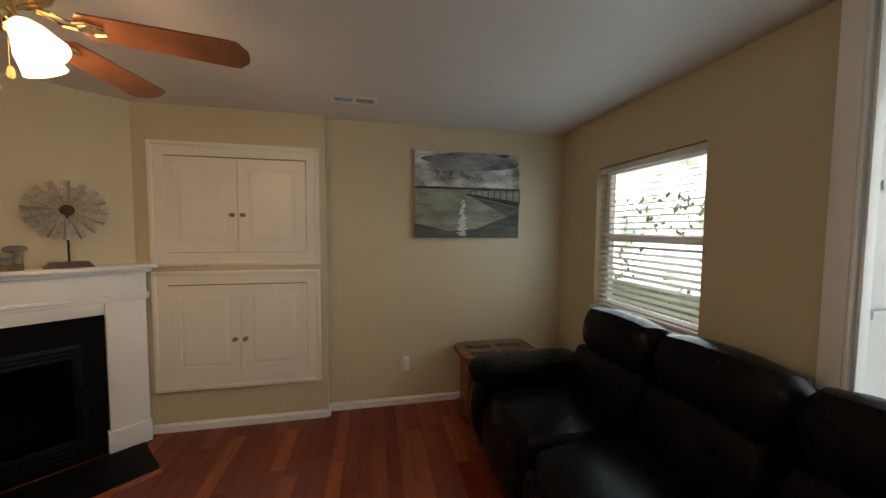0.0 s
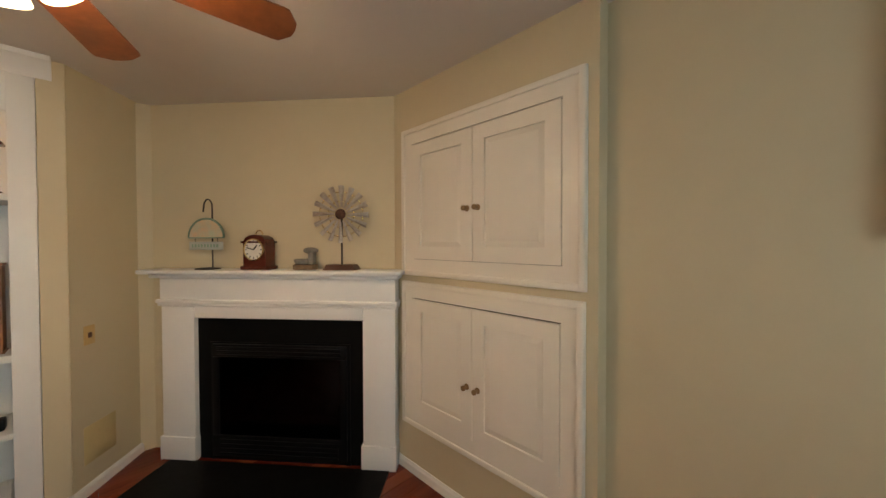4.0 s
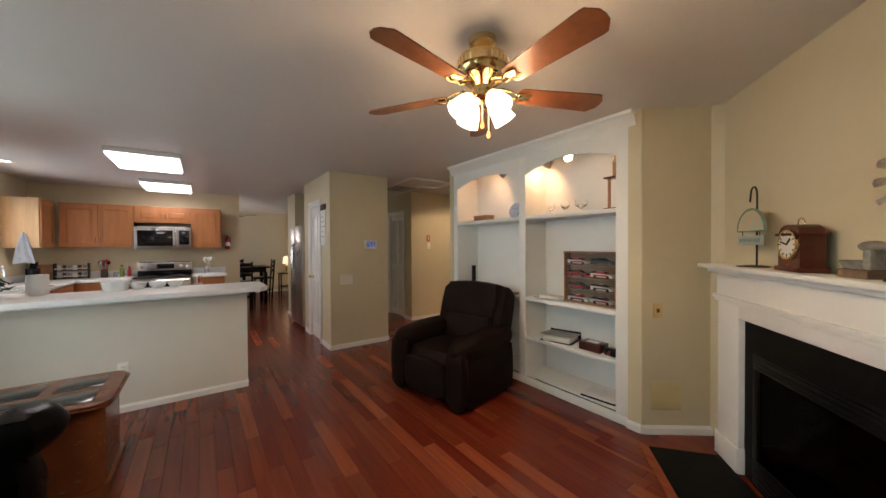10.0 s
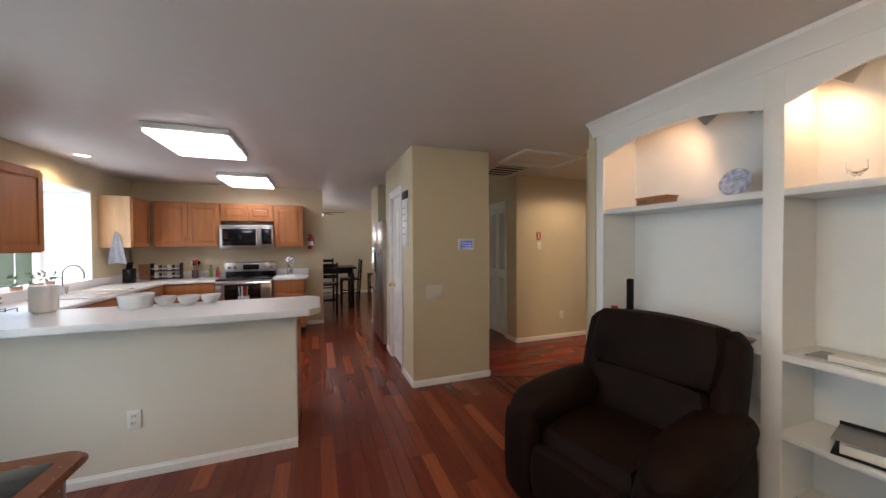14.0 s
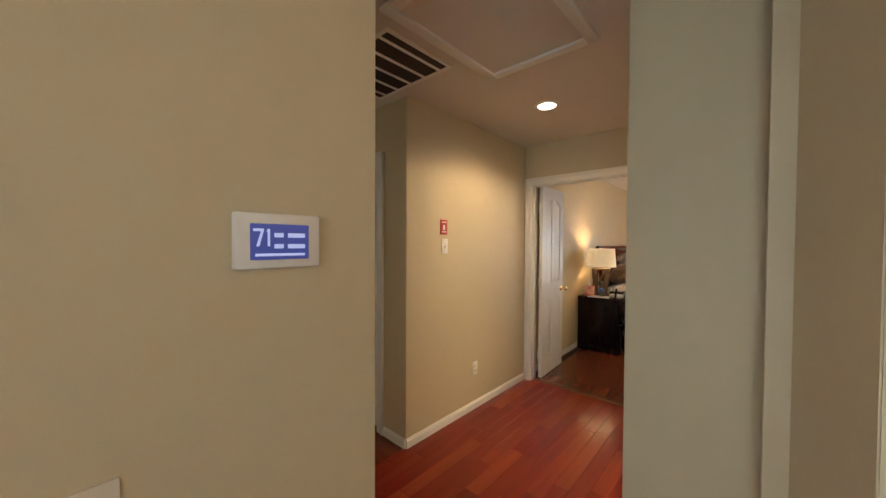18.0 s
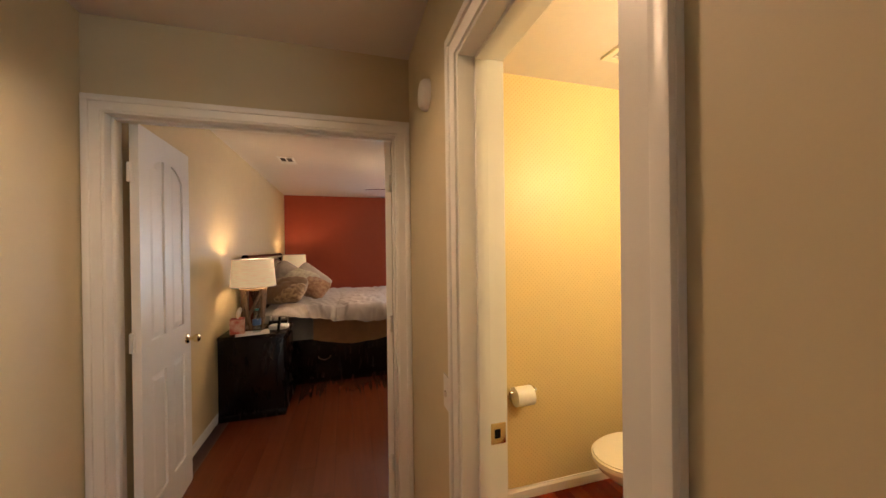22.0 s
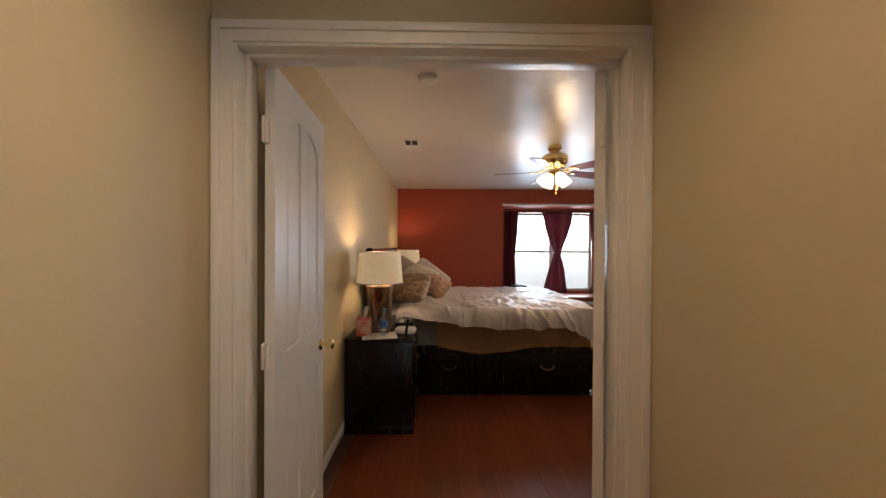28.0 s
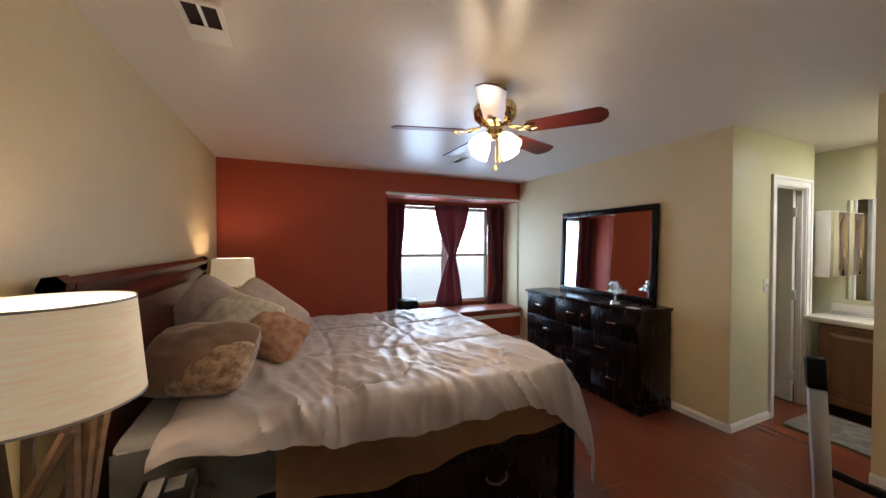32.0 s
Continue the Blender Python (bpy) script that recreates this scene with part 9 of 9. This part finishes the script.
greenery("garden_shrubs", (8.0, -9.0, -0.6), (10.5, -1.5, 1.4), 900, 2, "sunlit leafy shrubs outside the kitchen")
# emissive panels beyond garden and street, outdoor brightness painted as mottled glow
BACKDROP_GLOW = emitter("glowing pale backdrop", (0.90, 1.0, 0.93), 9.0)
ht = BACKDROP_GLOW.node_tree
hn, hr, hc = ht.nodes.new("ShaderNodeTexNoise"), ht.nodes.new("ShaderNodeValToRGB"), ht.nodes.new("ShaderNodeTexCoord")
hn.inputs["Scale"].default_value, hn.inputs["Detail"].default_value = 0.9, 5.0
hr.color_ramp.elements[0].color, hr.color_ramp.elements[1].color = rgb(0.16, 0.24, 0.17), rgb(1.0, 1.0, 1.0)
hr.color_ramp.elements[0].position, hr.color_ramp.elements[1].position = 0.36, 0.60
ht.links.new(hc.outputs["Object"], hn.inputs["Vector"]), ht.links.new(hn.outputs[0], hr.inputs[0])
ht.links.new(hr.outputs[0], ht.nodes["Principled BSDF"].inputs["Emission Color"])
single("backdrop", box((12.0, -14.0, -0.6), (12.1, 14.0, 9.0)), BACKDROP_GLOW, "glowing pale backdrop beyond the garden", "backdrop")["kind"] = "structure"
single("backdrop_street", box((-62.1, -40.0, -0.6), (-62.0, 46.0, 26.0)), BACKDROP_GLOW, "glowing pale backdrop beyond the street", "backdrop")["kind"] = "structure"

# daylight through the openings
lamp("daylight_window", "AREA", pose(XR - 0.03, 2.82, 1.5, 0, 90, 0), DAY_1, LEAFY, 0.85, 1.0)
lamp("daylight_bay", "AREA", pose(3.98, 0.76, 1.32, 0, 90, 0), DAY_2, LEAFY, 1.8, 1.5)
lamp("daylight_kitchen", "AREA", pose(XK + 0.42, -2.85, 1.53, 0, 90, 0), DAY_3, DAY, 1.1, 1.3)
lamp("daylight_bedroom", "AREA", pose(BX - 0.59, 0.74, 1.33, 0, -90, 0), DAY_4, DAY, 1.4, 1.4)

# ---- floor boards ----
def clip(poly, a, b):
    """The part of a convex polygon to the left of the line a-b."""
    out = []
    for p, q in zip(poly, poly[1:] + poly[:1]):
        sp = (b[0] - a[0]) * (p[1] - a[1]) - (b[1] - a[1]) * (p[0] - a[0])
        sq = (b[0] - a[0]) * (q[1] - a[1]) - (b[1] - a[1]) * (q[0] - a[0])
        if sp >= 0:
            out.append(p)
        if (sp < 0) != (sq < 0):
            t = sp / (sp - sq)
            out.append((p[0] + (q[0] - p[0]) * t, p[1] + (q[1] - p[1]) * t))
    return out


def boards(region, along, width, length, seed, g=0.0008):
    """Plank outlines that fill a convex region (counter-clockwise)."""
    rn = random.Random(seed)
    lo = [min(p[k] for p in region) for k in (0, 1)]
    hi = [max(p[k] for p in region) for k in (0, 1)]
    u, v = (1, 0) if along == "y" else (0, 1)
    s = lo[v]
    made = []
    while s < hi[v]:
        e = lo[u] - rn.uniform(0, length)
        while e < hi[u]:
            l = rn.uniform(0.45, 1.35) * length
            r = [(s + g, e + g), (s + width - g, e + g), (s + width - g, e + l - g), (s + g, e + l - g)]
            r = r if along == "y" else [(b, a) for a, b in r][::-1]
            for a, b in zip(region, region[1:] + region[:1]):
                r = clip(r, a, b) if len(r) > 2 else []
            if len(r) > 2:
                made.append(r)
            e += l
        s += width
    return made, rn


def lay(parent, name, outlines, rn, mat, keep, top=0.0):
    """The kept boards as objects of their own, the others joined."""
    rest = bmesh.new()
    used = 0
    for r in outlines:
        cx, cy = sum(p[0] for p in r) / len(r), sum(p[1] for p in r) / len(r)
        z = top - rn.uniform(0, 0.0004)
        single_ = keep(cx, cy) and used < 300
        bm = bmesh.new() if single_ else rest
        low = [bm.verts.new((x, y, -0.011)) for x, y in r]
        mid = [bm.verts.new((x, y, z - 0.0004)) for x, y in r]
        up = [bm.verts.new((x + (cx - x) * min(0.0005 / max(abs(x - cx), 0.01), 0.2), y + (cy - y) * min(0.0005 / max(abs(y - cy), 0.01), 0.2), z)) for x, y in r]
        for k in range(len(r)):
            j = (k + 1) % len(r)
            bm.faces.new([low[k], low[j], mid[j], mid[k]]), bm.faces.new([mid[k], mid[j], up[j], up[k]])
        bm.faces.new(up)
        if single_:
            used += 1
            part(name, bm, mat, parent, smooth=False)
    ob = part(name + "s_joined", rest, mat, parent, smooth=False)
    ob["kind"] = "stuff"


fl, fb = bpy.data.objects["floor"], bpy.data.objects["floor_bedroom"]
out = []
for k, (region, along) in enumerate((([(-0.45, -8.3), (3.6, -8.3), (3.6, 3.8), (-0.45, 3.8)], "y"), ([(-1.4, -0.80), (-0.45, -1.25), (-0.45, 3.7), (-1.4, 3.7)], "y"), ([(-3.1, -2.2), (-0.45, -2.2), (-0.45, -1.25), (-1.37, -0.81), (-3.1, -0.81)], "x"), ([(-3.1, -7.3), (-0.45, -7.3), (-0.45, -2.2), (-3.1, -2.2)], "y"), ([(-3.1, -0.81), (-1.4, -0.81), (-1.4, 0.8), (-3.1, 0.8)], "x"))):
    o_, rn_ = boards(region, along, 0.092, 0.85, 10 + k)
    out += [(r, along) for r in o_]
CHERRY_X = planks("cherry floor boards across", (0.20, 0.014, 0.006), (0.31, 0.042, 0.015), "x", 0.12, (0.88, 1.12))
lay(fl, "plank", [r for r, a in out if a == "y"], random.Random(5), CHERRY, lambda x, y: -0.9 < x < 2.4 and -1.0 < y < 3.7)
lay(fl, "hall_plank", [r for r, a in out if a == "x"], random.Random(6), CHERRY_X, lambda x, y: y < -0.81)
o_, rn_ = boards([(-7.7, -2.1), (-3.13, -2.1), (-3.13, 3.6), (-7.7, 3.6)], "x", 0.125, 1.2, 30, 0.0003)
lay(fb, "laminate_plank", o_, rn_, LAMINATE, lambda x, y: y < 1.9)
single("hall_transition_strip", moved(box((0, -0.02, 0.0005), (1.02, 0.02, 0.006), 0.002), pose(-0.45, -1.25, 0, 0, 0, math.degrees(math.atan2(0.44, -0.92)))), TABLEWOOD, "low wooden transition strip between floors", "threshold")
single("bedroom_threshold", box((-3.16, -2.11, 0.0005), (-3.09, -0.885, 0.007), 0.002), TABLEWOOD, "low wooden threshold at the bedroom door", "threshold")
